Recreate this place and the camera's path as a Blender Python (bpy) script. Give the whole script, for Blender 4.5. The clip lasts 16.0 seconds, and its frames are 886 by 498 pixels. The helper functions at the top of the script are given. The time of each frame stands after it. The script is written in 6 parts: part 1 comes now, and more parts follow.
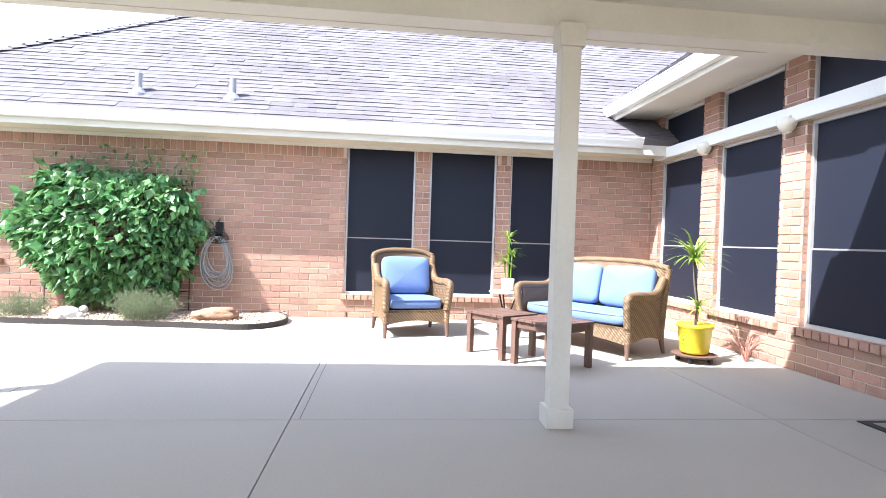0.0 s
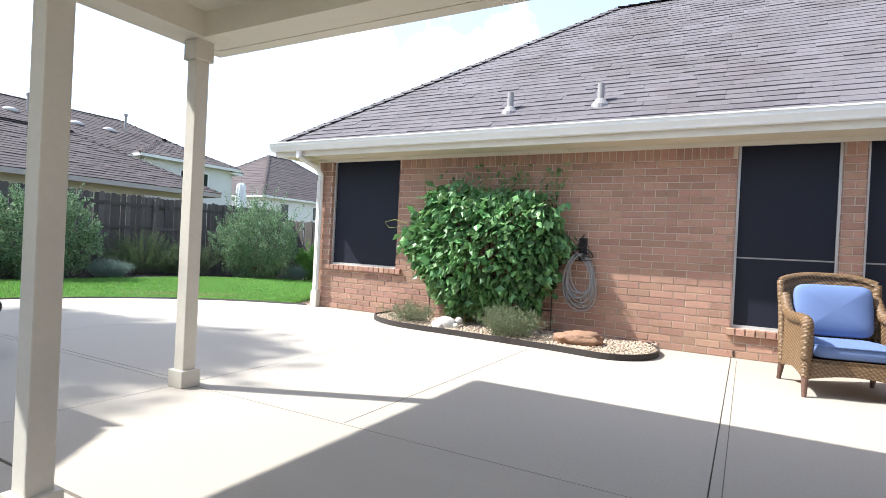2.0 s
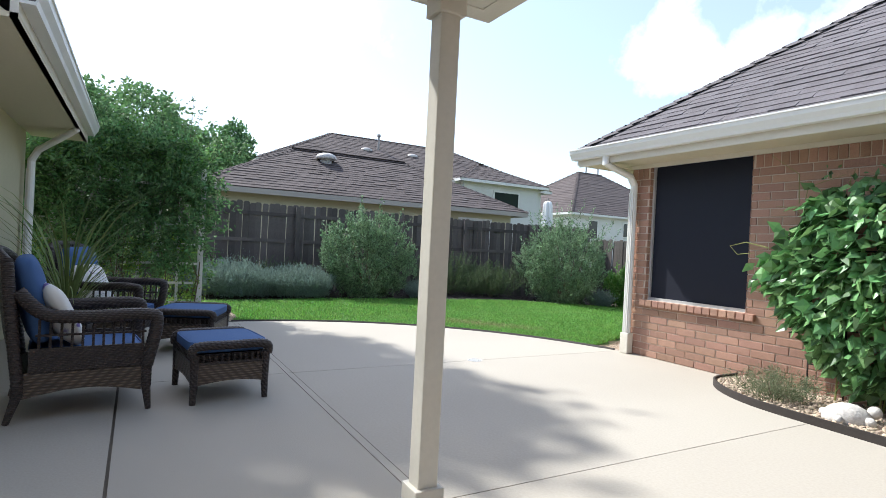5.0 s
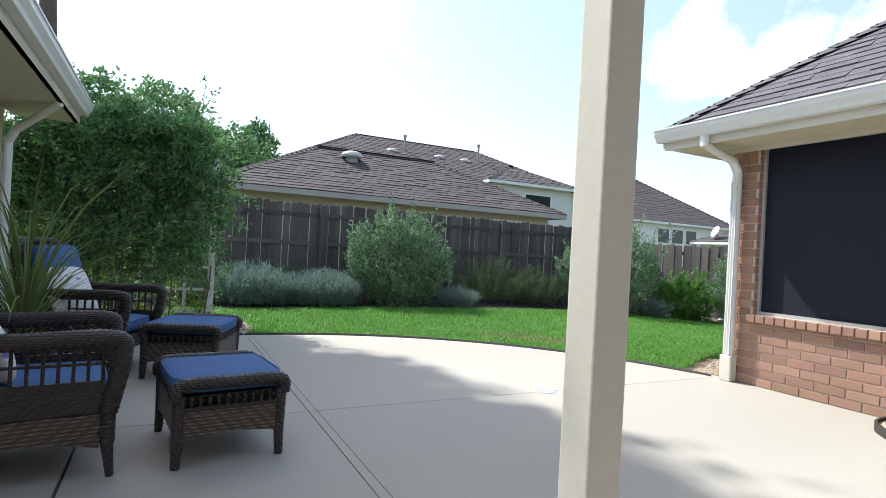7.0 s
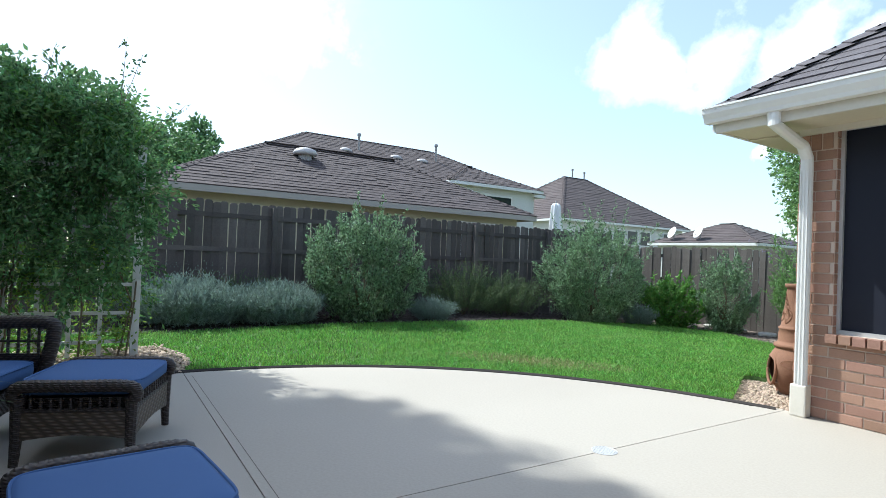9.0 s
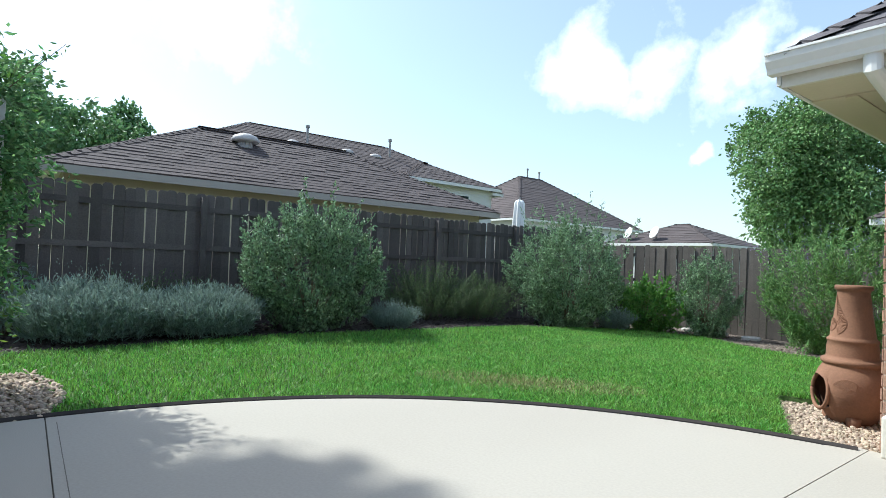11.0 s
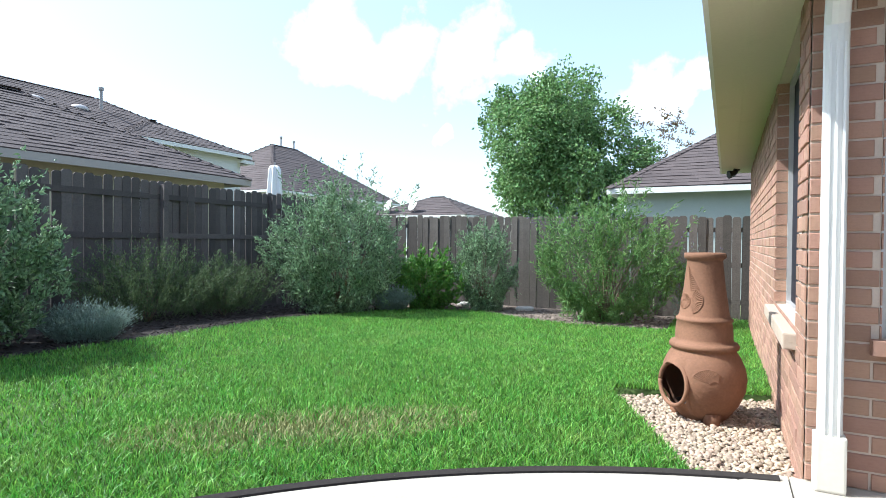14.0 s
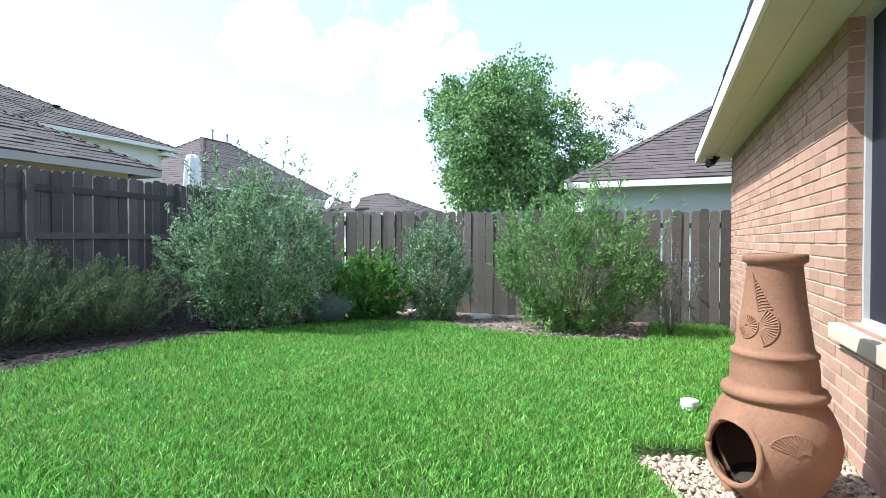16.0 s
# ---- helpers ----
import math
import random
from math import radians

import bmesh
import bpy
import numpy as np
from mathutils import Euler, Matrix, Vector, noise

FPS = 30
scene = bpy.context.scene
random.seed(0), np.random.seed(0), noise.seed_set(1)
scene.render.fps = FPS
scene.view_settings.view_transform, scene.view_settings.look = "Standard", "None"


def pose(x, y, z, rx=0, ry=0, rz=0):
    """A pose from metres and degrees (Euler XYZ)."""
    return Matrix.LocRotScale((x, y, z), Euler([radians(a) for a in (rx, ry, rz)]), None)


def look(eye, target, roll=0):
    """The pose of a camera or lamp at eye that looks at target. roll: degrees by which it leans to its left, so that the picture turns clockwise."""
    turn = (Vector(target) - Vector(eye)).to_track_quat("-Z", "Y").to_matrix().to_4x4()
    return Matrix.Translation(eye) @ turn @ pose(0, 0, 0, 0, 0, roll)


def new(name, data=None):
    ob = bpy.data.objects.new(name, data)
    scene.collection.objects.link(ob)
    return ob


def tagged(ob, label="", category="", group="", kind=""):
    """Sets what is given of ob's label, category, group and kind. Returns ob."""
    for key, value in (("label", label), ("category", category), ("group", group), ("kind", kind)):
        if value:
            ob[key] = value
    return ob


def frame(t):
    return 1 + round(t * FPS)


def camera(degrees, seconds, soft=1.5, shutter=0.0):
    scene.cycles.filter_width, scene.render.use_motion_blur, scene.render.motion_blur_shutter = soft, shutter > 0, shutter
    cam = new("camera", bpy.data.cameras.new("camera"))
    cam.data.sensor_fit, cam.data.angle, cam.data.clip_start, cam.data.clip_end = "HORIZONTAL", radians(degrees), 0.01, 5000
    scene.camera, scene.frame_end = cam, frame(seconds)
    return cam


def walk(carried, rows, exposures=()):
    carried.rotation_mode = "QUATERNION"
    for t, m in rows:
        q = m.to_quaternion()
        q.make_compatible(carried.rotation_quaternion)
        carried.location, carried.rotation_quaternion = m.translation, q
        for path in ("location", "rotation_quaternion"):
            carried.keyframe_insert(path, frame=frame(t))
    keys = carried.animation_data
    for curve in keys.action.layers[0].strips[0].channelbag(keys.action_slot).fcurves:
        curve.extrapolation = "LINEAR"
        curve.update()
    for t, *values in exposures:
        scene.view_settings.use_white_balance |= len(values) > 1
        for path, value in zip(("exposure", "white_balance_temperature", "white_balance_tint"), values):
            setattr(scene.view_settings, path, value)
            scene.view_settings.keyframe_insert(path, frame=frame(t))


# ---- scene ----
cam = camera(78.0, 16.0, soft=0.75)
PATH = [
    (0, (6.623, -7.645, 1.106), (6.83, -5.656, 1.076), 1.9),
    (0.5, (6.61, -7.426, 1.171), (6.389, -5.438, 1.124), 2.2),
    (1, (6.54, -7.224, 1.142), (6.012, -5.295, 1.111), 2.5),
    (1.5, (6.403, -6.969, 1.153), (5.614, -5.132, 1.12), 2.6),
    (2, (6.188, -6.848, 1.074), (5.216, -5.101, 1.064), 2.8),
    (2.5, (6.12, -6.585, 1.131), (4.87, -5.024, 1.1), 2.7),
    (3, (5.941, -6.332, 1.14), (4.484, -4.962, 1.113), 2.8),
    (3.5, (5.652, -6.114, 1.17), (4.077, -4.88, 1.147), 2.8),
    (4, (5.457, -5.937, 1.177), (3.831, -4.772, 1.157), 2.7),
    (4.5, (5.246, -5.718, 1.236), (3.538, -4.679, 1.213), 2.6),
    (7, (3.723, -5.248, 1.16), (1.94, -4.341, 1.168), 3.1),
    (7.5, (3.404, -5.193, 1.167), (1.619, -4.291, 1.18), 2.7),
    (8, (3.027, -5.158, 1.189), (1.246, -4.248, 1.205), 2.4),
    (8.5, (2.685, -5.093, 1.182), (0.911, -4.169, 1.202), 2.3),
    (9, (2.328, -5.03, 1.193), (0.636, -3.963, 1.222), 2.3),
    (9.5, (1.952, -4.907, 1.16), (0.307, -3.77, 1.196), 2.5),
    (12, (0.608, -4.093, 1.133), (-0.967, -2.862, 1.172), 2.0),
    (12.5, (0.369, -3.88, 1.149), (-1.187, -2.624, 1.19), 1.8),
    (13, (0.155, -3.612, 1.126), (-1.207, -2.148, 1.165), 1.5),
    (13.5, (-0.097, -3.328, 1.1), (-1.244, -1.69, 1.092), 1.1),
    (14, (-0.336, -3.111, 1.126), (-1.259, -1.337, 1.097), 0.5),
    (14.5, (-0.512, -2.792, 1.147), (-1.389, -0.995, 1.117), 0.5),
    (15, (-0.624, -2.461, 1.129), (-1.466, -0.647, 1.098), 0.4),
    (15.5, (-0.789, -2.156, 1.135), (-1.539, -0.302, 1.105), 0.1),
    (16, (-0.962, -1.828, 1.118), (-1.706, 0.029, 1.087), 0.1),
]
EXPOSURES = [(0, 2.17, 5850, 10), (1.0, 1.70, 6000, 10), (2.0, 1.27, 6150, 9), (3.0, 0.92, 6200, 9), (4.5, 0.85, 6150, 8), (7, 0.86, 6100, 6), (9, 0.76, 5850, 3), (12, 0.62, 5900, 2), (14, 1.05, 5850, 5), (15.5, 1.19, 5800, 5), (16, 1.23, 5800, 4)]
walk(cam, [(t, look(eye, target, roll)) for t, eye, target, roll in PATH], EXPOSURES)

# ---- world and sun ----
SUN = Vector((-0.79, -0.38, 1.0)).normalized()
world = bpy.data.worlds.new("sky")
scene.world = world
world.use_nodes = True
wn, wl = world.node_tree.nodes, world.node_tree.links
wn.clear()
w_out = wn.new("ShaderNodeOutputWorld")
w_bg = wn.new("ShaderNodeBackground")
w_sky = wn.new("ShaderNodeTexSky")
w_sky.sky_type = "NISHITA"
w_sky.sun_disc = False
w_sky.sun_elevation = math.asin(SUN.z)
w_sky.sun_rotation = math.atan2(SUN.x, SUN.y)
w_sky.air_density, w_sky.dust_density, w_sky.ozone_density = 1.0, 1.6, 1.0
w_co = wn.new("ShaderNodeTexCoord")


def wmath(op, a, b=None, clamp=False):
    n = wn.new("ShaderNodeMath")
    n.operation, n.use_clamp = op, clamp
    for k, v in enumerate((a, b)):
        if v is None:
            continue
        if isinstance(v, (int, float)):
            n.inputs[k].default_value = v
        else:
            wl.new(v, n.inputs[k])
    return n.outputs[0]


w_warp = wn.new("ShaderNodeTexNoise")
w_warp.inputs["Scale"].default_value, w_warp.inputs["Detail"].default_value = 7.0, 7.0
wl.new(w_co.outputs["Generated"], w_warp.inputs["Vector"])
w_off = wn.new("ShaderNodeVectorMath")
w_off.operation = "MULTIPLY_ADD"
wl.new(w_warp.outputs["Color"], w_off.inputs[0])
w_off.inputs[1].default_value, w_off.inputs[2].default_value = (0.24, 0.24, 0.2), (-0.12, -0.12, -0.10)
w_sum = wn.new("ShaderNodeVectorMath")
w_sum.operation = "ADD"
wl.new(w_co.outputs["Generated"], w_sum.inputs[0]), wl.new(w_off.outputs[0], w_sum.inputs[1])
w_way = wn.new("ShaderNodeVectorMath")
w_way.operation = "NORMALIZE"
wl.new(w_sum.outputs[0], w_way.inputs[0])


def cloud_puff(direction, radius):
    """A soft spot on the sky round a direction: 1 at its middle, 0 past its radius (radians)."""
    d = Vector(direction).normalized()
    dot = wn.new("ShaderNodeVectorMath")
    dot.operation = "DOT_PRODUCT"
    wl.new(w_way.outputs[0], dot.inputs[0])
    dot.inputs[1].default_value = d
    ang = wmath("ARCCOSINE", dot.outputs["Value"])
    return wmath("SUBTRACT", 1.0, wmath("DIVIDE", ang, radius))


def sky_way(azimuth, elevation):
    a, e = radians(azimuth), radians(elevation)
    return (math.cos(e) * math.cos(a), math.cos(e) * math.sin(a), math.sin(e))


PUFFS = [(122, 20, 7), (129, 19.5, 6.5), (115, 19.5, 6), (109, 18, 3.5), (97, 15.2, 4.2), (93, 14.4, 3.2),
         (117, 12.5, 1.4), (165, 22, 8), (176, 27, 9)]
puff = None
for az, el, size in PUFFS:
    v = cloud_puff(sky_way(az, el), radians(size))
    puff = v if puff is None else wmath("MAXIMUM", puff, v)
w_noise = wn.new("ShaderNodeTexNoise")
w_noise.inputs["Scale"].default_value, w_noise.inputs["Detail"].default_value = 9.0, 8.0
w_noise.inputs["Roughness"].default_value = 0.62
wl.new(w_co.outputs["Generated"], w_noise.inputs["Vector"])
w_amount = wmath("ADD", puff, wmath("MULTIPLY", wmath("SUBTRACT", w_noise.outputs["Fac"], 0.5), 1.7))
w_ramp = wn.new("ShaderNodeValToRGB")
w_ramp.color_ramp.elements[0].position, w_ramp.color_ramp.elements[1].position = 0.10, 0.85
wl.new(w_amount, w_ramp.inputs["Fac"])
w_haze = None
for az, el, size in ((195, 20, 44), (170, 30, 26), (222, 40, 45)):
    v = cloud_puff(sky_way(az, el), radians(size))
    w_haze = v if w_haze is None else wmath("MAXIMUM", w_haze, v)
w_veil = wmath("MULTIPLY", wmath("ADD", w_haze, wmath("MULTIPLY", wmath("SUBTRACT", w_noise.outputs["Fac"], 0.5), 0.9)), 0.36, True)
w_cover = wmath("MAXIMUM", wmath("MAXIMUM", w_ramp.outputs["Color"], w_veil), 0.16)
w_mix = wn.new("ShaderNodeMix")
w_mix.data_type = "RGBA"
wl.new(w_cover, w_mix.inputs["Factor"])
wl.new(w_sky.outputs["Color"], w_mix.inputs["A"])
w_mix.inputs["B"].default_value = (7.0, 7.1, 7.3, 1)
wl.new(w_mix.outputs["Result"], w_bg.inputs["Color"])
w_bg.inputs["Strength"].default_value = 0.15
wl.new(w_bg.outputs["Background"], w_out.inputs["Surface"])

sun = new("sun", bpy.data.lights.new("sun", "SUN"))
sun.data.energy, sun.data.angle, sun.data.color = 4.1, radians(0.7), (1.0, 0.965, 0.91)
sun.matrix_world = look(tuple(SUN * 30), (0, 0, 0))


# ---- materials ----
def surface(name, base, rough=0.8, spread=0.12, scale=6.0, fine=60.0, bump=0.15, metal=0.0, per_object=0.0, per_island=0.0,
            second=None, coords="Object", spec=0.5, stains=0.0, hue=0.0, coat=0.0):
    """A painted, stony or woven surface: base colour with two scales of variation and fine relief."""
    m = bpy.data.materials.new(name)
    m.use_nodes = True
    nd, ln = m.node_tree.nodes, m.node_tree.links
    p = nd["Principled BSDF"]
    p.inputs["Roughness"].default_value, p.inputs["Metallic"].default_value = rough, metal
    p.inputs["Specular IOR Level"].default_value = spec
    p.inputs["Coat Weight"].default_value = coat
    tc = nd.new("ShaderNodeTexCoord")
    big, small = nd.new("ShaderNodeTexNoise"), nd.new("ShaderNodeTexNoise")
    big.inputs["Scale"].default_value, small.inputs["Scale"].default_value = scale, fine
    big.inputs["Detail"].default_value = 5.0
    for n in (big, small):
        ln.new(tc.outputs[coords], n.inputs["Vector"])
    second = second or tuple(c * 0.62 for c in base)
    mix = nd.new("ShaderNodeMix")
    mix.data_type = "RGBA"
    mix.inputs["A"].default_value, mix.inputs["B"].default_value = (*base, 1), (*second, 1)
    fac = nd.new("ShaderNodeMath")
    fac.operation, fac.use_clamp = "MULTIPLY_ADD", True
    ln.new(big.outputs["Fac"], fac.inputs[0])
    fac.inputs[1].default_value, fac.inputs[2].default_value = 2.2 * (0.5 + spread), -0.75
    ln.new(fac.outputs[0], mix.inputs["Factor"])
    hsv = nd.new("ShaderNodeHueSaturation")
    ln.new(mix.outputs["Result"], hsv.inputs["Color"])
    val = nd.new("ShaderNodeMath")
    val.operation = "MULTIPLY_ADD"
    ln.new(small.outputs["Fac"], val.inputs[0])
    val.inputs[1].default_value, val.inputs[2].default_value = spread * 2, 1.0 - spread
    last = val.outputs[0]
    if per_object or per_island:
        src = nd.new("ShaderNodeObjectInfo").outputs["Random"] if per_object else nd.new("ShaderNodeNewGeometry").outputs["Random Per Island"]
        amount = per_object or per_island
        r = nd.new("ShaderNodeMath")
        r.operation = "MULTIPLY_ADD"
        ln.new(src, r.inputs[0])
        r.inputs[1].default_value, r.inputs[2].default_value = 2 * amount, 1 - amount
        pr = nd.new("ShaderNodeMath")
        pr.operation = "MULTIPLY"
        ln.new(last, pr.inputs[0]), ln.new(r.outputs[0], pr.inputs[1])
        last = pr.outputs[0]
        if hue:
            w = nd.new("ShaderNodeTexWhiteNoise")
            w.noise_dimensions = "1D"
            ln.new(src, w.inputs["W"])
            h = nd.new("ShaderNodeMath")
            h.operation = "MULTIPLY_ADD"
            ln.new(w.outputs["Value"], h.inputs[0])
            h.inputs[1].default_value, h.inputs[2].default_value = 2 * hue, 0.5 - hue
            ln.new(h.outputs[0], hsv.inputs["Hue"])
    ln.new(last, hsv.inputs["Value"])
    out = hsv.outputs["Color"]
    if stains:
        st = nd.new("ShaderNodeTexNoise")
        st.inputs["Scale"].default_value, st.inputs["Detail"].default_value = scale * 0.35, 9.0
        ln.new(tc.outputs[coords], st.inputs["Vector"])
        rp = nd.new("ShaderNodeValToRGB")
        rp.color_ramp.elements[0].position, rp.color_ramp.elements[1].position = 0.45, 0.75
        ln.new(st.outputs["Fac"], rp.inputs["Fac"])
        sm = nd.new("ShaderNodeMix")
        sm.data_type, sm.blend_type = "RGBA", "MULTIPLY"
        k = nd.new("ShaderNodeMath")
        k.operation = "MULTIPLY"
        ln.new(rp.outputs["Color"], k.inputs[0])
        k.inputs[1].default_value = stains
        ln.new(k.outputs[0], sm.inputs["Factor"])
        ln.new(out, sm.inputs["A"])
        sm.inputs["B"].default_value = (0.6, 0.55, 0.5, 1)
        out = sm.outputs["Result"]
    ln.new(out, p.inputs["Base Color"])
    if bump:
        b = nd.new("ShaderNodeBump")
        b.inputs["Strength"].default_value, b.inputs["Distance"].default_value = bump, 0.01
        ln.new(small.outputs["Fac"], b.inputs["Height"])
        ln.new(b.outputs["Normal"], p.inputs["Normal"])
    return m


def leafy(name, base, rough=0.5, vary=0.35, hue=0.02, through_light=0.25, second=None, spread=0.1, scale=3.0):
    """Leaf colour, varied leaf by leaf, with a little light passing through."""
    m = surface(name, base, rough, spread, scale, 40.0, 0.0, per_island=vary, hue=hue, spec=0.4, second=second)
    nd, ln = m.node_tree.nodes, m.node_tree.links
    p, o = nd["Principled BSDF"], nd["Material Output"]
    tr, mx = nd.new("ShaderNodeBsdfTranslucent"), nd.new("ShaderNodeMixShader")
    ln.new(p.inputs["Base Color"].links[0].from_socket, tr.inputs["Color"])
    mx.inputs[0].default_value = through_light
    ln.new(p.outputs[0], mx.inputs[1]), ln.new(tr.outputs[0], mx.inputs[2])
    ln.new(mx.outputs[0], o.inputs["Surface"])
    return m


M_BRICK = surface("brick_clay", (0.385, 0.225, 0.16), 0.9, 0.3, 11, 90, 0.45, per_object=0.17, second=(0.30, 0.165, 0.115), hue=0.008)
M_BRICK_ISLAND = surface("brick_clay_joined", (0.385, 0.225, 0.16), 0.9, 0.3, 11, 90, 0.45, per_island=0.17, second=(0.30, 0.165, 0.115), hue=0.008)
M_MORTAR = surface("mortar", (0.56, 0.46, 0.375), 0.95, 0.12, 5, 120, 0.3)
M_CONCRETE = surface("concrete", (0.405, 0.366, 0.31), 0.85, 0.10, 1.3, 220, 0.12, second=(0.36, 0.325, 0.277), stains=0.5, coords="Generated")
M_JOINT = surface("joint_dirt", (0.15, 0.13, 0.105), 0.95, 0.2, 8, 80, 0.2)
M_PAINT = surface("cream_paint", (0.68, 0.64, 0.55), 0.55, 0.05, 4, 50, 0.08, stains=0.25)
M_POST = surface("weathered_cream_paint", (0.62, 0.58, 0.50), 0.6, 0.06, 3, 35, 0.05, second=(0.55, 0.51, 0.44), stains=0.5)
M_GUTTER = surface("white_gutter_enamel", (0.78, 0.77, 0.73), 0.4, 0.03, 3, 30, 0.03)
M_SOFFIT = surface("soffit_paint", (0.62, 0.56, 0.42), 0.7, 0.05, 3, 40, 0.05)
M_SHINGLE = surface("asphalt_shingle", (0.135, 0.122, 0.13), 0.92, 0.25, 2.2, 160, 0.35, per_object=0.1, second=(0.105, 0.085, 0.092), coords="Object", stains=0.5)
M_SHINGLE_ISLAND = surface("asphalt_shingle_joined", (0.135, 0.122, 0.13), 0.92, 0.25, 2.2, 160, 0.35, per_island=0.12, second=(0.105, 0.085, 0.092), stains=0.7)
M_SHINGLE_FAR = surface("brown_asphalt_shingle", (0.088, 0.070, 0.068), 0.95, 0.25, 1.5, 60, 0.25, per_island=0.16, second=(0.07, 0.052, 0.052))
M_SCREEN = surface("dark_solar_screen", (0.012, 0.014, 0.024), 0.55, 0.1, 3, 300, 0.03, spec=0.25)
M_ALU = surface("window_aluminium", (0.55, 0.54, 0.53), 0.4, 0.05, 4, 40, 0.03, metal=0.3)
M_FENCE = surface("weathered_cedar", (0.115, 0.098, 0.092), 0.92, 0.3, 3, 45, 0.4, per_object=0.35, second=(0.07, 0.058, 0.056))
M_FENCE_B = surface("greyed_cedar", (0.10, 0.087, 0.076), 0.92, 0.45, 3, 45, 0.5, per_object=0.4, second=(0.066, 0.054, 0.047))
M_SOIL = surface("lawn_soil", (0.065, 0.12, 0.025), 0.95, 0.3, 2, 40, 0.3, second=(0.085, 0.10, 0.035))
M_GROUND = surface("far_ground", (0.12, 0.14, 0.06), 0.95, 0.3, 0.3, 6, 0.2)
M_MULCH_DRY = surface("greyed_bark_mulch", (0.17, 0.135, 0.11), 0.95, 0.3, 6, 70, 0.5, per_island=0.5)
M_MULCH = surface("dark_bark_mulch", (0.035, 0.026, 0.022), 0.95, 0.3, 6, 70, 0.5, per_island=0.5)
M_EDGE = surface("dark_edging", (0.035, 0.028, 0.024), 0.8, 0.2, 6, 50, 0.2)
M_STONE = surface("pea_gravel", (0.41, 0.32, 0.235), 0.8, 0.2, 12, 70, 0.15, per_island=0.4, second=(0.36, 0.27, 0.2), hue=0.015)
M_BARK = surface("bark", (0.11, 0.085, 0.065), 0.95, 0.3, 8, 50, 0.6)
M_DOME = surface("pale_vent_metal", (0.50, 0.47, 0.45), 0.5, 0.1, 6, 60, 0.1)
M_METAL = surface("painted_vent_metal", (0.30, 0.28, 0.27), 0.5, 0.1, 6, 60, 0.1, metal=0.2)
M_SIDING = surface("cream_siding", (0.50, 0.46, 0.31), 0.7, 0.06, 2, 30, 0.05)
M_SIDING_W = surface("white_siding", (0.66, 0.65, 0.62), 0.7, 0.06, 2, 30, 0.05)
M_SIDING_G = surface("grey_green_siding", (0.42, 0.47, 0.46), 0.7, 0.06, 2, 30, 0.05)
M_TRIM = surface("white_trim", (0.74, 0.73, 0.70), 0.55, 0.04, 3, 30, 0.05)
M_DARKGLASS = surface("far_window_glass", (0.02, 0.025, 0.03), 0.12, 0.05, 2, 20, 0.0)
M_GRASS = leafy("lawn_blade", (0.14, 0.335, 0.052), 0.5, 0.7, 0.025, 0.35, (0.225, 0.37, 0.08), 0.32, 2.2)
L_SAGE = leafy("grey_green_leaf", (0.205, 0.305, 0.165), 0.5, 0.65, 0.02, 0.2)
L_LAV = leafy("silver_lavender_leaf", (0.215, 0.285, 0.24), 0.7, 0.35)
L_ROSEM = leafy("dusty_olive_leaf", (0.105, 0.148, 0.065), 0.65, 0.4)
L_FERN = leafy("bright_green_leaf", (0.125, 0.27, 0.05), 0.5, 0.35, 0.02, 0.35)
L_LIME = leafy("yellow_green_leaf", (0.23, 0.36, 0.06), 0.5, 0.5, 0.03, 0.3)
L_VITEX = leafy("mid_green_leaf", (0.155, 0.275, 0.085), 0.5, 0.4, 0.02, 0.3)
L_TREE = leafy("oak_leaf", (0.145, 0.265, 0.105), 0.5, 0.4)
L_GUM = leafy("star_shaped_leaf", (0.175, 0.30, 0.105), 0.5, 0.5, 0.02, 0.2)
L_TREE_D = leafy("dark_tree_leaf", (0.04, 0.075, 0.025), 0.5, 0.4)
L_VINE = leafy("broad_vine_leaf", (0.145, 0.285, 0.105), 0.36, 0.6, 0.02, 0.2)
L_TRELLIS = leafy("trumpet_vine_leaf", (0.15, 0.275, 0.105), 0.5, 0.6, 0.03, 0.45)
L_PURPLE = leafy("purple_blossom", (0.23, 0.20, 0.42), 0.6, 0.3)
L_TWIG = surface("twig", (0.16, 0.12, 0.08), 0.9, 0.2, 8, 50, 0.2)


# ---- mesh helpers ----
def link_mesh(name, bm, material, parent=None, label="", smooth=False):
    me = bpy.data.meshes.new(name)
    bm.to_mesh(me)
    bm.free()
    if smooth:
        me.polygons.foreach_set("use_smooth", [True] * len(me.polygons))
    for m in material if isinstance(material, (list, tuple)) else (material,):
        me.materials.append(m)
    ob = new(name, me)
    if parent is not None:
        ob.parent = parent
    if label:
        ob["label"] = label
    return ob


def part(name, bm, material, parent, label="", smooth=False):
    return link_mesh(name, bm, material, parent, label, smooth)


def thing(name, label, category, at=(0, 0, 0), rz=0.0, group="", kind=""):
    ob = new(name)
    ob.matrix_basis = pose(*at, 0, 0, rz)
    return tagged(ob, label, category, group, kind)


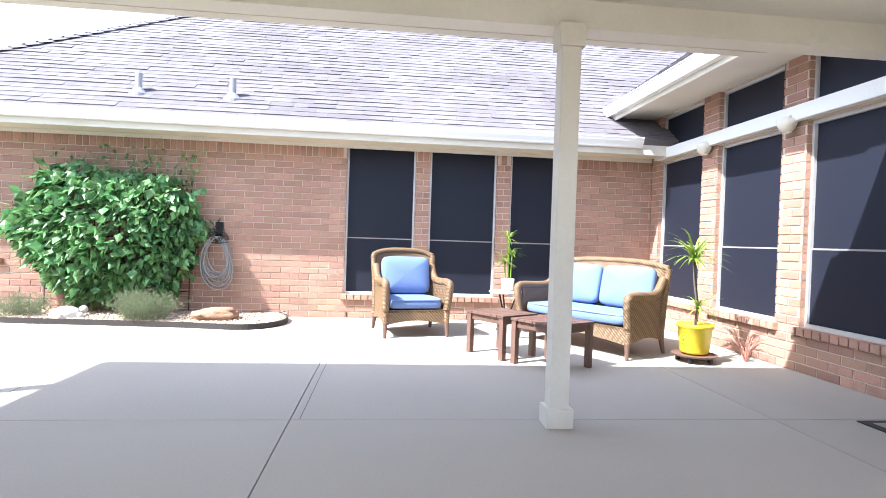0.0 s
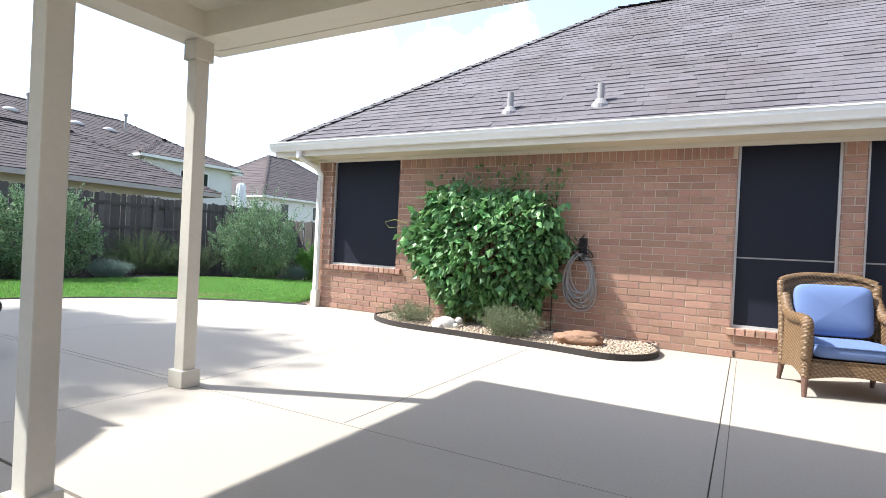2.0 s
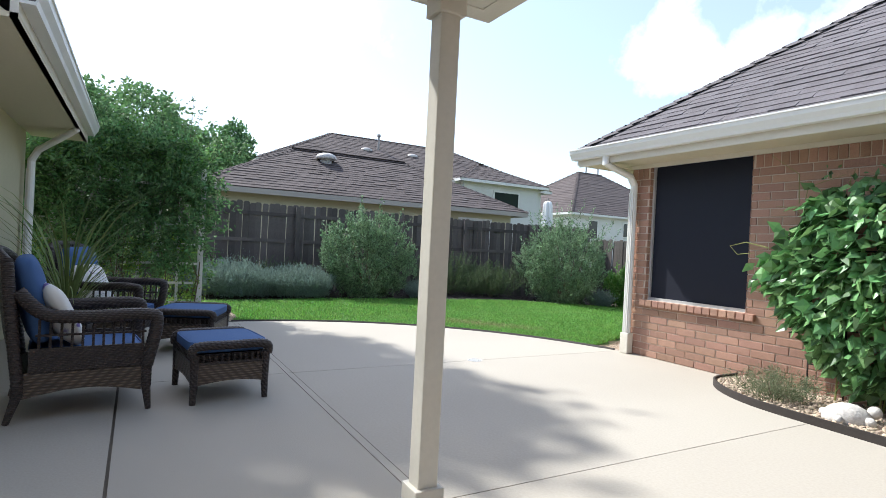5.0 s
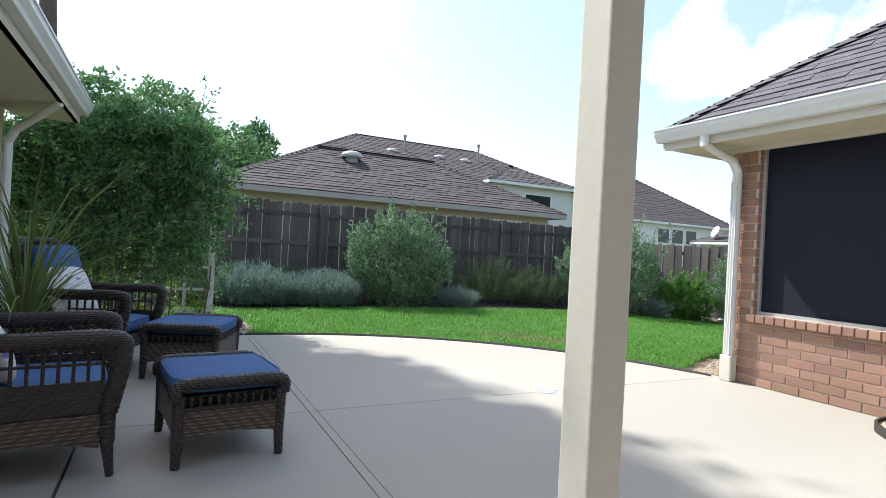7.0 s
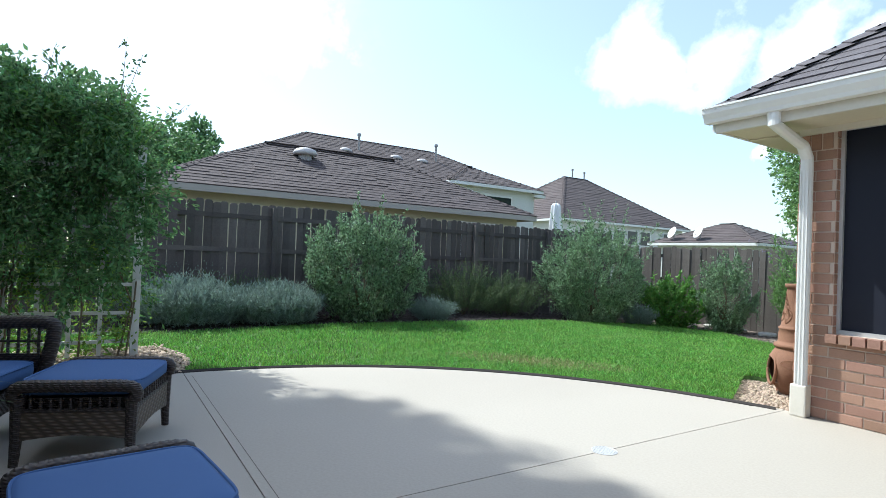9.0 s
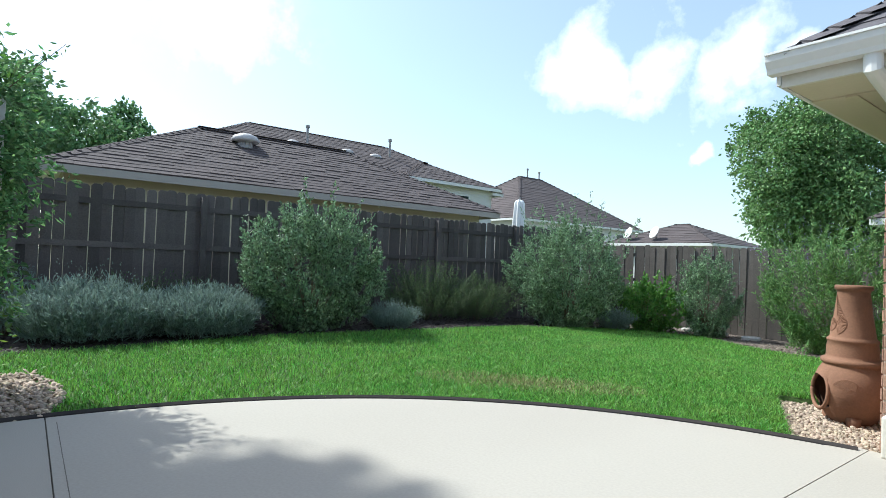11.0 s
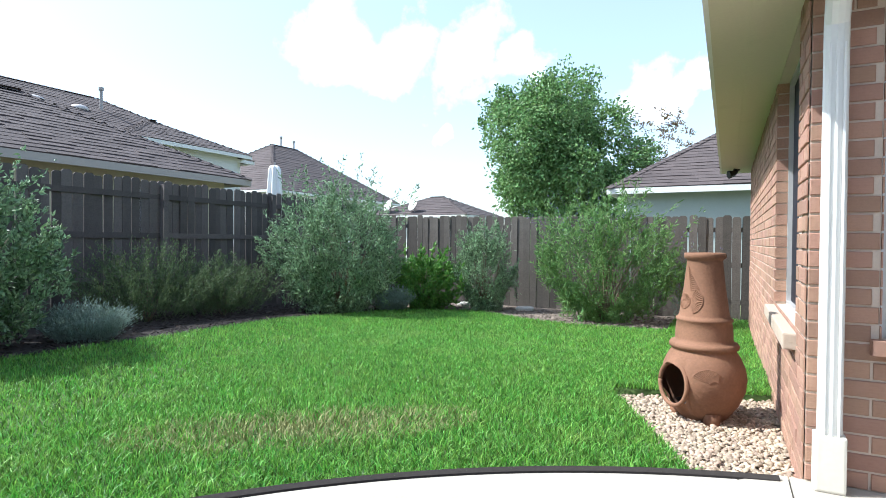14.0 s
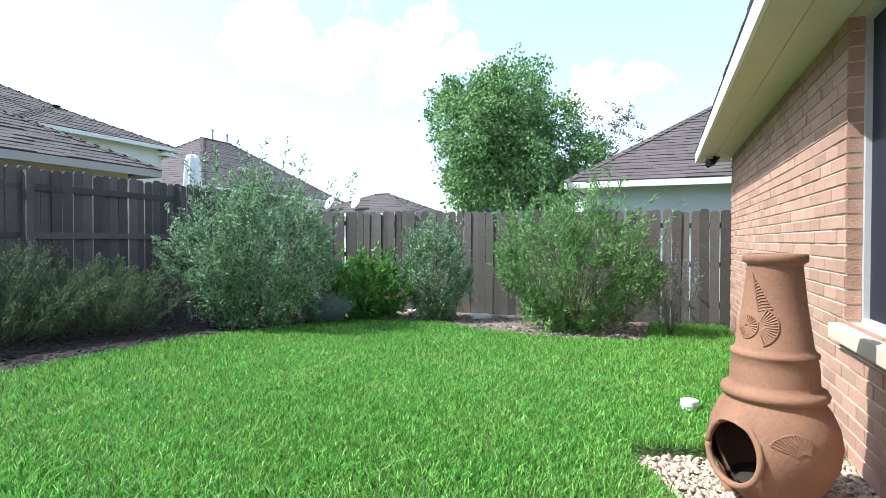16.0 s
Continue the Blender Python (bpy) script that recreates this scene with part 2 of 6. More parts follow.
def box(x0, x1, y0, y1, z0, z1, bm=None, bevel=0.0):
    own = bm is None
    bm = bm or bmesh.new()
    vs = [bm.verts.new((x, y, z)) for x in (x0, x1) for y in (y0, y1) for z in (z0, z1)]
    fs = [bm.faces.new([vs[i] for i in f]) for f in
          ((0, 1, 3, 2), (4, 6, 7, 5), (0, 4, 5, 1), (2, 3, 7, 6), (0, 2, 6, 4), (1, 5, 7, 3))]
    if bevel and own:
        bmesh.ops.bevel(bm, geom=bm.edges[:], offset=bevel, segments=2, affect="EDGES", profile=0.6)
    return bm


def prism(points, z0, z1, bm=None):
    """A flat shape (counter-clockwise from above) given thickness."""
    bm = bm or bmesh.new()
    lo = [bm.verts.new((x, y, z0)) for x, y in points]
    hi = [bm.verts.new((x, y, z1)) for x, y in points]
    bm.faces.new(hi), bm.faces.new(lo[::-1])
    n = len(points)
    for i in range(n):
        bm.faces.new((lo[i], lo[(i + 1) % n], hi[(i + 1) % n], hi[i]))
    return bm


def solid(points, up, bm=None):
    """A planar polygon in space, thickened along the vector up."""
    bm = bm or bmesh.new()
    lo = [bm.verts.new(p) for p in points]
    hi = [bm.verts.new(Vector(p) + Vector(up)) for p in points]
    bm.faces.new(hi), bm.faces.new(lo[::-1])
    n = len(points)
    for i in range(n):
        bm.faces.new((lo[i], lo[(i + 1) % n], hi[(i + 1) % n], hi[i]))
    bmesh.ops.recalc_face_normals(bm, faces=bm.faces[:])
    return bm


def tube(points, radius, bm=None, sides=8, taper=None, flat=1.0):
    """A round bar along points; taper: the radius at its end."""
    bm = bm or bmesh.new()
    pts = [Vector(p) for p in points]
    n = len(pts)
    rings = []
    side = None
    for i, p in enumerate(pts):
        d = (pts[min(i + 1, n - 1)] - pts[max(i - 1, 0)]).normalized()
        if side is None:
            side = d.cross(Vector((0, 0, 1)) if abs(d.z) < 0.9 else Vector((0, 1, 0))).normalized()
        side = (side - d * side.dot(d)).normalized()
        up = d.cross(side)
        r = radius if taper is None else radius + (taper - radius) * i / (n - 1)
        rings.append([bm.verts.new(p + side * (r * math.cos(a)) + up * (r * flat * math.sin(a)))
                      for a in (2 * math.pi * k / sides for k in range(sides))])
    for a, b in zip(rings, rings[1:]):
        for k in range(sides):
            bm.faces.new((a[k], a[(k + 1) % sides], b[(k + 1) % sides], b[k]))
    bm.faces.new(rings[0][::-1]), bm.faces.new(rings[-1])
    return bm


def lathe(profile, sides=32, bm=None, cx=0.0, cy=0.0):
    """A shape turned round the upright axis from (radius, height) pairs."""
    bm = bm or bmesh.new()
    rings = []
    for r, z in profile:
        rings.append([bm.verts.new((cx + r * math.cos(2 * math.pi * k / sides), cy + r * math.sin(2 * math.pi * k / sides), z)) for k in range(sides)])
    for a, b in zip(rings, rings[1:]):
        for k in range(sides):
            bm.faces.new((a[k], a[(k + 1) % sides], b[(k + 1) % sides], b[k]))
    if profile[0][0] > 1e-4:
        bm.faces.new(rings[0][::-1])
    if profile[-1][0] > 1e-4:
        bm.faces.new(rings[-1])
    return bm


def raw_mesh(name, verts, faces, material, parent=None, smooth=False):
    """A mesh from arrays: verts n x 3, faces m x 3 or m x 4."""
    me = bpy.data.meshes.new(name)
    verts, faces = np.asarray(verts, np.float32), np.asarray(faces, np.int32)
    k = faces.shape[1]
    me.vertices.add(len(verts)), me.loops.add(faces.size), me.polygons.add(len(faces))
    me.vertices.foreach_set("co", verts.ravel())
    me.loops.foreach_set("vertex_index", faces.ravel())
    me.polygons.foreach_set("loop_start", np.arange(0, faces.size, k, dtype=np.int32))
    me.polygons.foreach_set("use_smooth", np.full(len(faces), smooth))
    me.update(calc_edges=True)
    me.materials.append(material)
    ob = new(name, me)
    if parent is not None:
        ob.parent = parent
    return ob


def leaf_mesh(name, points, ways, length, width, material, parent, rng, fold=0.25):
    """Leaves at points, each pointing along its way: a folded, pointed blade of four corners and a midrib."""
    n = len(points)
    d = ways / np.linalg.norm(ways, axis=1, keepdims=True)
    rnd = rng.normal(size=(n, 3))
    s = np.cross(d, rnd)
    s /= np.linalg.norm(s, axis=1, keepdims=True) + 1e-9
    u = np.cross(s, d)
    ln = (length * rng.uniform(0.6, 1.25, n))[:, None]
    wd = (width * rng.uniform(0.7, 1.2, n))[:, None]
    base, tip = points, points + d * ln - u * ln * 0.12
    mid = points + d * ln * 0.45 + u * wd * fold
    a, b = points + d * ln * 0.42 + s * wd * 0.5, points + d * ln * 0.42 - s * wd * 0.5
    verts = np.stack([base, a, tip, b, mid], 1).reshape(-1, 3)
    o = np.arange(n)[:, None] * 5
    faces = np.concatenate([o + np.array([[0, 1, 4]]), o + np.array([[1, 2, 4]]), o + np.array([[2, 3, 4]]), o + np.array([[3, 0, 4]])])
    return raw_mesh(name, verts, faces, material, parent)


def sphere_ways(n, rng):
    v = rng.normal(size=(n, 3))
    return v / np.linalg.norm(v, axis=1, keepdims=True)


def lumps(centre, size, count, rng, low=-0.92):
    """Middles and radii of the clumps that make up a crown."""
    v = sphere_ways(count, rng)
    v[:, 2] = np.where(v[:, 2] < low, -v[:, 2] * 0.6, v[:, 2])
    r = rng.uniform(0.3, 1.0, count)[:, None] * (0.86 + 0.2 * np.sin(v[:, :1] * 4.1 + v[:, 1:2] * 3.3 + count) * np.cos(v[:, 2:] * 5.2 + count))
    return np.array(centre) + v * r * np.array(size)


def crown(name, centre, size, clumps, per, leaf, material, parent, rng, clump_size=0.28, upward=0.3):
    """A crown of leaves in uneven clumps within an ellipsoid."""
    mids = lumps(centre, np.array(size) * (1 - clump_size * 0.6), clumps, rng)
    pts, ways = [], []
    for c in mids:
        v = sphere_ways(per, rng)
        rr = rng.uniform(0.45, 1.0, per)[:, None] ** 0.6
        scale = np.array(size) * clump_size * rng.uniform(0.7, 1.35)
        pts.append(c + v * rr * scale)
        out = (c - np.array(centre)) / (np.array(size) + 1e-6)
        ways.append(v * 0.8 + out * 0.5 + np.array((0, 0, upward)) + rng.normal(size=(per, 3)) * 0.35)
    return leaf_mesh(name, np.concatenate(pts), np.concatenate(ways), leaf[0], leaf[1], material, parent, rng)


def sprig_crown(name, base, size, stems, per, leaf, material, parent, rng, lean=0.55, rise=1.0, foot_spread=0.55):
    """Upright sprigs that fan out from a base, with small leaves along them."""
    pts, ways = [], []
    for _ in range(stems):
        a, r = rng.uniform(0, 2 * math.pi), math.sqrt(rng.uniform(0, 1))
        foot = np.array(base) + np.array((math.cos(a) * size[0] * foot_spread * r, math.sin(a) * size[1] * foot_spread * r, 0))
        h = size[2] * rng.uniform(0.75, 1.08) * (1 - 0.35 * r * r) * rise
        top = foot + np.array((math.cos(a) * size[0] * lean * r, math.sin(a) * size[1] * lean * r, h))
        top[:2] += rng.normal(size=2) * 0.05
        t = rng.uniform(0.12, 1, per)[:, None]
        p = foot + (top - foot) * t ** np.array((1.3, 1.3, 0.9))
        pts.append(p + rng.normal(size=(per, 3)) * 0.018)
        ways.append(np.repeat((top - foot)[None], per, 0) / (h + 1e-6) + rng.normal(size=(per, 3)) * 0.55)
    return leaf_mesh(name, np.concatenate(pts), np.concatenate(ways), leaf[0], leaf[1], material, parent, rng)


def limbs(name, base, targets, radius, parent, material, rng, trunk_top=None):
    """A tapered trunk that forks into limbs towards targets."""
    bm = bmesh.new()
    top = Vector(trunk_top or base)
    if trunk_top:
        mid = (Vector(base) + top) / 2 + Vector((rng.normal() * 0.05, rng.normal() * 0.05, 0))
        tube([base, mid, top], radius, bm, 9, radius * 0.72)
    for t in targets:
        t = Vector([float(c) for c in t])
        m1 = top.lerp(t, 0.45) + Vector((rng.normal() * 0.06, rng.normal() * 0.06, 0.08)) * (t - top).length * 0.5
        tube([top, m1, t], radius * 0.45, bm, 6, radius * 0.08)
    return part(name, bm, material, parent, smooth=True)


# ---- ground, lawn and patio ----
ARC_X, ARC_Y, ARC_R = 1.14, -4.4, 4.48


def lawn_z(x, y):
    s = min(max((y - 1.0) / 6.0, 0.0), 1.0)
    return -0.035 - 0.2 * s * s * (3 - 2 * s)


def bed_edge(y):
    """How far the lawn reaches towards the left fence at y."""
    return -6.35 + 0.12 * math.sin(y * 1.1) if y < 3.2 else -6.35 + 0.35 * (y - 3.2) ** 1.0 * 0.4


def bed_back(x):
    """How far the lawn reaches towards the back fence at x."""
    if x > -1.15:
        return 7.9
    return 5.75 + 0.75 * math.exp(-((x + 4.75) / 1.0) ** 2) - 0.1 * math.sin(x * 2)


tagged(link_mesh("ground", box(-600, 600, -600, 600, -0.9, -0.36), M_GROUND), "flat dry green ground reaching the horizon", "ground", kind="structure")
def in_bed2(x, y):
    """The gravel bed at the house corner."""
    return x > -1.16 + 0.04 * math.sin(y * 6) and y < 1.78 + 0.35 * x and y > -0.3 and x + 1.16 > (1.36 - y) * 0.47


rows_y = np.linspace(-13, 8.6, 90)
cols_x = np.linspace(-9.2, 0.2, 48)
lv = [(x, y, lawn_z(x, y) - 0.11 * (in_bed2(x, y) or in_bed2(x + 0.13, y) or in_bed2(x + 0.1, y - 0.12)) - 0.25 * (math.hypot(x - ARC_X, y - ARC_Y) < ARC_R - 0.25 and y > -4.4)) for y in rows_y for x in cols_x]
lf = [(j * 48 + i, j * 48 + i + 1, (j + 1) * 48 + i + 1, (j + 1) * 48 + i) for j in range(89) for i in range(47)]
lawn = tagged(raw_mesh("lawn", lv, lf, M_SOIL, smooth=True), "mown green lawn soil under thick grass", "lawn", kind="structure")

# patio outline: the round front, the straight sides under the cover
outline = [(ARC_X + ARC_R * math.cos(a), ARC_Y + ARC_R * math.sin(a)) for a in np.linspace(math.radians(108.5), math.radians(180), 40)]
outline = [(10.45, 0.0), (-0.12, 0.0), (-0.28, -0.16)] + outline + [(-3.34, -12), (10.45, -12)]


def clip(poly, axis, value, keep_less):
    out = []
    for i, p in enumerate(poly):
        q = poly[(i + 1) % len(poly)]
        a, b = p[axis] - value, q[axis] - value
        if keep_less:
            a, b = -a, -b
        if a >= 0:
            out.append(p)
        if a * b < 0:
            t = a / (a - b)
            out.append((p[0] + (q[0] - p[0]) * t, p[1] + (q[1] - p[1]) * t))
    return out


patio = thing("patio", "pale tan brushed concrete patio with sawn joints", "patio", kind="structure")
part("joint_bed", prism([(x, y) for x, y in outline], -0.14, -0.014), M_JOINT, patio)
xs, ys, gap = [-20, -0.06, 2.70, 6.08, 9.2, 20], [-20, -8.6, -5.63, -4.30, 3], 0.0035
for ix in range(5):
    for iy in range(4):
        shape = clip(clip(outline, 0, xs[ix] + gap, False), 0, xs[ix + 1] - gap, True)
        shape = clip(clip(shape, 1, ys[iy] + gap * (4 if iy == 2 else 1), False), 1, ys[iy + 1] - gap, True) if shape else shape
        if len(shape) > 2:
            part("slab", prism(shape, -0.12, 0.0), M_CONCRETE, patio)
part("score_line", box(4.145, 4.150, -4.28, -1.2, -0.005, 0.0012), M_JOINT, patio)
part("score_line", box(-3.2, 2.65, -4.244, -4.240, -0.005, 0.0012), M_JOINT, patio)
part("score_line", box(6.134, 6.139, -4.28, -0.2, -0.005, 0.0012), M_JOINT, patio)
drain = thing("floor_drain", "round slotted metal drain in the concrete joint", "drain", (-0.06, -2.25, 0))
part("rim", lathe([(0.082, 0.0005), (0.082, 0.003), (0.074, 0.004), (0.072, 0.001)], 32), M_ALU, drain)
for k in range(7):
    w = math.sqrt(0.073 ** 2 - (0.0195 * (k - 3)) ** 2)
    part("bar", box(-w, w, 0.0195 * (k - 3) - 0.006, 0.0195 * (k - 3) + 0.006, 0.0005, 0.004), M_ALU, drain)
steel_edge = tagged(link_mesh("lawn_edging", tube([(ARC_X + (ARC_R + 0.03) * math.cos(a), ARC_Y + (ARC_R + 0.03) * math.sin(a), -0.035)
    for a in np.linspace(math.radians(106), math.radians(182), 60)], 0.024, flat=2.4), M_EDGE), "dark metal lawn edging along the curved patio", "edging", kind="structure")


# ---- brick walls: frames of reference ----
class Face:
    """A wall's outer face: u runs along it, d into the house."""
    def __init__(self, along, at):
        self.along, self.at = along, at

    def p(self, u, d, z):
        return (u, self.at + d, z) if self.along == "x" else (self.at + d, u, z)

    def box(self, u0, u1, d0, d1, z0, z1, bm=None):
        a, b = self.p(u0, d0, z0), self.p(u1, d1, z1)
        return box(min(a[0], b[0]), max(a[0], b[0]), min(a[1], b[1]), max(a[1], b[1]), z0, z1, bm)


FRONT, SIDE, RIGHT, SOUTH = Face("x", 0.0), Face("y", 0.0), Face("y", 10.45), Face("x", -6.75)
WALL_TOP = 2.42
FRONT_HOLES = [(0.28, 1.585, 0.70, 2.38), (6.05, 7.01, 0.33, 2.38), (7.20, 8.16, 0.33, 2.38), (8.35, 9.31, 0.33, 2.38)]
SIDE_HOLES = [(0.36, 1.86, 0.66, 2.36)]
RIGHT_HOLES = []
for y1 in (-0.24, -1.60, -2.96, -4.32, -5.68):
    RIGHT_HOLES += [(y1 - 1.05, y1, 0.42, 2.32), (y1 - 1.05, y1, 2.49, 2.945)]


def holed_wall(name, face, u0, u1, z0, z1, holes, label):
    bm = bmesh.new()
    cuts = sorted({u0, u1, *[h[0] for h in holes], *[h[1] for h in holes]})
    for a, b in zip(cuts, cuts[1:]):
        inside = sorted([(h[2], h[3]) for h in holes if h[0] <= a + 1e-6 and h[1] >= b - 1e-6])
        z = z0
        for lo, hi in inside:
            face.box(a, b, 0.0, 0.22, z, lo, bm)
            z = hi
        face.box(a, b, 0.0, 0.22, z, z1, bm)
    return tagged(link_mesh(name, bm, M_MORTAR), label, "wall", kind="structure")


wall_front = holed_wall("wall_front", FRONT, 0.006, 10.444, -0.1, WALL_TOP, FRONT_HOLES, "red brick house wall with dark screened windows")
wall_side = holed_wall("wall_side", SIDE, 0.226, 7.4, -0.4, WALL_TOP, SIDE_HOLES, "sunlit brick side wall of the house with one window")
wall_right = holed_wall("wall_right", RIGHT, -9.6, -0.006, -0.1, 3.04, RIGHT_HOLES, "brick wing wall with tall screened windows and transoms")
tagged(link_mesh("wall_back", box(0.0, 14, 7.18, 7.4, -0.4, 2.42), M_MORTAR), "plain rear wall of the house", "wall", kind="structure")
tagged(link_mesh("wall_south", box(-3.2, 1.1, -11.3, -6.75, -0.1, 2.5), M_SIDING), "cream siding wall of the south wing", "wall", kind="structure")
# solid bark-brown boxes, added unseen, stand in for the dark of unlit rooms
tagged(link_mesh("inner_room", box(0.25, 14, 0.25, 7.1, -0.05, 2.36), M_BARK), "solid dark box standing in for unlit rooms behind the screened windows", "room", kind="structure")
tagged(link_mesh("inner_room_wing", box(10.7, 14, -9.5, 0.1, -0.05, 2.95), M_BARK), "solid dark box standing in for unlit rooms behind the wing windows", "room", kind="structure")


def jambs(face, hole, parent, deep):
    """Brick returns on both sides of an opening."""
    u0, u1, z0, z1 = hole
    bm = bmesh.new()
    z = math.floor(z0 / 0.0846) * 0.0846
    while z < z1:
        a, b = max(z + 0.006, z0), min(z + 0.079, z1)
        if b - a > 0.02:
            face.box(u0 + 0.001, u0 + 0.007, -0.008, deep - 0.032, a, b, bm), face.box(u1 - 0.007, u1 - 0.001, -0.008, deep - 0.032, a, b, bm)
        z += 0.0846
    tagged(part("brick_return", bm, M_BRICK_ISLAND, parent), kind="stuff")


def window(name, face, hole, rail=True, deep=0.075):
    u0, u1, z0, z1 = hole
    w = thing(name, "dark solar-screened window in a thin aluminium frame", "window", kind="structure")
    jambs(face, hole, w, deep)
    f = 0.032
    bm = bmesh.new()
    face.box(u0, u0 + f, deep - 0.03, deep + 0.03, z0, z1, bm), face.box(u1 - f, u1, deep - 0.03, deep + 0.03, z0, z1, bm)
    face.box(u0 + f, u1 - f, deep - 0.03, deep + 0.03, z0, z0 + f, bm), face.box(u0 + f, u1 - f, deep - 0.03, deep + 0.03, z1 - f, z1, bm)
    part("window_frame", bm, M_ALU, w)
    if rail:
        zm = z0 + (z1 - z0) * 0.38
        part("pane", face.box(u0 + f, u1 - f, deep + 0.004, deep + 0.012, zm + 0.008, z1 - f), M_SCREEN, w, "dark screened upper pane")
        part("pane", face.box(u0 + f, u1 - f, deep - 0.004, deep + 0.004, z0 + f, zm - 0.008), M_SCREEN, w, "dark screened lower pane")
        part("meeting_rail", face.box(u0 + f, u1 - f, deep - 0.006, deep + 0.012, zm - 0.008, zm + 0.008), M_METAL, w)
    else:
        part("pane", face.box(u0 + f, u1 - f, deep, deep + 0.008, z0 + f, z1 - f), M_SCREEN, w)
    return w


for i, h in enumerate(FRONT_HOLES):
    window("window_%d" % (i + 1), FRONT, h, rail=i > 0)
window("window_5", SIDE, SIDE_HOLES[0], rail=False, deep=0.10)
for i, h in enumerate(RIGHT_HOLES):
    window("window_%d" % (i + 6), RIGHT, h, rail=h[2] < 1)


# ---- roofs ----
def plane_frame(origin, along, upslope):
    """Unit axes of a roof plane: along its eave, up its slope, and out of it."""
    u = Vector(along).normalized()
    v = Vector(upslope)
    v = (v - u * v.dot(u)).normalized()
    return Vector(origin), u, v, u.cross(v)


def span_at(poly, v):
    """The stretch of a convex outline (u, v) at a height v."""
    hit = []
    for i, p in enumerate(poly):
        q = poly[(i + 1) % len(poly)]
        if (p[1] - v) * (q[1] - v) <= 0 and abs(p[1] - q[1]) > 1e-9:
            hit.append(p[0] + (q[0] - p[0]) * (v - p[1]) / (q[1] - p[1]))
    return (min(hit), max(hit)) if len(hit) > 1 else None


def tab_mesh():
    """One shingle tab, unit size, thicker at its lower edge."""
    bm = bmesh.new()
    vs = [bm.verts.new(c) for c in ((0, 0, 0), (1, 0, 0), (1, 1.15, 0), (0, 1.15, 0), (0.004, 0, 1), (0.996, 0, 1), (0.996, 1.15, 0.15), (0.004, 1.15, 0.15))]
    for f in ((4, 5, 6, 7), (0, 1, 5, 4), (1, 2, 6, 5), (3, 0, 4, 7)):
        bm.faces.new([vs[i] for i in f])
    me = bpy.data.meshes.new("shingle")
    bm.to_mesh(me)
    bm.free()
    return me


LATE = []


def roof_plane(name, corners, along, parent, material, joined, row=0.14, tab=0.3, thick=0.012, pieces=None):
    """A deck with rows of shingle tabs on it. pieces: a test (x, y, z) for tabs that are objects of their own."""
    o, u, v, n = plane_frame(corners[0], along, Vector(corners[-1]) - Vector(corners[0]))
    if n.z < 0:
        n = -n
    deck = part("roof_deck", solid(corners, tuple(-n * 0.09)), material, parent)
    poly = [((Vector(c) - o).dot(u), (Vector(c) - o).dot(v)) for c in corners]
    top = max(p[1] for p in poly)
    rng = random.Random(len(name) * 7 + int(top * 10))
    verts, faces, single = [], [], []
    k = 0
    while (k + 0.4) * row < top:
        v0 = k * row
        s = span_at(poly, v0 + row * 0.45)
        k += 1
        if not s:
            continue
        x = s[0] - rng.uniform(0, tab)
        while x < s[1]:
            w = tab * rng.choice((0.62, 0.8, 1.0, 1.0, 1.2))
            a, b = max(x, s[0]), min(x + w, s[1])
            x += w
            if b - a < 0.03:
                continue
            h = thick * rng.choice((0.55, 0.8, 1.0, 1.35))
            place = o + u * a + v * v0 + n * 0.003
            if pieces and pieces(place) and len(single) < 300:
                single.append((place, b - a, h))
                continue
            c = len(verts)
            for du, dv, dn in ((0, 0, 0), (1, 0, 0), (1, 1.15, 0), (0, 1.15, 0), (0.004, 0, 1), (0.996, 0, 1), (0.996, 1.15, 0.15), (0.004, 1.15, 0.15)):
                verts.append(place + u * ((b - a) * du) + v * (row * dv) + n * (h * dn))
            faces += [(c + 4, c + 5, c + 6, c + 7), (c, c + 1, c + 5, c + 4), (c + 1, c + 2, c + 6, c + 5), (c + 3, c, c + 4, c + 7)]
    if verts:
        tagged(raw_mesh("shingle_field", [tuple(p) for p in verts], faces, joined, parent), kind="stuff")
    if single:
        LATE.append((single, u, v, n, row, parent))


def ridge_caps(a, b, parent, material, width=0.13, step=0.19):
    """Cap shingles bent over a hip or ridge."""
    a, b = Vector(a), Vector(b)
    d = (b - a).normalized()
    side = d.cross(Vector((0, 0, 1))).normalized()
    up = side.cross(d)
    bm = bmesh.new()
    for k in range(int((b - a).length / step)):
        p, q = a + d * (k * step), a + d * (k * step + step * 1.2)
        l0, l1 = up * 0.04, up * 0.026
        v = [bm.verts.new(c) for c in (p + side * width - up * 0.03 + l0 * 0.4, p + l0, p - side * width - up * 0.03 + l0 * 0.4,
                                       q + side * width - up * 0.05 + l1 * 0.4, q + l1, q - side * width - up * 0.05 + l1 * 0.4)]
        bm.faces.new((v[0], v[1], v[4], v[3])), bm.faces.new((v[1], v[2], v[5], v[4])), bm.faces.new((v[0], v[2], v[1]))
    tagged(part("ridge_cap", bm, material, parent), kind="stuff")


def quad_slab(corners, thick):
    bm = bmesh.new()
    top = [bm.verts.new(c) for c in corners]
    low = [bm.verts.new((c[0], c[1], c[2] - thick)) for c in corners]
    bm.faces.new(top)
    bm.faces.new(low[::-1])
    for k in range(4):
        bm.faces.new((top[k], low[k], low[(k + 1) % 4], top[(k + 1) % 4]))
    bmesh.ops.recalc_face_normals(bm, faces=bm.faces)
    return bm


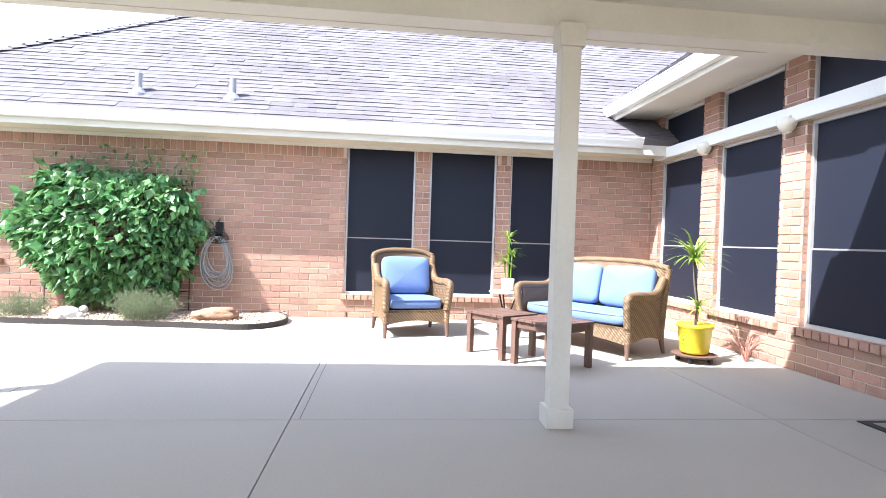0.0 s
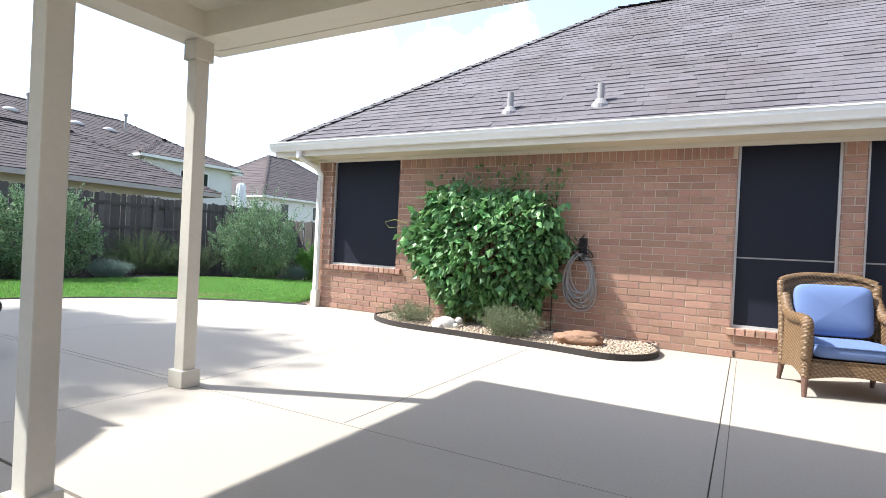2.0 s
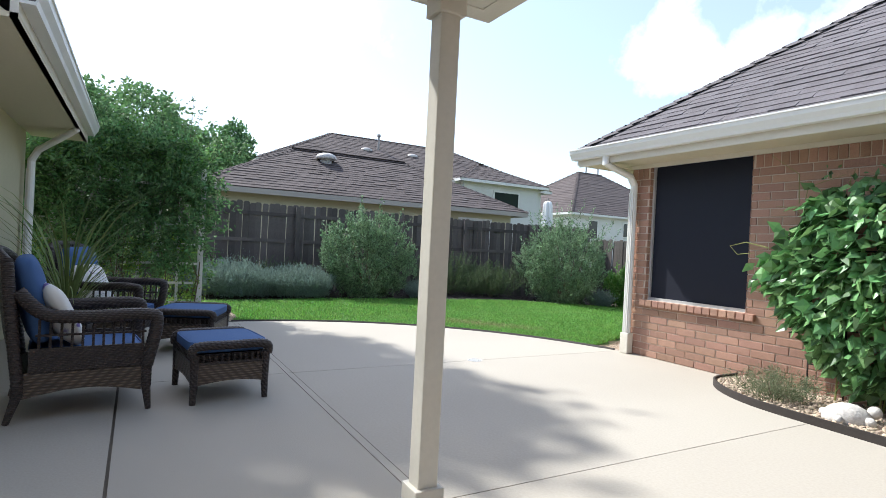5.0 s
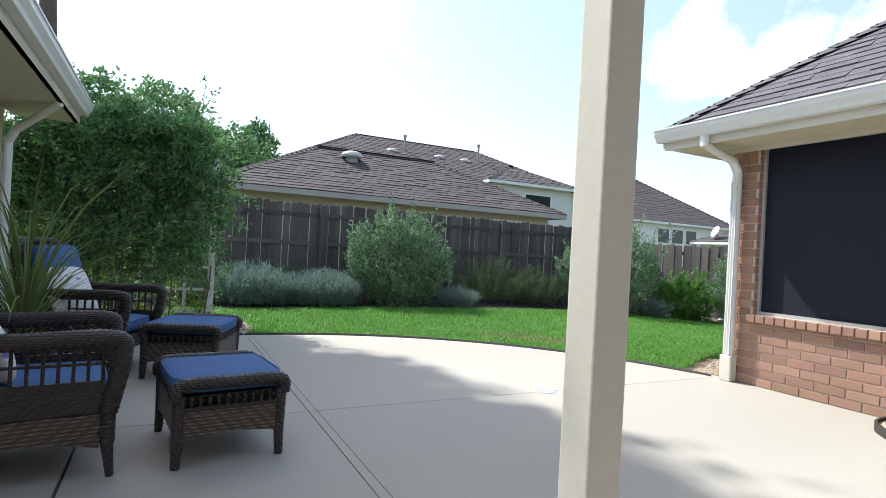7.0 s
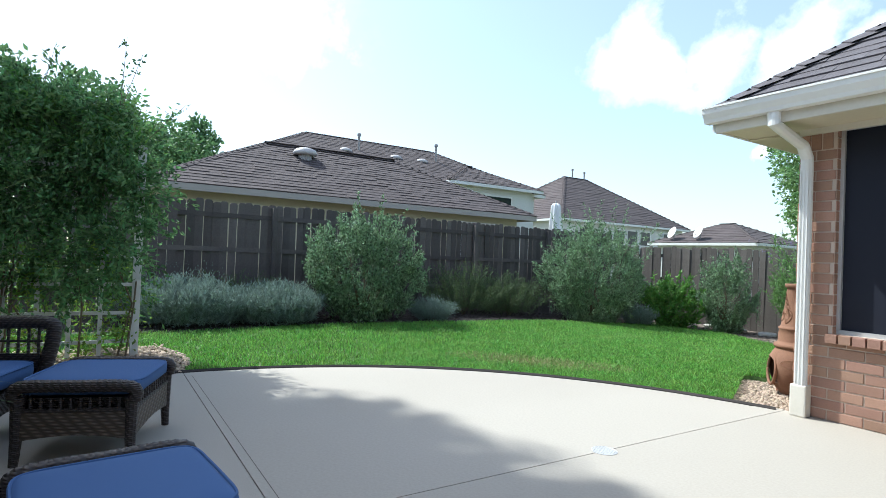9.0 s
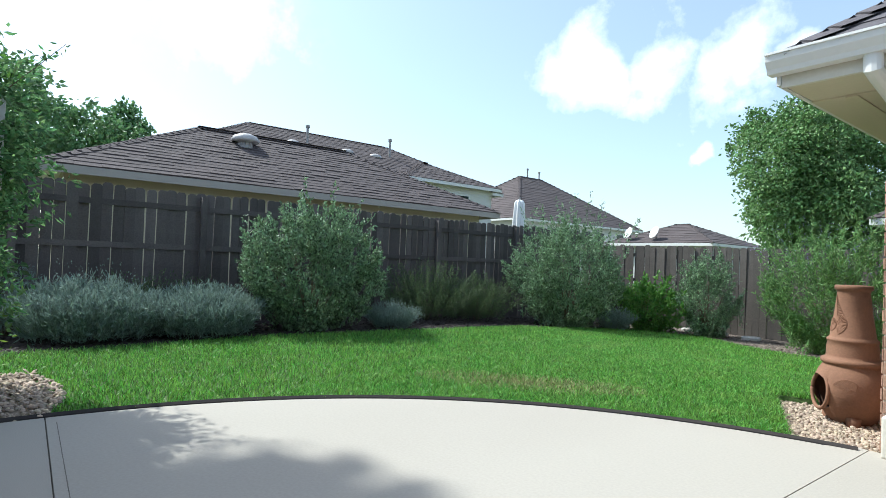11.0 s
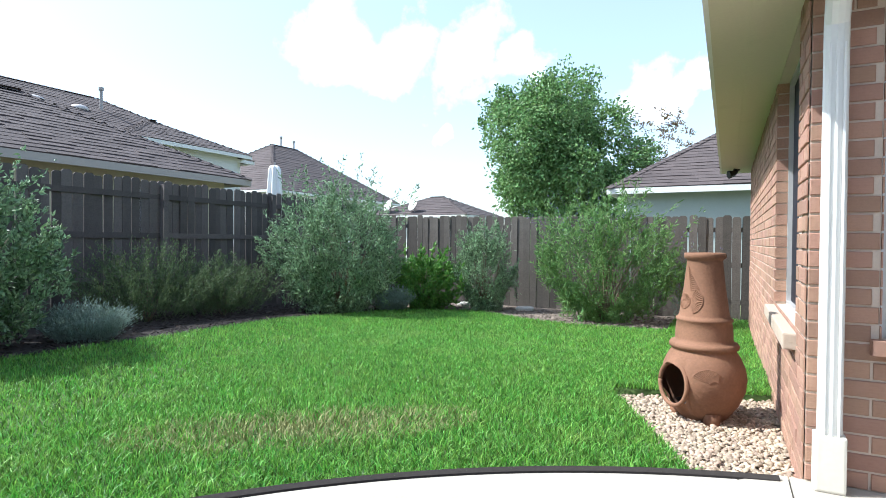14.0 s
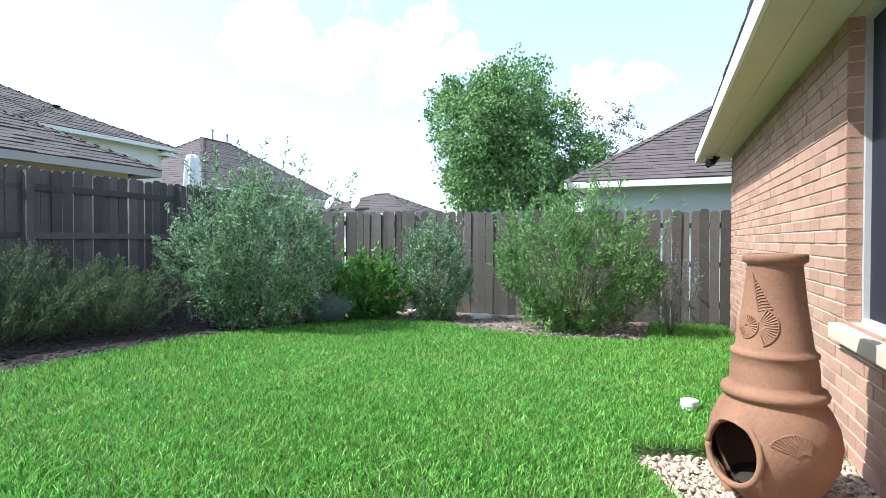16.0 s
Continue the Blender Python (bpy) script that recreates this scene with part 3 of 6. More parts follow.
def run_profile(profile, a, b, out, bm=None):
    """A moulding: (outward, up) profile swept from a to b."""
    bm = bm or bmesh.new()
    a, b, out = Vector(a), Vector(b), Vector(out)
    ra = [bm.verts.new(a + out * x + Vector((0, 0, z))) for x, z in profile]
    rb = [bm.verts.new(b + out * x + Vector((0, 0, z))) for x, z in profile]
    n = len(profile)
    for i in range(n):
        bm.faces.new((ra[i], ra[(i + 1) % n], rb[(i + 1) % n], rb[i]))
    bm.faces.new(ra[::-1]), bm.faces.new(rb)
    bmesh.ops.recalc_face_normals(bm, faces=bm.faces[:])
    return bm


GUTTER = [(0, 0), (0.075, 0), (0.085, 0.03), (0.115, 0.075), (0.12, 0.115), (0.13, 0.115), (0.13, 0.13), (0.112, 0.13), (0.1, 0.08), (0.07, 0.02), (0.01, 0.02), (0.01, 0.12), (0, 0.12)]
EAVE, APEX = 2.55, (3.85, 3.74, 5.74)
house_roof = thing("house_roof", "grey-brown asphalt shingle hip roof with white gutter", "roof", kind="structure")
roof_plane("front", [(-0.47, -0.57, EAVE), (14, -0.57, EAVE), (14, 3.74, 5.74), APEX], (1, 0, 0), house_roof, M_SHINGLE, M_SHINGLE_ISLAND,
           pieces=lambda p: p.z < 3.42 and -0.5 < p.x < 4.9)
roof_plane("side", [(-0.47, 8.05, EAVE), (-0.47, -0.57, EAVE), APEX], (0, -1, 0), house_roof, M_SHINGLE, M_SHINGLE_ISLAND)
part("roof_deck", solid([(-0.47, 8.05, EAVE), APEX, (14, 3.74, 5.74), (14, 8.05, EAVE)], (0, 0, -0.09)), M_SHINGLE, house_roof)
ridge_caps((-0.47, -0.57, EAVE), APEX, house_roof, M_SHINGLE_ISLAND)
ridge_caps(APEX, (14, 3.74, 5.74), house_roof, M_SHINGLE_ISLAND)
part("gutter", run_profile(GUTTER, (-0.5, -0.53, 2.44), (10.0, -0.53, 2.44), (0, -1, 0)), M_GUTTER, house_roof, "white enamelled gutter")
part("fascia", box(-0.44, 10.42, -0.528, -0.50, 2.36, 2.52), M_PAINT, house_roof)
part("fascia", box(-0.472, -0.444, -0.528, 7.95, 2.38, 2.53), M_TRIM, house_roof, "white fascia board on the side eave")
part("soffit", box(-0.44, 10.42, -0.50, 0.0, 2.385, 2.40), M_SOFFIT, house_roof)
part("soffit", box(-0.444, 0.0, 0.002, 7.95, 2.375, 2.39), M_SOFFIT, house_roof)
part("frieze", box(0.01, 10.42, -0.035, -0.008, 2.335, 2.384), M_PAINT, house_roof)
part("soffit_strip", box(-0.24, -0.17, 0.0, 7.9, 2.365, 2.376), M_SOFFIT, house_roof)


def plumbing_vent(x, y, h=0.3):
    z = EAVE + 0.74 * (y + 0.57)
    v = thing("vent_pipe", "grey plumbing vent pipe on a lead boot on the roof", "vent pipe", (x, y, z), group="roof vent pipes")
    part("boot", lathe([(0.12, -0.09), (0.115, -0.02), (0.06, 0.05), (0.05, 0.06)], 16), M_METAL, v)
    part("pipe", lathe([(0.042, -0.04), (0.042, h), (0.034, h), (0.034, h - 0.05)], 16), M_METAL, v)


plumbing_vent(3.34, -0.08, 0.25), plumbing_vent(4.53, -0.08, 0.25)


def downspout(name, top, kick, base, label):
    d = thing(name, label, "downspout")
    pts = [Vector(top), Vector(top) + Vector((0, 0, -0.10)), Vector(kick) + Vector((0, 0, 0.13)), Vector(kick), Vector(base)]
    bm = bmesh.new()
    pts = [pts[0], pts[1], pts[1].lerp(pts[2], 0.15), pts[1].lerp(pts[2], 0.85), pts[2].lerp(pts[3], 0.6), pts[3], pts[4]]
    tube(pts, 0.05, bm, 12, flat=0.75)
    part("pipe", bm, M_GUTTER, d)
    b = Vector(base)
    for k in (-0.028, 0.0, 0.028):
        part("rib", box(b.x + k - 0.005, b.x + k + 0.005, b.y - 0.044, b.y - 0.036, b.z + 0.25, kick[2] - 0.05), M_GUTTER, d)
    part("shoe", box(b.x - 0.062, b.x + 0.062, b.y - 0.05, b.y + 0.05, b.z - 0.0, b.z + 0.26, bevel=0.012), M_PAINT, d, "cream base sleeve")
    return d


downspout("downspout", (0.06, -0.56, 2.45), (0.09, -0.075, 2.08), (0.09, -0.075, 0.0), "white ribbed downspout at the brick house corner")

# the wing on the right
wing_roof = thing("wing_roof", "grey shingle roof of the wing above tall windows", "roof", kind="structure")
roof_plane("wing", [(9.72, 0.7, 3.06), (9.72, -9.9, 3.06), (14, -9.9, 6.2), (14, 0.7, 6.2)], (0, -1, 0), wing_roof, M_SHINGLE, M_SHINGLE_ISLAND, tab=0.5)
part("gutter", run_profile(GUTTER, (9.80, 0.02, 2.96), (9.80, -3.9, 2.96), (-1, 0, 0)), M_GUTTER, wing_roof)
part("fascia", box(9.805, 9.83, -9.8, 0.2, 2.90, 3.05), M_PAINT, wing_roof)
part("soffit", box(9.83, 10.45, -9.8, 0.2, 2.955, 2.975), M_PAINT, wing_roof)
# a brick ledge in full sun: its brightness is put in as white colour
part("ledge", box(10.37, 10.45, -7.0, -0.20, 2.335, 2.475, bevel=0.008), M_TRIM, wing_roof, "brick ledge between windows and transoms, sunlight painted in as white")

# the south wing behind the lounge chairs
south_roof = thing("south_roof", "grey shingle eave of the south wing with gutter", "roof", kind="structure")
roof_plane("south", [(-3.6, -6.12, 2.56), (1.2, -6.12, 2.56), (1.2, -9.0, 4.6), (-3.6, -9.0, 4.6)], (1, 0, 0), south_roof, M_SHINGLE, M_SHINGLE_ISLAND, tab=0.5)
part("gutter", run_profile(GUTTER, (-3.6, -6.16, 2.45), (1.2, -6.16, 2.45), (0, 1, 0)), M_GUTTER, south_roof)
part("soffit", box(-3.55, 1.2, -6.75, -6.16, 2.36, 2.39), M_SOFFIT, south_roof)
part("fascia", box(-3.6, 1.2, -6.20, -6.161, 2.36, 2.54), M_PAINT, south_roof)
part("rear_slope", quad_slab([(-3.6, -9.0, 4.6), (1.2, -9.0, 4.6), (1.2, -11.88, 2.56), (-3.6, -11.88, 2.56)], 0.05), M_SHINGLE_ISLAND, south_roof)
for x in (-3.5, 1.1):
    bm = bmesh.new()
    near, far = [[bm.verts.new((x + d, y, z)) for y, z in ((-6.22, 2.40), (-9.0, 4.5), (-11.78, 2.40))] for d in (0, 0.06)]
    bm.faces.new(near)
    bm.faces.new(far[::-1])
    for k in range(3):
        bm.faces.new((near[k], far[k], far[(k + 1) % 3], near[(k + 1) % 3]))
    bmesh.ops.recalc_face_normals(bm, faces=bm.faces)
    part("gable", bm, M_SIDING, south_roof)
downspout("downspout", (-2.55, -6.2, 2.45), (-3.0, -6.66, 1.95), (-3.0, -6.66, 0.0), "white downspout on the south wing wall")

# patio cover: ceiling, beams and fascia on square posts
cover = thing("patio_cover", "cream painted flat patio cover with beams", "patio cover", kind="structure")
tagged(link_mesh("ceiling", box(2.45, 10.45, -8.4, -3.95, 2.60, 2.63), M_PAINT), "cream painted patio ceiling boards", "ceiling", kind="structure")
part("roof_sheet", box(2.36, 9.3, -8.4, -3.88, 2.635, 2.68), M_SHINGLE, cover)
part("roof_sheet", box(9.304, 10.45, -8.4, -4.26, 2.635, 2.68), M_SHINGLE, cover)
part("fascia", box(2.40, 9.3, -3.95, -3.90, 2.53, 2.63), M_PAINT, cover)
part("fascia", box(2.40, 2.45, -8.4, -3.95, 2.53, 2.63), M_PAINT, cover)
part("drip_edge", box(2.28, 9.3, -3.90, -3.80, 2.55, 2.63), M_PAINT, cover)
part("drip_edge", box(2.28, 2.40, -8.4, -3.90, 2.55, 2.63), M_PAINT, cover)
part("soffit", box(2.45, 9.3, -4.23, -3.95, 2.535, 2.56), M_PAINT, cover)
part("soffit", box(2.45, 2.70, -8.4, -4.23, 2.535, 2.56), M_PAINT, cover)
part("beam", box(2.70, 10.45, -4.39, -4.23, 2.43, 2.60), M_PAINT, cover)
part("beam", box(2.70, 2.87, -8.4, -4.39, 2.43, 2.60), M_PAINT, cover)
part("beam", box(2.87, 10.45, -5.88, -5.72, 2.43, 2.60), M_PAINT, cover)


def post(x, y, size=0.125, top=2.43, plinth=True):
    p = thing("porch_post", "square cream-painted wooden porch post with chipped paint", "post", (x, y, 0), group="porch posts")
    h = size / 2
    part("shaft", box(-h, h, -h, h, 0.0, top - 0.13, bevel=0.006), M_POST, p)
    part("capital", box(-h - 0.02, h + 0.02, -h - 0.02, h + 0.02, top - 0.14, top, bevel=0.006), M_POST, p)
    part("plinth", box(-h - 0.024, h + 0.024, -h - 0.024, h + 0.024, 0.0, 0.12, bevel=0.006), M_POST, p)


post(2.745, -4.335, 0.10), post(7.69, -4.40, 0.118), post(3.975, -5.825, 0.096)


# ---- fences ----
def picket_mesh(w, h, t):
    bm = bmesh.new()
    e = w * 0.22
    return prism([(0, 0), (w, 0), (w, h - e), (w - e, h), (e, h), (0, h - e)], 0, t, bm)


PICKETS = []
for k in range(6):
    w = 0.135 + 0.004 * (k % 3)
    bm = picket_mesh(w, 2.35 + 0.012 * ((k * 5) % 4), 0.018)
    bmesh.ops.rotate(bm, verts=bm.verts[:], matrix=Matrix.Rotation(radians(90), 3, "X"))
    me = bpy.data.meshes.new("picket")
    bm.to_mesh(me)
    bm.free()
    me.materials.append(M_FENCE)
    PICKETS.append(me)
PICKETS_B = []
for me in PICKETS:
    c = me.copy()
    c.materials.clear()
    c.materials.append(M_FENCE_B)
    PICKETS_B.append(c)


def fence(name, start, end, top, meshes, material, label, rails=(0.35, 1.0, 1.62), step=0.142, inside=1, drop=0.0):
    a, b = Vector(start), Vector(end)
    d = (b - a).normalized()
    side = Vector((0, 0, 1)).cross(d) * inside
    f = thing(name, label, "fence", (a.x, a.y, 0), math.degrees(math.atan2(d.y, d.x)))
    n = int((b - a).length / step)
    rng = random.Random(len(name))
    for k in range(n):
        p = new("picket", meshes[rng.randrange(6)])
        p.parent = f
        p.matrix_basis = pose(k * step, rng.uniform(-0.003, 0.003), top - 2.35 - drop * k / n + rng.uniform(-0.012, 0.012), rng.uniform(-0.6, 0.6), rng.uniform(-0.5, 0.5), 0)
    length = (b - a).length
    k = 0
    while k < length - 0.4:
        e = min(k + 2.4, length)
        z = top - 1.9 - drop * k / length
        for r in rails:
            part("rail", box(k, e - 0.01, min(0.002, inside * 0.04), max(0.002, inside * 0.04), z + r, z + r + 0.085), material, f)
        part("fence_post", box(k - 0.045, k + 0.045, inside * 0.04 - 0.045 if inside > 0 else -0.13, inside * 0.04 + 0.045 if inside > 0 else -0.04, z, z + 1.86), material, f)
        k = e
    return f


fence("side_fence", (-8.15, -7.0, 0), (-8.55, 7.75, 0), 2.03, PICKETS, M_FENCE, "weathered grey-brown cedar picket fence with rails", inside=-1)
fence("far_fence", (-8.2, -15.0, 0), (14.0, -15.0, 0), 1.75, PICKETS_B, M_FENCE_B, "weathered cedar fence closing the yard behind", inside=1)
fence("back_fence", (-8.5, 7.75, 0), (0.3, 7.75, 0), 1.70, PICKETS_B, M_FENCE_B, "sunlit weathered grey cedar picket fence at the rear", inside=1, drop=0.12)


# ---- neighbouring houses ----
def hip_house(name, x0, x1, y0, y1, eave, slope, wall_mat, label, base=-0.3, over=0.45, row=0.2, tab=0.45, windows=(), trim=M_TRIM):
    h = thing(name, label, "house")
    part("wall", box(x0 + over, x1 - over, y0 + over, y1 - over, base, eave), wall_mat, h)
    half = min(x1 - x0, y1 - y0) / 2
    top = eave + slope * half
    if x1 - x0 < y1 - y0:
        xm = (x0 + x1) / 2
        A, B = (xm, y0 + half, top), (xm, y1 - half, top)
    else:
        ym = (y0 + y1) / 2
        A, B = (x0 + half, ym, top), (x1 - half, ym, top)
    c = [(x0, y0, eave), (x1, y0, eave), (x1, y1, eave), (x0, y1, eave)]
    if x1 - x0 < y1 - y0:
        planes = [([c[0], c[1], A], (1, 0, 0)), ([c[1], c[2], B, A], (0, 1, 0)), ([c[2], c[3], B], (-1, 0, 0)), ([c[3], c[0], A, B], (0, -1, 0))]
        hips = [(c[0], A), (c[1], A), (c[2], B), (c[3], B), (A, B)]
    else:
        planes = [([c[0], c[1], B, A], (1, 0, 0)), ([c[1], c[2], B], (0, 1, 0)), ([c[2], c[3], A, B], (-1, 0, 0)), ([c[3], c[0], A], (0, -1, 0))]
        hips = [(c[0], A), (c[1], B), (c[2], B), (c[3], A), (A, B)]
    roof = part("roof", box(x0 + 0.1, x1 - 0.1, y0 + 0.1, y1 - 0.1, eave - 0.05, eave - 0.02), M_TRIM, h)
    for k, (pl, al) in enumerate(planes):
        roof_plane(name + "abcd"[k], pl, al, roof, M_SHINGLE_FAR, M_SHINGLE_FAR, row, tab, 0.02)
    for a, b in hips:
        ridge_caps(a, b, roof, M_SHINGLE_FAR, 0.15, 0.25)
    bm = bmesh.new()
    for a, b in ((x0, x0 + 0.04), (x1 - 0.04, x1)):
        box(a, b, y0, y1, eave - 0.16, eave - 0.01, bm)
    for a, b in ((y0, y0 + 0.04), (y1 - 0.04, y1)):
        box(x0 + 0.045, x1 - 0.045, a, b, eave - 0.16, eave - 0.01, bm)
    part("fascia", bm, trim, h)
    for face, u0, u1, z0, z1 in windows:
        w = part("window", (box(x1 - over - 0.02, x1 - over + 0.03, u0, u1, z0, z1) if face == "x1" else box(u0, u1, y0 + over - 0.03, y0 + over + 0.02, z0, z1)), M_TRIM, h)
        f = 0.09
        part("pane", (box(x1 - over + 0.02, x1 - over + 0.04, u0 + f, u1 - f, z0 + f, z1 - f) if face == "x1" else box(u0 + f, u1 - f, y0 + over - 0.04, y0 + over - 0.02, z0 + f, z1 - f)), M_DARKGLASS, w)
    return h


def roof_hood(x, y, z, parent_name="roof_vent"):
    v = thing(parent_name, "grey metal roof vent hood on a neighbour's roof", "roof vent", (x, y, z), group="roof vent hoods")
    part("hood", lathe([(0.34, 0.02), (0.36, 0.08), (0.3, 0.17), (0.16, 0.23), (0.0, 0.25)], 20), M_DOME, v, smooth=True)
    part("neck", lathe([(0.2, -0.25), (0.2, 0.05)], 16), M_METAL, v)


def flue(x, y, z, h):
    v = thing("roof_flue", "thin dark flue pipe on a neighbour's roof", "flue", (x, y, z), group="roof flues")
    part("pipe", lathe([(0.06, -0.6), (0.06, h)], 10), M_METAL, v)
    part("cowl", lathe([(0.1, h - 0.02), (0.1, h + 0.1), (0.02, h + 0.14)], 10), M_METAL, v)


hip_house("low_neighbour_house", -18.0, -11.0, -4.4, 6.9, 2.62, 0.51, M_SIDING, "single-storey cream house with brown hip roof behind the fence",
          windows=(("x1", 4.2, 5.6, 1.2, 2.3),), trim=surface("tan_gutter", (0.40, 0.37, 0.32), 0.6, 0.06, 3, 30, 0.05))
roof_hood(-13.6, 0.05, 4.02)
hip_house("tall_neighbour_house", -30, -20.5, -1.0, 16.0, 4.85, 0.52, M_SIDING_W, "two-storey pale house with dark brown roof behind the fence", row=0.25, tab=0.6)
hip_house("tall_neighbour_wing", -25.5, -19.8, 9.2, 15.2, 4.95, 0.44, M_SIDING_W, "gabled white wing of the two-storey house", row=0.25, tab=0.6,
          windows=(("x1", 11.6, 13.4, 3.4, 4.5),))
flue(-23.6, 10.6, 6.4, 0.9), flue(-23.6, 6.0, 6.4, 0.8), roof_hood(-23.4, 5.2, 6.2), roof_hood(-23.4, 8.0, 6.2), roof_hood(-23.4, 9.6, 6.2)
hip_house("white_neighbour_house", -36.8, -24.8, 21.5, 36.0, 4.2, 0.68, M_SIDING_W, "white two-storey house with brown hip roof far behind", row=0.3, tab=0.7,
          windows=(("x1", 23.6, 24.6, 2.3, 3.8), ("x1", 27.2, 28.5, 2.6, 3.8), ("x1", 28.7, 30.0, 2.6, 3.8), ("x1", 30.2, 31.5, 2.6, 3.8), ("x1", 33.0, 34.0, 2.6, 3.8)))
hip_house("far_neighbour_house", -19.8, -13.0, 24, 30, 2.6, 0.42, M_SIDING_W, "small house with brown hip roof far beyond the fence", row=0.3, tab=0.7)
hip_house("rear_neighbour_house", -3.25, 9.0, 12.0, 22.0, 2.58, 0.66, M_SIDING_G, "grey-green house with brown hip roof behind the rear fence", row=0.18, tab=0.4)
flue(-30.8, 28.4, 8.3, 0.6), flue(-30.8, 29.8, 8.3, 0.5)


# ---- plants ----
def rng_of(seed):
    return np.random.default_rng(seed)


def shoots(name, size, stems, per, leaf, material, parent, r, length=0.42, tall=0.12, tall_by=0.4, foot=0.45, deep=0.12):
    """Leafy shoots that end on an uneven upright shell and run back into it; a few stand out above."""
    pts, ways = [], []
    ph = r.uniform(0, 6.28, 4)
    for k in range(stems):
        v = sphere_ways(1, r)[0]
        a = math.atan2(v[1], v[0])
        bulge = 0.93 + 0.10 * math.sin(3 * a + ph[0] + 2 * v[2]) + 0.07 * math.sin(7 * a + ph[1]) * math.cos(5 * v[2] + ph[2])
        up = 0.5 + 0.5 * v[2]
        wide = math.sqrt(max(0.0, 1 - v[2] ** 2)) * (foot + (1 - foot) * min(1.0, up / 0.45))
        inner = 1 - deep * r.uniform(0, 1) ** 0.7 * (4 if k % 3 == 0 else 1)
        e = np.array((math.cos(a) * wide * size[0], math.sin(a) * wide * size[1], 0)) * bulge * inner
        e[2] = size[2] * (0.03 + up * (0.9 + 0.08 * math.sin(5 * a + ph[3])) * (0.6 + 0.4 * inner))
        way = np.array((math.cos(a) * wide * 0.5, math.sin(a) * wide * 0.5, 0.75)) + r.normal(size=3) * 0.22
        way /= np.linalg.norm(way)
        run = length * r.uniform(0.6, 1.2)
        if up > 0.6 and r.uniform() < tall:
            more = tall_by * r.uniform(0.3, 1.0)
            e = e + way * more
            run += more
        t = r.uniform(0, 1, per)[:, None]
        bend = np.array((0, 0, -0.12)) * run * t * (1 - t)
        p = e - way * run * t + bend + r.normal(size=(per, 3)) * 0.022 * (0.5 + t)
        pts.append(p)
        ways.append(way * 0.7 + r.normal(size=(per, 3)) * 0.5)
    p = np.concatenate(pts)
    w = np.concatenate(ways)
    ok = p[:, 2] > 0.0
    return leaf_mesh(name, p[ok], w[ok], leaf[0], leaf[1], material, parent, r)


def bush(name, label, x, y, size, material, leaf, stems, per, seed, tall=0.12, tall_by=0.4, foot=0.5, category="shrub", z=None, group="", length=0.42):
    """A shrub: woody limbs from the ground and a shell of leafy shoots."""
    r = rng_of(seed)
    z = lawn_z(x, y) if z is None else z
    b = thing(name, label, category, (x, y, z), group=group)
    h = size[2]
    targets = lumps((0, 0, h * 0.5), (size[0] * 0.7, size[1] * 0.7, h * 0.38), 16, r)
    limbs("trunk", (0, 0, -0.05), targets, 0.045, b, L_TWIG, r)
    shoots("crown", size, stems, per, leaf, material, b, r, length, tall, tall_by, foot)
    return b


def tuft(name, label, x, y, size, material, leaf, stems, per, seed, category="shrub", z=None, flowers=None, lean=0.55, foot_spread=0.55):
    r = rng_of(seed)
    z = lawn_z(x, y) if z is None else z
    b = thing(name, label, category, (x, y, z))
    stub = [(size[0] * 0.4 * math.cos(2.4 * k), size[1] * 0.4 * math.sin(2.4 * k), size[2] * 0.55) for k in range(7)]
    limbs("woody_stem", (0, 0, -0.04), stub, 0.02, b, L_TWIG, r)
    sprig_crown("foliage", (0, 0, -0.02), size, stems, per, leaf, material, b, r, lean, 1.0, foot_spread)
    if flowers:
        sprig_crown("flower_crown", (0, 0, 0.1), (size[0], size[1], size[2] * 1.25), flowers[0], 14, (0.03, 0.014), flowers[1], b, r, lean)
    return b


tuft("lavender_bush", "mounded silver-grey lavender bush beside the lawn", -7.05, -3.75, (0.85, 0.88, 0.78), L_LAV, (0.085, 0.016), 800, 30, 11, flowers=(60, L_LAV), lean=0.24, foot_spread=0.8)
tuft("lavender_bush", "mounded silver-grey lavender bush beside the sage", -7.0, -2.45, (0.8, 0.8, 0.70), L_LAV, (0.085, 0.016), 720, 30, 12, lean=0.24, foot_spread=0.8)
tuft("lavender_bush", "tall thin lavender spikes by the fence", -7.6, -4.6, (0.5, 0.4, 1.05), L_LAV, (0.045, 0.009), 110, 30, 13)
bush("sage_shrub", "large rounded grey-green sage shrub against the fence", -7.0, -0.85, (1.0, 1.32, 2.12), L_SAGE, (0.068, 0.031), 640, 46, 21, 0.14, 0.5)
tuft("grey_shrub", "small silvery mound at the foot of the shrub", -6.75, 0.5, (0.48, 0.48, 0.46), L_LAV, (0.045, 0.01), 380, 26, 14)
tuft("rosemary_bush", "dusty olive upright rosemary in bark mulch", -7.5, 1.75, (0.85, 0.95, 1.15), L_ROSEM, (0.05, 0.012), 230, 64, 15, lean=0.8)
tuft("rosemary_bush", "dusty olive rosemary with brown tips by the fence", -7.4, 2.95, (0.8, 0.9, 1.0), L_ROSEM, (0.05, 0.012), 220, 64, 16, lean=0.8)
tuft("rosemary_bush", "dark low rosemary behind the lavender", -7.75, -3.0, (0.5, 1.3, 0.85), L_ROSEM, (0.05, 0.012), 220, 44, 17)
bush("sage_shrub", "rounded grey-green sage shrub with tall shoots in the corner", -6.55, 4.75, (1.25, 1.35, 2.4), L_SAGE, (0.075, 0.026), 760, 46, 22, 0.2, 0.9)
tuft("grey_shrub", "little silver mound in the mulch bed", -5.95, 5.6, (0.4, 0.4, 0.5), L_LAV, (0.045, 0.01), 300, 26, 18)
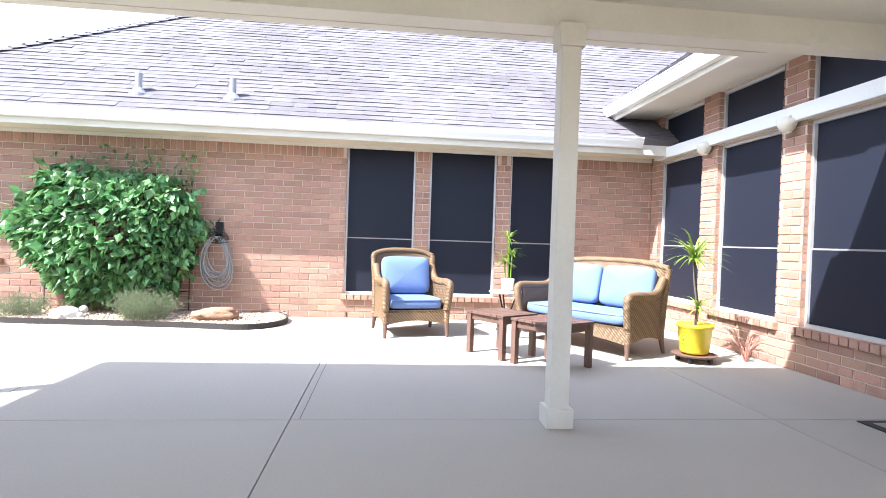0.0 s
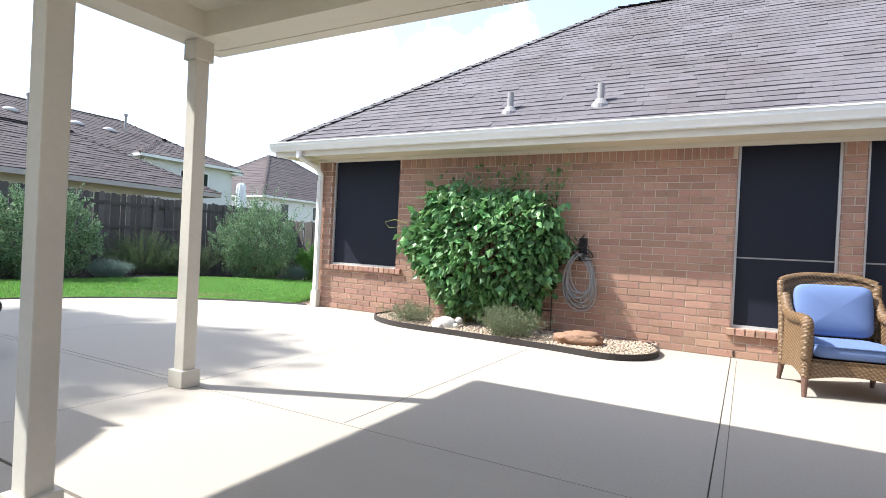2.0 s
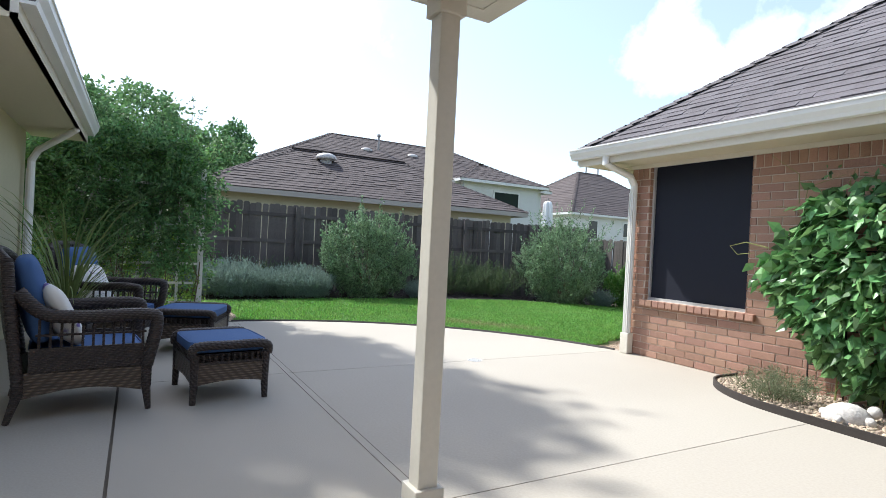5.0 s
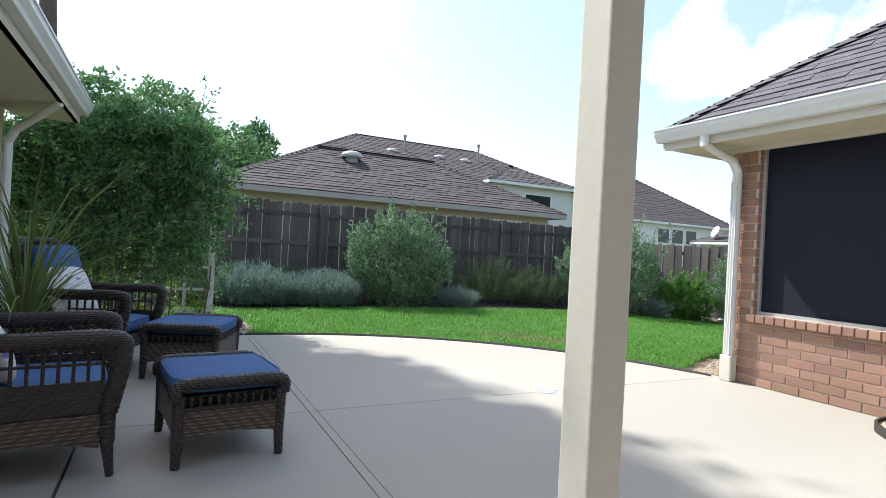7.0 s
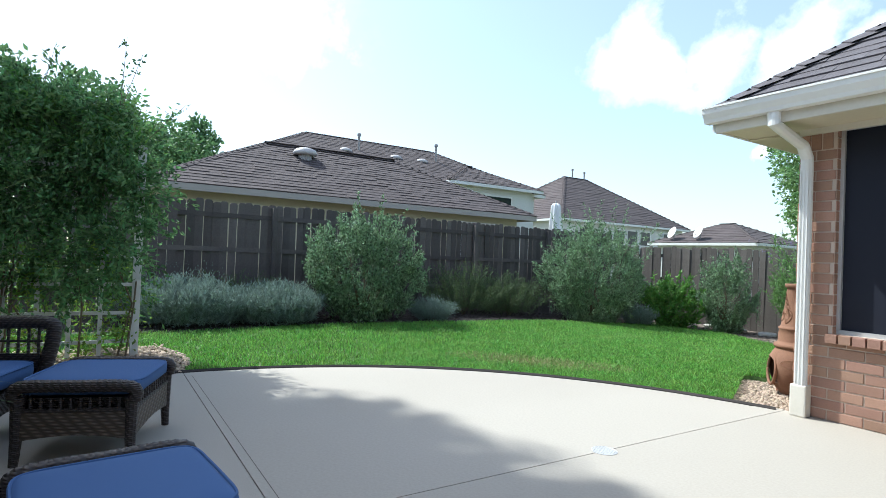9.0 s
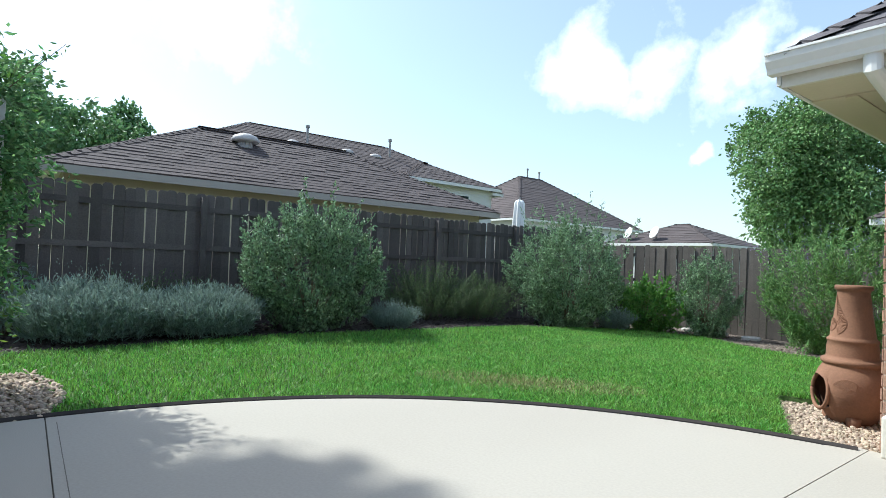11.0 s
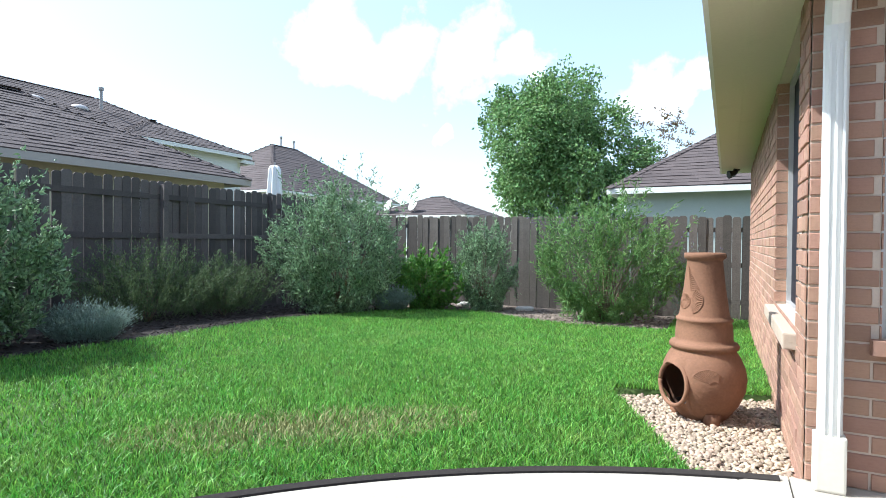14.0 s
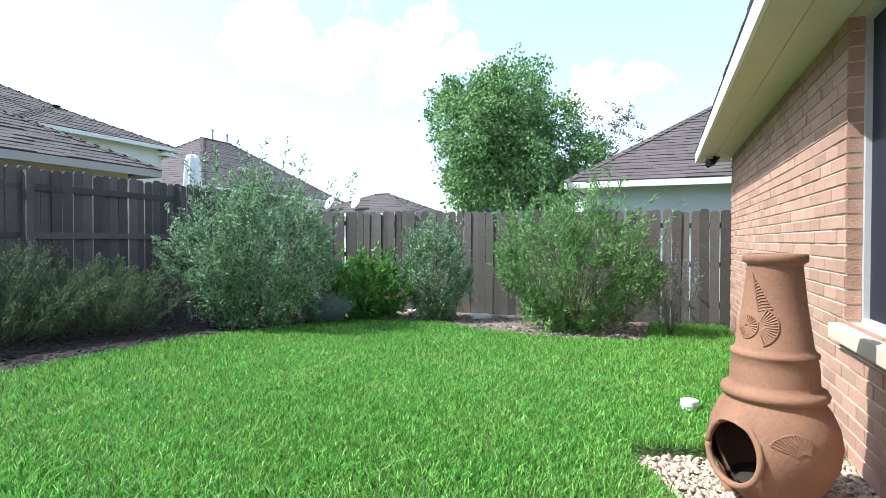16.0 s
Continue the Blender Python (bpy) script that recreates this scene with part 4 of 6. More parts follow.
bush("leafy_shrub", "bright green leafy shrub in the rear corner", -5.65, 6.35, (0.85, 0.6, 1.3), L_FERN, (0.11, 0.04), 150, 40, 23, 0.2, 0.35, length=0.5)
bush("round_shrub", "small rounded grey-green shrub on a bare stem", -4.55, 6.75, (0.72, 0.6, 1.85), L_SAGE, (0.055, 0.026), 320, 44, 24, 0.1, 0.25, 0.4)
vitex = bush("chaste_tree", "large airy green shrub with purple flower spikes", -2.2, 6.45, (1.4, 0.9, 2.2), L_VITEX, (0.105, 0.022), 400, 46, 25, 0.35, 0.7, 0.4, length=0.55)
sprig_crown("blossom", (-0.3, 0, 1.25), (1.3, 0.8, 1.15), 26, 22, (0.02, 0.014), L_PURPLE, vitex, rng_of(26), 0.7)
tuft("sage_spray", "thin grey sprays of lavender by the rear fence", -0.85, 6.6, (0.45, 0.4, 1.35), L_LAV, (0.04, 0.01), 50, 34, 27, flowers=(12, L_PURPLE))


def tree(name, label, base, top, centre, size, material, leaf, clumps, per, seed, radius=0.14, clump_size=0.26, lobes=15, lobe=(0.22, 0.44)):
    r = rng_of(seed)
    t = thing(name, label, "tree", base)
    rel = np.array(centre) - np.array(base)
    fork = (float(rel[0]) * 0.3, float(rel[1]) * 0.3, top - base[2])
    targets = lumps(rel, np.array(size) * 0.75, 14, r)
    limbs("trunk", (0, 0, -0.1), targets, radius, t, M_BARK, r, fork)
    size = np.array(size)
    pts, ways = [], []
    for k in range(lobes):
        up = 1 - 2 * (k + 0.5) / lobes
        a = 2.399963 * k + r.normal() * 0.5
        out = np.array((math.sqrt(1 - up * up) * math.cos(a), math.sqrt(1 - up * up) * math.sin(a), up))
        c = rel + out * size * r.uniform(0.4, 0.9)
        rad = size * r.uniform(*lobe)
        v = sphere_ways(clumps // lobes, r)
        q = c + v * rad * r.uniform(0.55, 1.08, len(v))[:, None]
        n = max(6, per)
        spread = clump_size * float(size.mean()) * 0.16
        pts.append((q[:, None] + r.normal(size=(len(q), n, 3)) * spread * np.array((1.2, 1.2, 0.8))).reshape(-1, 3))
        ways.append((v[:, None] * 0.6 + np.array((0, 0, -0.25)) + r.normal(size=(len(q), n, 3)) * 0.7).reshape(-1, 3))
    leaf_mesh("crown", np.concatenate(pts), np.concatenate(ways), leaf[0], leaf[1], material, t, r)
    return t


tree("sweetgum_tree", "broad green shade tree beyond the rear fence", (-6.9, 21, -0.3), 2.4, (-7.15, 20.5, 4.45), (3.75, 3.2, 4.35), L_GUM, (0.17, 0.11), 2900, 20, 38, 0.2, lobes=34, lobe=(0.17, 0.34))
tree("crape_myrtle", "slim tree with reddish leaves above the rear roof", (-2.9, 23, -0.3), 2.5, (-3.0, 22.5, 4.7), (1.8, 1.6, 2.2), leafy("reddish_leaf", (0.19, 0.14, 0.08), 0.6, 0.5, 0.04), (0.13, 0.07), 200, 14, 32, 0.08)
tree("oak_tree", "dark green oak beyond the low neighbouring house", (-23, -6.5, -0.3), 3.0, (-23, -6.0, 4.7), (3.6, 4.6, 2.9), L_TREE, (0.22, 0.15), 900, 18, 33, 0.2)
tree("oak_tree", "dark green oak beside the neighbouring roof", (-25, -2.0, -0.3), 3.0, (-25, -2.0, 4.6), (2.6, 3.0, 2.5), L_TREE, (0.22, 0.15), 600, 18, 34, 0.2)
tree("oak_tree", "leafy tree rising behind the trellis", (-12.5, -9.5, -0.3), 2.5, (-12.5, -9.0, 3.4), (2.8, 3.8, 2.1), L_TREE, (0.15, 0.1), 900, 20, 35, 0.18)
tree("oak_tree", "narrow dark tree at the side of the rear yard", (1.6, 14.5, -0.3), 1.2, (1.2, 12.5, 3.0), (0.8, 0.8, 1.2), L_TREE, (0.13, 0.08), 140, 14, 36, 0.07)
tree("shade_tree", "tall shade tree whose bare trunk rises beyond the wing", (-10.85, -7.35, -0.3), 9.0, (-10.05, -9.1, 12.6), (2.35, 2.0, 1.6), L_TREE_D, (0.3, 0.2), 400, 15, 37, 0.2, 0.7)

# the broad-leaved vine on its wall trellis
r = rng_of(41)
M_STEM = surface("vine_stem", (0.25, 0.26, 0.08), 0.7, 0.2, 6, 40, 0.1)
vine = thing("wall_vine", "dense broad-leaved green vine climbing the brick wall", "vine", (3.14, -0.06, 0.02))
n = 3300
a = sphere_ways(n, r)
a[:, 1] = -np.abs(a[:, 1])
lobe = 0.84 + 0.13 * np.sin(a[:, 0] * 5 + 1.0) * np.cos(a[:, 2] * 4) + 0.07 * np.sin(a[:, 0] * 13 + 2.0) * np.sin(a[:, 2] * 11)
rad = (r.uniform(0.55, 1.0, n) ** 0.4 * lobe)[:, None]
p = a * rad * np.array((1.36, 0.60, 1.02)) + np.array((-0.02, -0.05, 1.06)) + r.normal(size=(n, 3)) * np.array((0.05, 0.03, 0.05))
p[:, 1] = np.minimum(p[:, 1], -0.03)
p[:, 2] = np.maximum(p[:, 2], 0.12)
p[:, 0] *= 1.0 - 0.36 * np.clip(1.0 - p[:, 2], 0, 1)
ways = a * np.array((0.5, 0.9, 0.2)) + np.array((0, -0.25, -0.75)) + r.normal(size=(n, 3)) * 0.35
leaf_mesh("leaves", p, ways, 0.15, 0.112, L_VINE, vine, r, 0.12)
bm = bmesh.new()
for k in range(26):
    x = r.uniform(-1.1, 1.1)
    z = 1.6 + r.uniform(0, 0.35)
    up = r.uniform(0.12, 0.5)
    part("tendril", tube([(x, -0.02 - 0.1 * r.uniform(), z), (x + r.normal() * 0.1, -0.06, z + up * 0.6), (x + r.normal() * 0.25, -0.1 * r.uniform() - 0.02, z + up)], 0.005, None, 5, 0.002), M_STEM, vine)
for k in range(9):
    x = r.uniform(-0.75, 0.75)
    part("stem", tube([(x, -0.1, 0.0), (x + r.normal() * 0.08, -0.16, 0.35), (x + r.normal() * 0.12, -0.14, 0.8)], 0.009, None, 6, 0.006), M_STEM, vine)
tube([(-1.15, -0.3, 1.35), (-1.35, -0.34, 1.4), (-1.5, -0.36, 1.36), (-1.42, -0.36, 1.28), (-1.25, -0.35, 1.3)], 0.006, bm, 5, 0.003)
part("tendril", bm, M_STEM, vine)
q = np.stack([r.uniform(-0.9, 1.0, 90), r.uniform(-0.06, -0.02, 90), 1.75 + r.uniform(0, 0.55, 90) ** 1.5], 1)
bm = bmesh.new()
for k in range(9):
    x, lean, zt = r.uniform(-0.95, 0.9), r.normal() * 0.22, r.uniform(2.0, 2.34)
    path = [(x, -0.05, 1.6), (x + lean * 0.3, -0.035, 1.6 + (zt - 1.6) * 0.5), (x + lean, -0.03, zt)]
    tube(path, 0.004, bm, 5, 0.002)
    f = r.uniform(0, 1, (9, 1))
    q = np.concatenate([q, np.array(path[0]) * (1 - f) + np.array(path[2]) * f + r.normal(size=(9, 3)) * np.array((0.03, 0.008, 0.02))])
part("stray_stems", bm, M_STEM, vine)
leaf_mesh("stray_leaves", q, r.normal(size=q.shape) + np.array((0, -0.4, -0.2)), 0.07, 0.05, L_VINE, vine, r)
bm = bmesh.new()
for k in range(7):
    tube([(-0.9 + 0.3 * k, -0.02, 0.0), (-0.9 + 0.3 * k, -0.02, 1.75)], 0.008, bm, 6)
for k in range(5):
    tube([(-0.9, -0.03, 0.3 + 0.35 * k), (0.9, -0.03, 0.3 + 0.35 * k)], 0.008, bm, 6)
part("wire_trellis", bm, M_EDGE, vine)

# white garden trellis with a feathery vine
trellis = thing("garden_trellis", "white wooden trellis overgrown by a dark feathery vine", "trellis", (-4.42, -4.66, lawn_z(-4.4, -4.6)))
for k in range(2):
    part("upright", box(-0.03, 0.03, -0.04 - 2.2 * k, 0.04 - 2.2 * k, 0, 2.3, bevel=0.005), M_TRIM, trellis)
for k in range(7):
    part("slat", box(-0.012, 0.012, -0.32 - 0.27 * k - 0.02, -0.32 - 0.27 * k + 0.02, 0.0, 2.2), M_TRIM, trellis)
for k in range(7):
    part("crossbar", box(0.013, 0.03, -2.16, -0.04, 0.2 + 0.3 * k - 0.018, 0.2 + 0.3 * k + 0.018), M_TRIM, trellis)
tv = thing("trumpet_vine", "dark green feathery vine spilling over the white trellis", "vine", (-4.42, -4.66, lawn_z(-4.4, -4.6)))
r = rng_of(42)
n = 265
mids = np.stack([r.normal(0.02, 0.2, n), r.uniform(-2.6, 0.05, n), 0.78 + 2.0 * r.uniform(0, 1, n) ** 0.8], 1)
mids[:, 2] -= 0.16 * np.abs(mids[:, 1] + 1.2) * (mids[:, 2] > 2.0)
sprays, ways = [], []
for m in mids:
    fall = np.array((r.normal(0.15, 0.3), r.normal(0.05, 0.45), r.normal(0.0, 0.35)))
    run = r.uniform(0.25, 0.6)
    for k in range(5):
        d = fall + r.normal(size=3) * 0.45
        d /= np.linalg.norm(d)
        t = r.uniform(0, 1, 36)[:, None]
        sprays.append(m + d * run * t + np.array((0, 0, -0.32)) * run * t * t + r.normal(size=(36, 3)) * 0.035)
        ways.append(d + r.normal(size=(36, 3)) * 0.75 + np.array((0.1, 0, -0.25)))
pts, ways = np.concatenate(sprays), np.concatenate(ways)
leaf_mesh("crown", pts, ways, 0.075, 0.03, L_TRELLIS, tv, r)
# sunlight on the vine's top is painted as leaves of a brighter green
top = pts[(pts[:, 2] > 2.1)][::5]
leaf_mesh("sunlit_leaves", top + r.normal(size=top.shape) * 0.05, r.normal(size=top.shape) + np.array((0, 0, 0.3)), 0.07, 0.028, L_FERN, tv, r)
low = np.concatenate([np.array((r.normal(-0.05, 0.1), r.uniform(-2.35, 0.0), r.uniform(0.1, 1.25))) + r.normal(size=(60, 3)) * 0.09 for _ in range(75)])
leaf_mesh("low_leaves", low, r.normal(size=low.shape), 0.06, 0.03, L_LIME, tv, r)
bm = bmesh.new()
for k in range(14):
    y = r.uniform(-2.2, 0.0)
    tube([(0.05, y, 0), (0.05 + r.normal() * 0.06, y + r.normal() * 0.1, 0.6), (r.normal() * 0.08, y + r.normal() * 0.15, 1.3), (r.normal() * 0.1, y + r.normal() * 0.25, 2.1)], 0.012, bm, 6, 0.006)
for y, zt, dy in ((-0.25, 3.4, 0.05), (-0.1, 2.8, 0.5), (-1.0, 3.2, 0.2), (-0.35, 3.25, 0.3)):
    tube([(0, y, 2.2), (0.05, y + dy * 0.5, (2.2 + zt) / 2), (0.1, y + dy, zt)], 0.006, bm, 5, 0.002)
part("stem", bm, L_TWIG, tv)
whip = np.concatenate([np.stack([r.normal(0.06, 0.03, 40), y + dy * (t := r.uniform(0.2, 1, 40)) + r.normal(0, 0.03, 40), 2.3 + (zt - 2.3) * t], 1)
                       for y, zt, dy in ((-0.25, 3.4, 0.05), (-0.1, 2.8, 0.5), (-1.0, 3.2, 0.2), (-0.35, 3.25, 0.3))])
leaf_mesh("trailing_crown", whip, r.normal(size=whip.shape), 0.06, 0.026, L_TRELLIS, tv, r)


# ---- grass, mulch and gravel ----
def scatter(x0, x1, y0, y1, n, keep, seed):
    r = rng_of(seed)
    p = np.stack([r.uniform(x0, x1, n), r.uniform(y0, y1, n)], 1)
    return p[[keep(x, y) for x, y in p]], r


def in_bed3(x, y):
    """The gravel bed at the foot of the trellis."""
    return -5.0 < x < -3.3 and y < -4.15 - 0.25 * abs(x + 4.1) ** 1.5


def on_lawn(x, y):
    return (x < -0.02 and x > bed_edge(y) and y < bed_back(x) and not (math.hypot(x - ARC_X, y - ARC_Y) < ARC_R + 0.05 and y > -4.4)
            and not (y <= -4.4 and x > -3.4) and not in_bed2(x, y) and not in_bed3(x, y))


def bare(x, y):
    return math.exp(-(((x + 2.6) * 0.75 + (y + 0.55) * 0.66) / 0.95) ** 2 - (((x + 2.6) * -0.66 + (y + 0.55) * 0.75) / 0.3) ** 2)


def blades(name, pts, r, material, height, width, parent):
    n = len(pts)
    z = np.array([lawn_z(x, y) for x, y in pts])
    base = np.column_stack([pts, z])
    a = r.uniform(0, 2 * math.pi, n)
    s = np.column_stack([np.cos(a), np.sin(a), np.zeros(n)])
    b = r.uniform(0, 2 * math.pi, n)
    lean = np.column_stack([np.cos(b), np.sin(b), np.zeros(n)]) * r.uniform(0.15, 1.1, n)[:, None]
    h = (height * r.uniform(0.55, 1.25, n))[:, None]
    w = width * r.uniform(0.7, 1.3, n)[:, None]
    up = np.array((0, 0, 1.0))
    m = base + (lean * 0.35 + up * 0.62) * h
    t = base + (lean + up * 0.92) * h
    verts = np.stack([base - s * w, base + s * w, m + s * w * 0.75, m - s * w * 0.75, t], 1).reshape(-1, 3)
    o = np.arange(n)[:, None] * 5
    faces = np.concatenate([o + np.array([[0, 1, 2]]), o + np.array([[0, 2, 3]]), o + np.array([[3, 2, 4]])])
    return raw_mesh(name, verts, faces, material, parent)


pts, r = scatter(-6.6, -0.02, -7.0, 7.8, 260000, on_lawn, 51)
keep = r.uniform(size=len(pts)) > 0.95 * np.array([bare(x, y) for x, y in pts])
grass = tagged(blades("grass", pts[keep], r, M_GRASS, 0.058, 0.0038, None), "thick bright green St Augustine grass blades", "grass", kind="stuff")
pts, r = scatter(-4.6, -0.05, -4.0, 3.0, 190000, lambda x, y: on_lawn(x, y) and x > -4.4 - 0.4 * y, 52)
near = tagged(blades("grass", pts[r.uniform(size=len(pts)) > np.array([bare(x, y) for x, y in pts])], r, M_GRASS, 0.054, 0.0032, None), "thick bright green grass near the patio", "grass", kind="stuff")
pts, r = scatter(-4.2, -0.8, -1.8, 0.8, 40000, lambda x, y: on_lawn(x, y) and bare(x, y) > 0.25, 53)
dry = tagged(blades("dry_grass", pts[:6000], r, surface("straw_blade", (0.31, 0.31, 0.13), 0.8, 0.15, 6, 40, 0.0, per_island=0.3), 0.05, 0.003, None), "dry straw-coloured patch in the lawn", "grass", kind="stuff")


def pebbles(name, pts, z, size, material, r, label, category, flat=0.6):
    """Rounded stones: squashed, turned eight-sided lumps."""
    shape = np.array([(0, 0, 1), (0.8, 0, 0.45), (0.25, 0.75, 0.45), (-0.65, 0.45, 0.45), (-0.65, -0.45, 0.45), (0.25, -0.75, 0.45),
                      (1, 0, -0.3), (0.3, 0.95, -0.3), (-0.8, 0.6, -0.3), (-0.8, -0.6, -0.3), (0.3, -0.95, -0.3)], float)
    tri = np.array([(0, 1, 2), (0, 2, 3), (0, 3, 4), (0, 4, 5), (0, 5, 1), (1, 6, 7), (1, 7, 2), (2, 7, 8), (2, 8, 3), (3, 8, 9), (3, 9, 4), (4, 9, 10), (4, 10, 5), (5, 10, 6), (5, 6, 1)])
    n = len(pts)
    s = size * r.uniform(0.5, 1.3, n)
    a = r.uniform(0, 2 * math.pi, n)
    v = shape[None] * (1 + r.normal(0, 0.09, (n, 11, 1))) * np.stack([s, s * r.uniform(0.55, 0.9, n), s * flat * r.uniform(0.6, 1.1, n)], 1)[:, None]
    c, d = np.cos(a)[:, None], np.sin(a)[:, None]
    tilt = r.normal(0, 0.3, n)[:, None]
    x, y = v[..., 0] * c - v[..., 1] * d, v[..., 0] * d + v[..., 1] * c
    verts = np.stack([x + pts[:, :1], y + pts[:, 1:2], v[..., 2] + tilt * v[..., 0] + (np.asarray(z) + s * flat * 0.3)[:, None]], 2).reshape(-1, 3)
    faces = (np.arange(n)[:, None, None] * 11 + tri[None]).reshape(-1, 3)
    return tagged(raw_mesh(name, verts, faces, material, None, True), label, category, kind="stuff")


M_BEDSOIL = surface("sandy_bed", (0.27, 0.21, 0.15), 0.95, 0.25, 6, 60, 0.4)
tagged(link_mesh("gravel_base", prism([(-1.2, 0.9), (-0.62, -0.28), (-0.25, -0.2), (0, 0), (0, 1.75), (-0.4, 1.7), (-0.9, 1.45)], -0.2, -0.1), M_BEDSOIL), "sandy soil under corner gravel", "soil", kind="structure")
pts, r = scatter(-1.2, -0.01, -0.3, 1.8, 10500, in_bed2, 54)
pebbles("gravel", pts, r.uniform(-0.105, -0.08, len(pts)), 0.0175, M_STONE, r, "loose tan and cream river gravel at the house corner", "gravel")
tagged(link_mesh("trellis_bed", prism([(-5.0, -4.4), (-5.0, -7.0), (-3.36, -7.0), (-3.36, -4.3), (-3.9, -4.2)], -0.1, -0.02), M_BEDSOIL), "sandy soil under the trellis gravel", "soil", kind="structure")
pts, r = scatter(-5.0, -3.36, -7.0, -4.1, 5000, in_bed3, 55)
pebbles("gravel", pts, r.uniform(-0.02, 0.005, len(pts)), 0.022, M_STONE, r, "pale gravel at the foot of the trellis", "gravel")
mv = [(bed_edge(y) + 0.02 if k else -8.7, y, lawn_z(-6, y) + 0.012) for y in np.linspace(-9, 6.4, 40) for k in (0, 1)]
tagged(raw_mesh("mulch_bed", mv, [(2 * i, 2 * i + 1, 2 * i + 3, 2 * i + 2) for i in range(39)], M_MULCH), "dark bark mulch bed along the fence", "mulch bed", kind="structure")
mv = [(x, bed_back(x) - 0.02 if k == 0 else 7.9, lawn_z(x, 7) + 0.012) for x in np.linspace(-8.7, -1.15, 40) for k in (0, 1)]
tagged(raw_mesh("mulch_bed_back", mv, [(2 * i, 2 * i + 2, 2 * i + 3, 2 * i + 1) for i in range(39)], M_MULCH_DRY), "greyed bark mulch bed along the rear fence", "mulch bed", kind="structure")
pts, r = scatter(-8.2, -1.0, -5.0, 7.6, 14000, lambda x, y: x < bed_edge(y) + 0.03 or (y > bed_back(x) - 0.03 and x < -1.2), 56)
rear = (pts[:, 0] > -6.0) & (pts[:, 1] > 5.2)
pebbles("bark_chips", pts[~rear], [lawn_z(x, y) + 0.012 for x, y in pts[~rear]], 0.034, M_MULCH, r, "dark shredded bark chips", "mulch", 0.35)
pebbles("bark_chips", pts[rear], [lawn_z(x, y) + 0.012 for x, y in pts[rear]], 0.034, M_MULCH_DRY, r, "grey-brown weathered bark chips by the rear fence", "mulch", 0.35)


# ---- furniture ----
def wicker(name, base, pitch=0.011):
    """Woven resin strands: two crossed waves as relief, the shade of the gaps painted into the colour."""
    m = surface(name, base, 0.45, 0.12, 12, 80, 0.0)
    nd, ln = m.node_tree.nodes, m.node_tree.links
    p = nd["Principled BSDF"]
    tc = nd.new("ShaderNodeTexCoord")
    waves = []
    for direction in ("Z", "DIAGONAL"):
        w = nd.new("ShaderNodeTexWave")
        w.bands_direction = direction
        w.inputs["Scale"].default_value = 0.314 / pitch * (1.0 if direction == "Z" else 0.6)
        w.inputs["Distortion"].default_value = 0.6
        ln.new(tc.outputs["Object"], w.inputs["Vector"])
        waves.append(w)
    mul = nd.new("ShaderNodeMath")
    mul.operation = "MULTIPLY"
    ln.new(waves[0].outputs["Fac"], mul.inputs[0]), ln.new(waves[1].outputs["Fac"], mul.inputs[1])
    b = nd.new("ShaderNodeBump")
    b.inputs["Strength"].default_value, b.inputs["Distance"].default_value = 0.9, 0.006
    ln.new(mul.outputs[0], b.inputs["Height"]), ln.new(b.outputs["Normal"], p.inputs["Normal"])
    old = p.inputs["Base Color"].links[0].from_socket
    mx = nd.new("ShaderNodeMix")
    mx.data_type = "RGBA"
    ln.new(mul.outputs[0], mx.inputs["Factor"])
    # shade between the strands, as a darker base colour in the low spots
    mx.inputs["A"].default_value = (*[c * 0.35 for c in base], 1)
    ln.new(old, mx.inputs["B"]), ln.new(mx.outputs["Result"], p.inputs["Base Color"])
    return m


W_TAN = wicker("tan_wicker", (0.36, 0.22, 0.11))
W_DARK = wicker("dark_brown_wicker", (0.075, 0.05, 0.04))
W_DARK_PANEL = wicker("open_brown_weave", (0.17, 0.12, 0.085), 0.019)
M_BLUE = surface("faded_blue_canvas", (0.125, 0.185, 0.36), 0.9, 0.1, 9, 400, 0.12, second=(0.10, 0.15, 0.31))
M_NAVY = surface("navy_canvas", (0.055, 0.12, 0.28), 0.85, 0.08, 7, 400, 0.12, second=(0.042, 0.09, 0.22))
M_WOOD = surface("reddish_brown_stained_wood", (0.13, 0.07, 0.05), 0.55, 0.25, 6, 50, 0.15, per_object=0.15, second=(0.09, 0.05, 0.038))
M_CLAY = surface("terracotta", (0.235, 0.116, 0.066), 0.85, 0.2, 5, 60, 0.18, second=(0.165, 0.078, 0.045), stains=0.9)
M_SOOT_HOLE_DARK = surface("soot_and_hole_dark", (0.03, 0.02, 0.015), 0.95, 0.2, 6, 40, 0.2)
M_YELLOW = surface("yellow_glaze", (0.80, 0.62, 0.03), 0.3, 0.06, 4, 30, 0.05)
M_WHITE = surface("white_ceramic", (0.78, 0.78, 0.76), 0.35, 0.04, 4, 30, 0.03)
M_HOSE = surface("grey_rubber_hose", (0.27, 0.26, 0.25), 0.6, 0.1, 6, 40, 0.05)
M_IRON = surface("black_iron", (0.02, 0.02, 0.02), 0.5, 0.1, 8, 50, 0.1, metal=0.4)
M_ROCK = surface("orange_sandstone", (0.31, 0.18, 0.11), 0.9, 0.3, 9, 40, 0.8, second=(0.20, 0.115, 0.075))
M_TURTLE = surface("weathered_white_stone", (0.62, 0.58, 0.53), 0.9, 0.25, 14, 50, 0.6, second=(0.40, 0.36, 0.33))
M_FLORAL = surface("white_floral_linen", (0.74, 0.72, 0.68), 0.9, 0.05, 5, 300, 0.1)
nd, ln = M_FLORAL.node_tree.nodes, M_FLORAL.node_tree.links
fp = nd["Principled BSDF"]
base_link = fp.inputs["Base Color"].links[0].from_socket
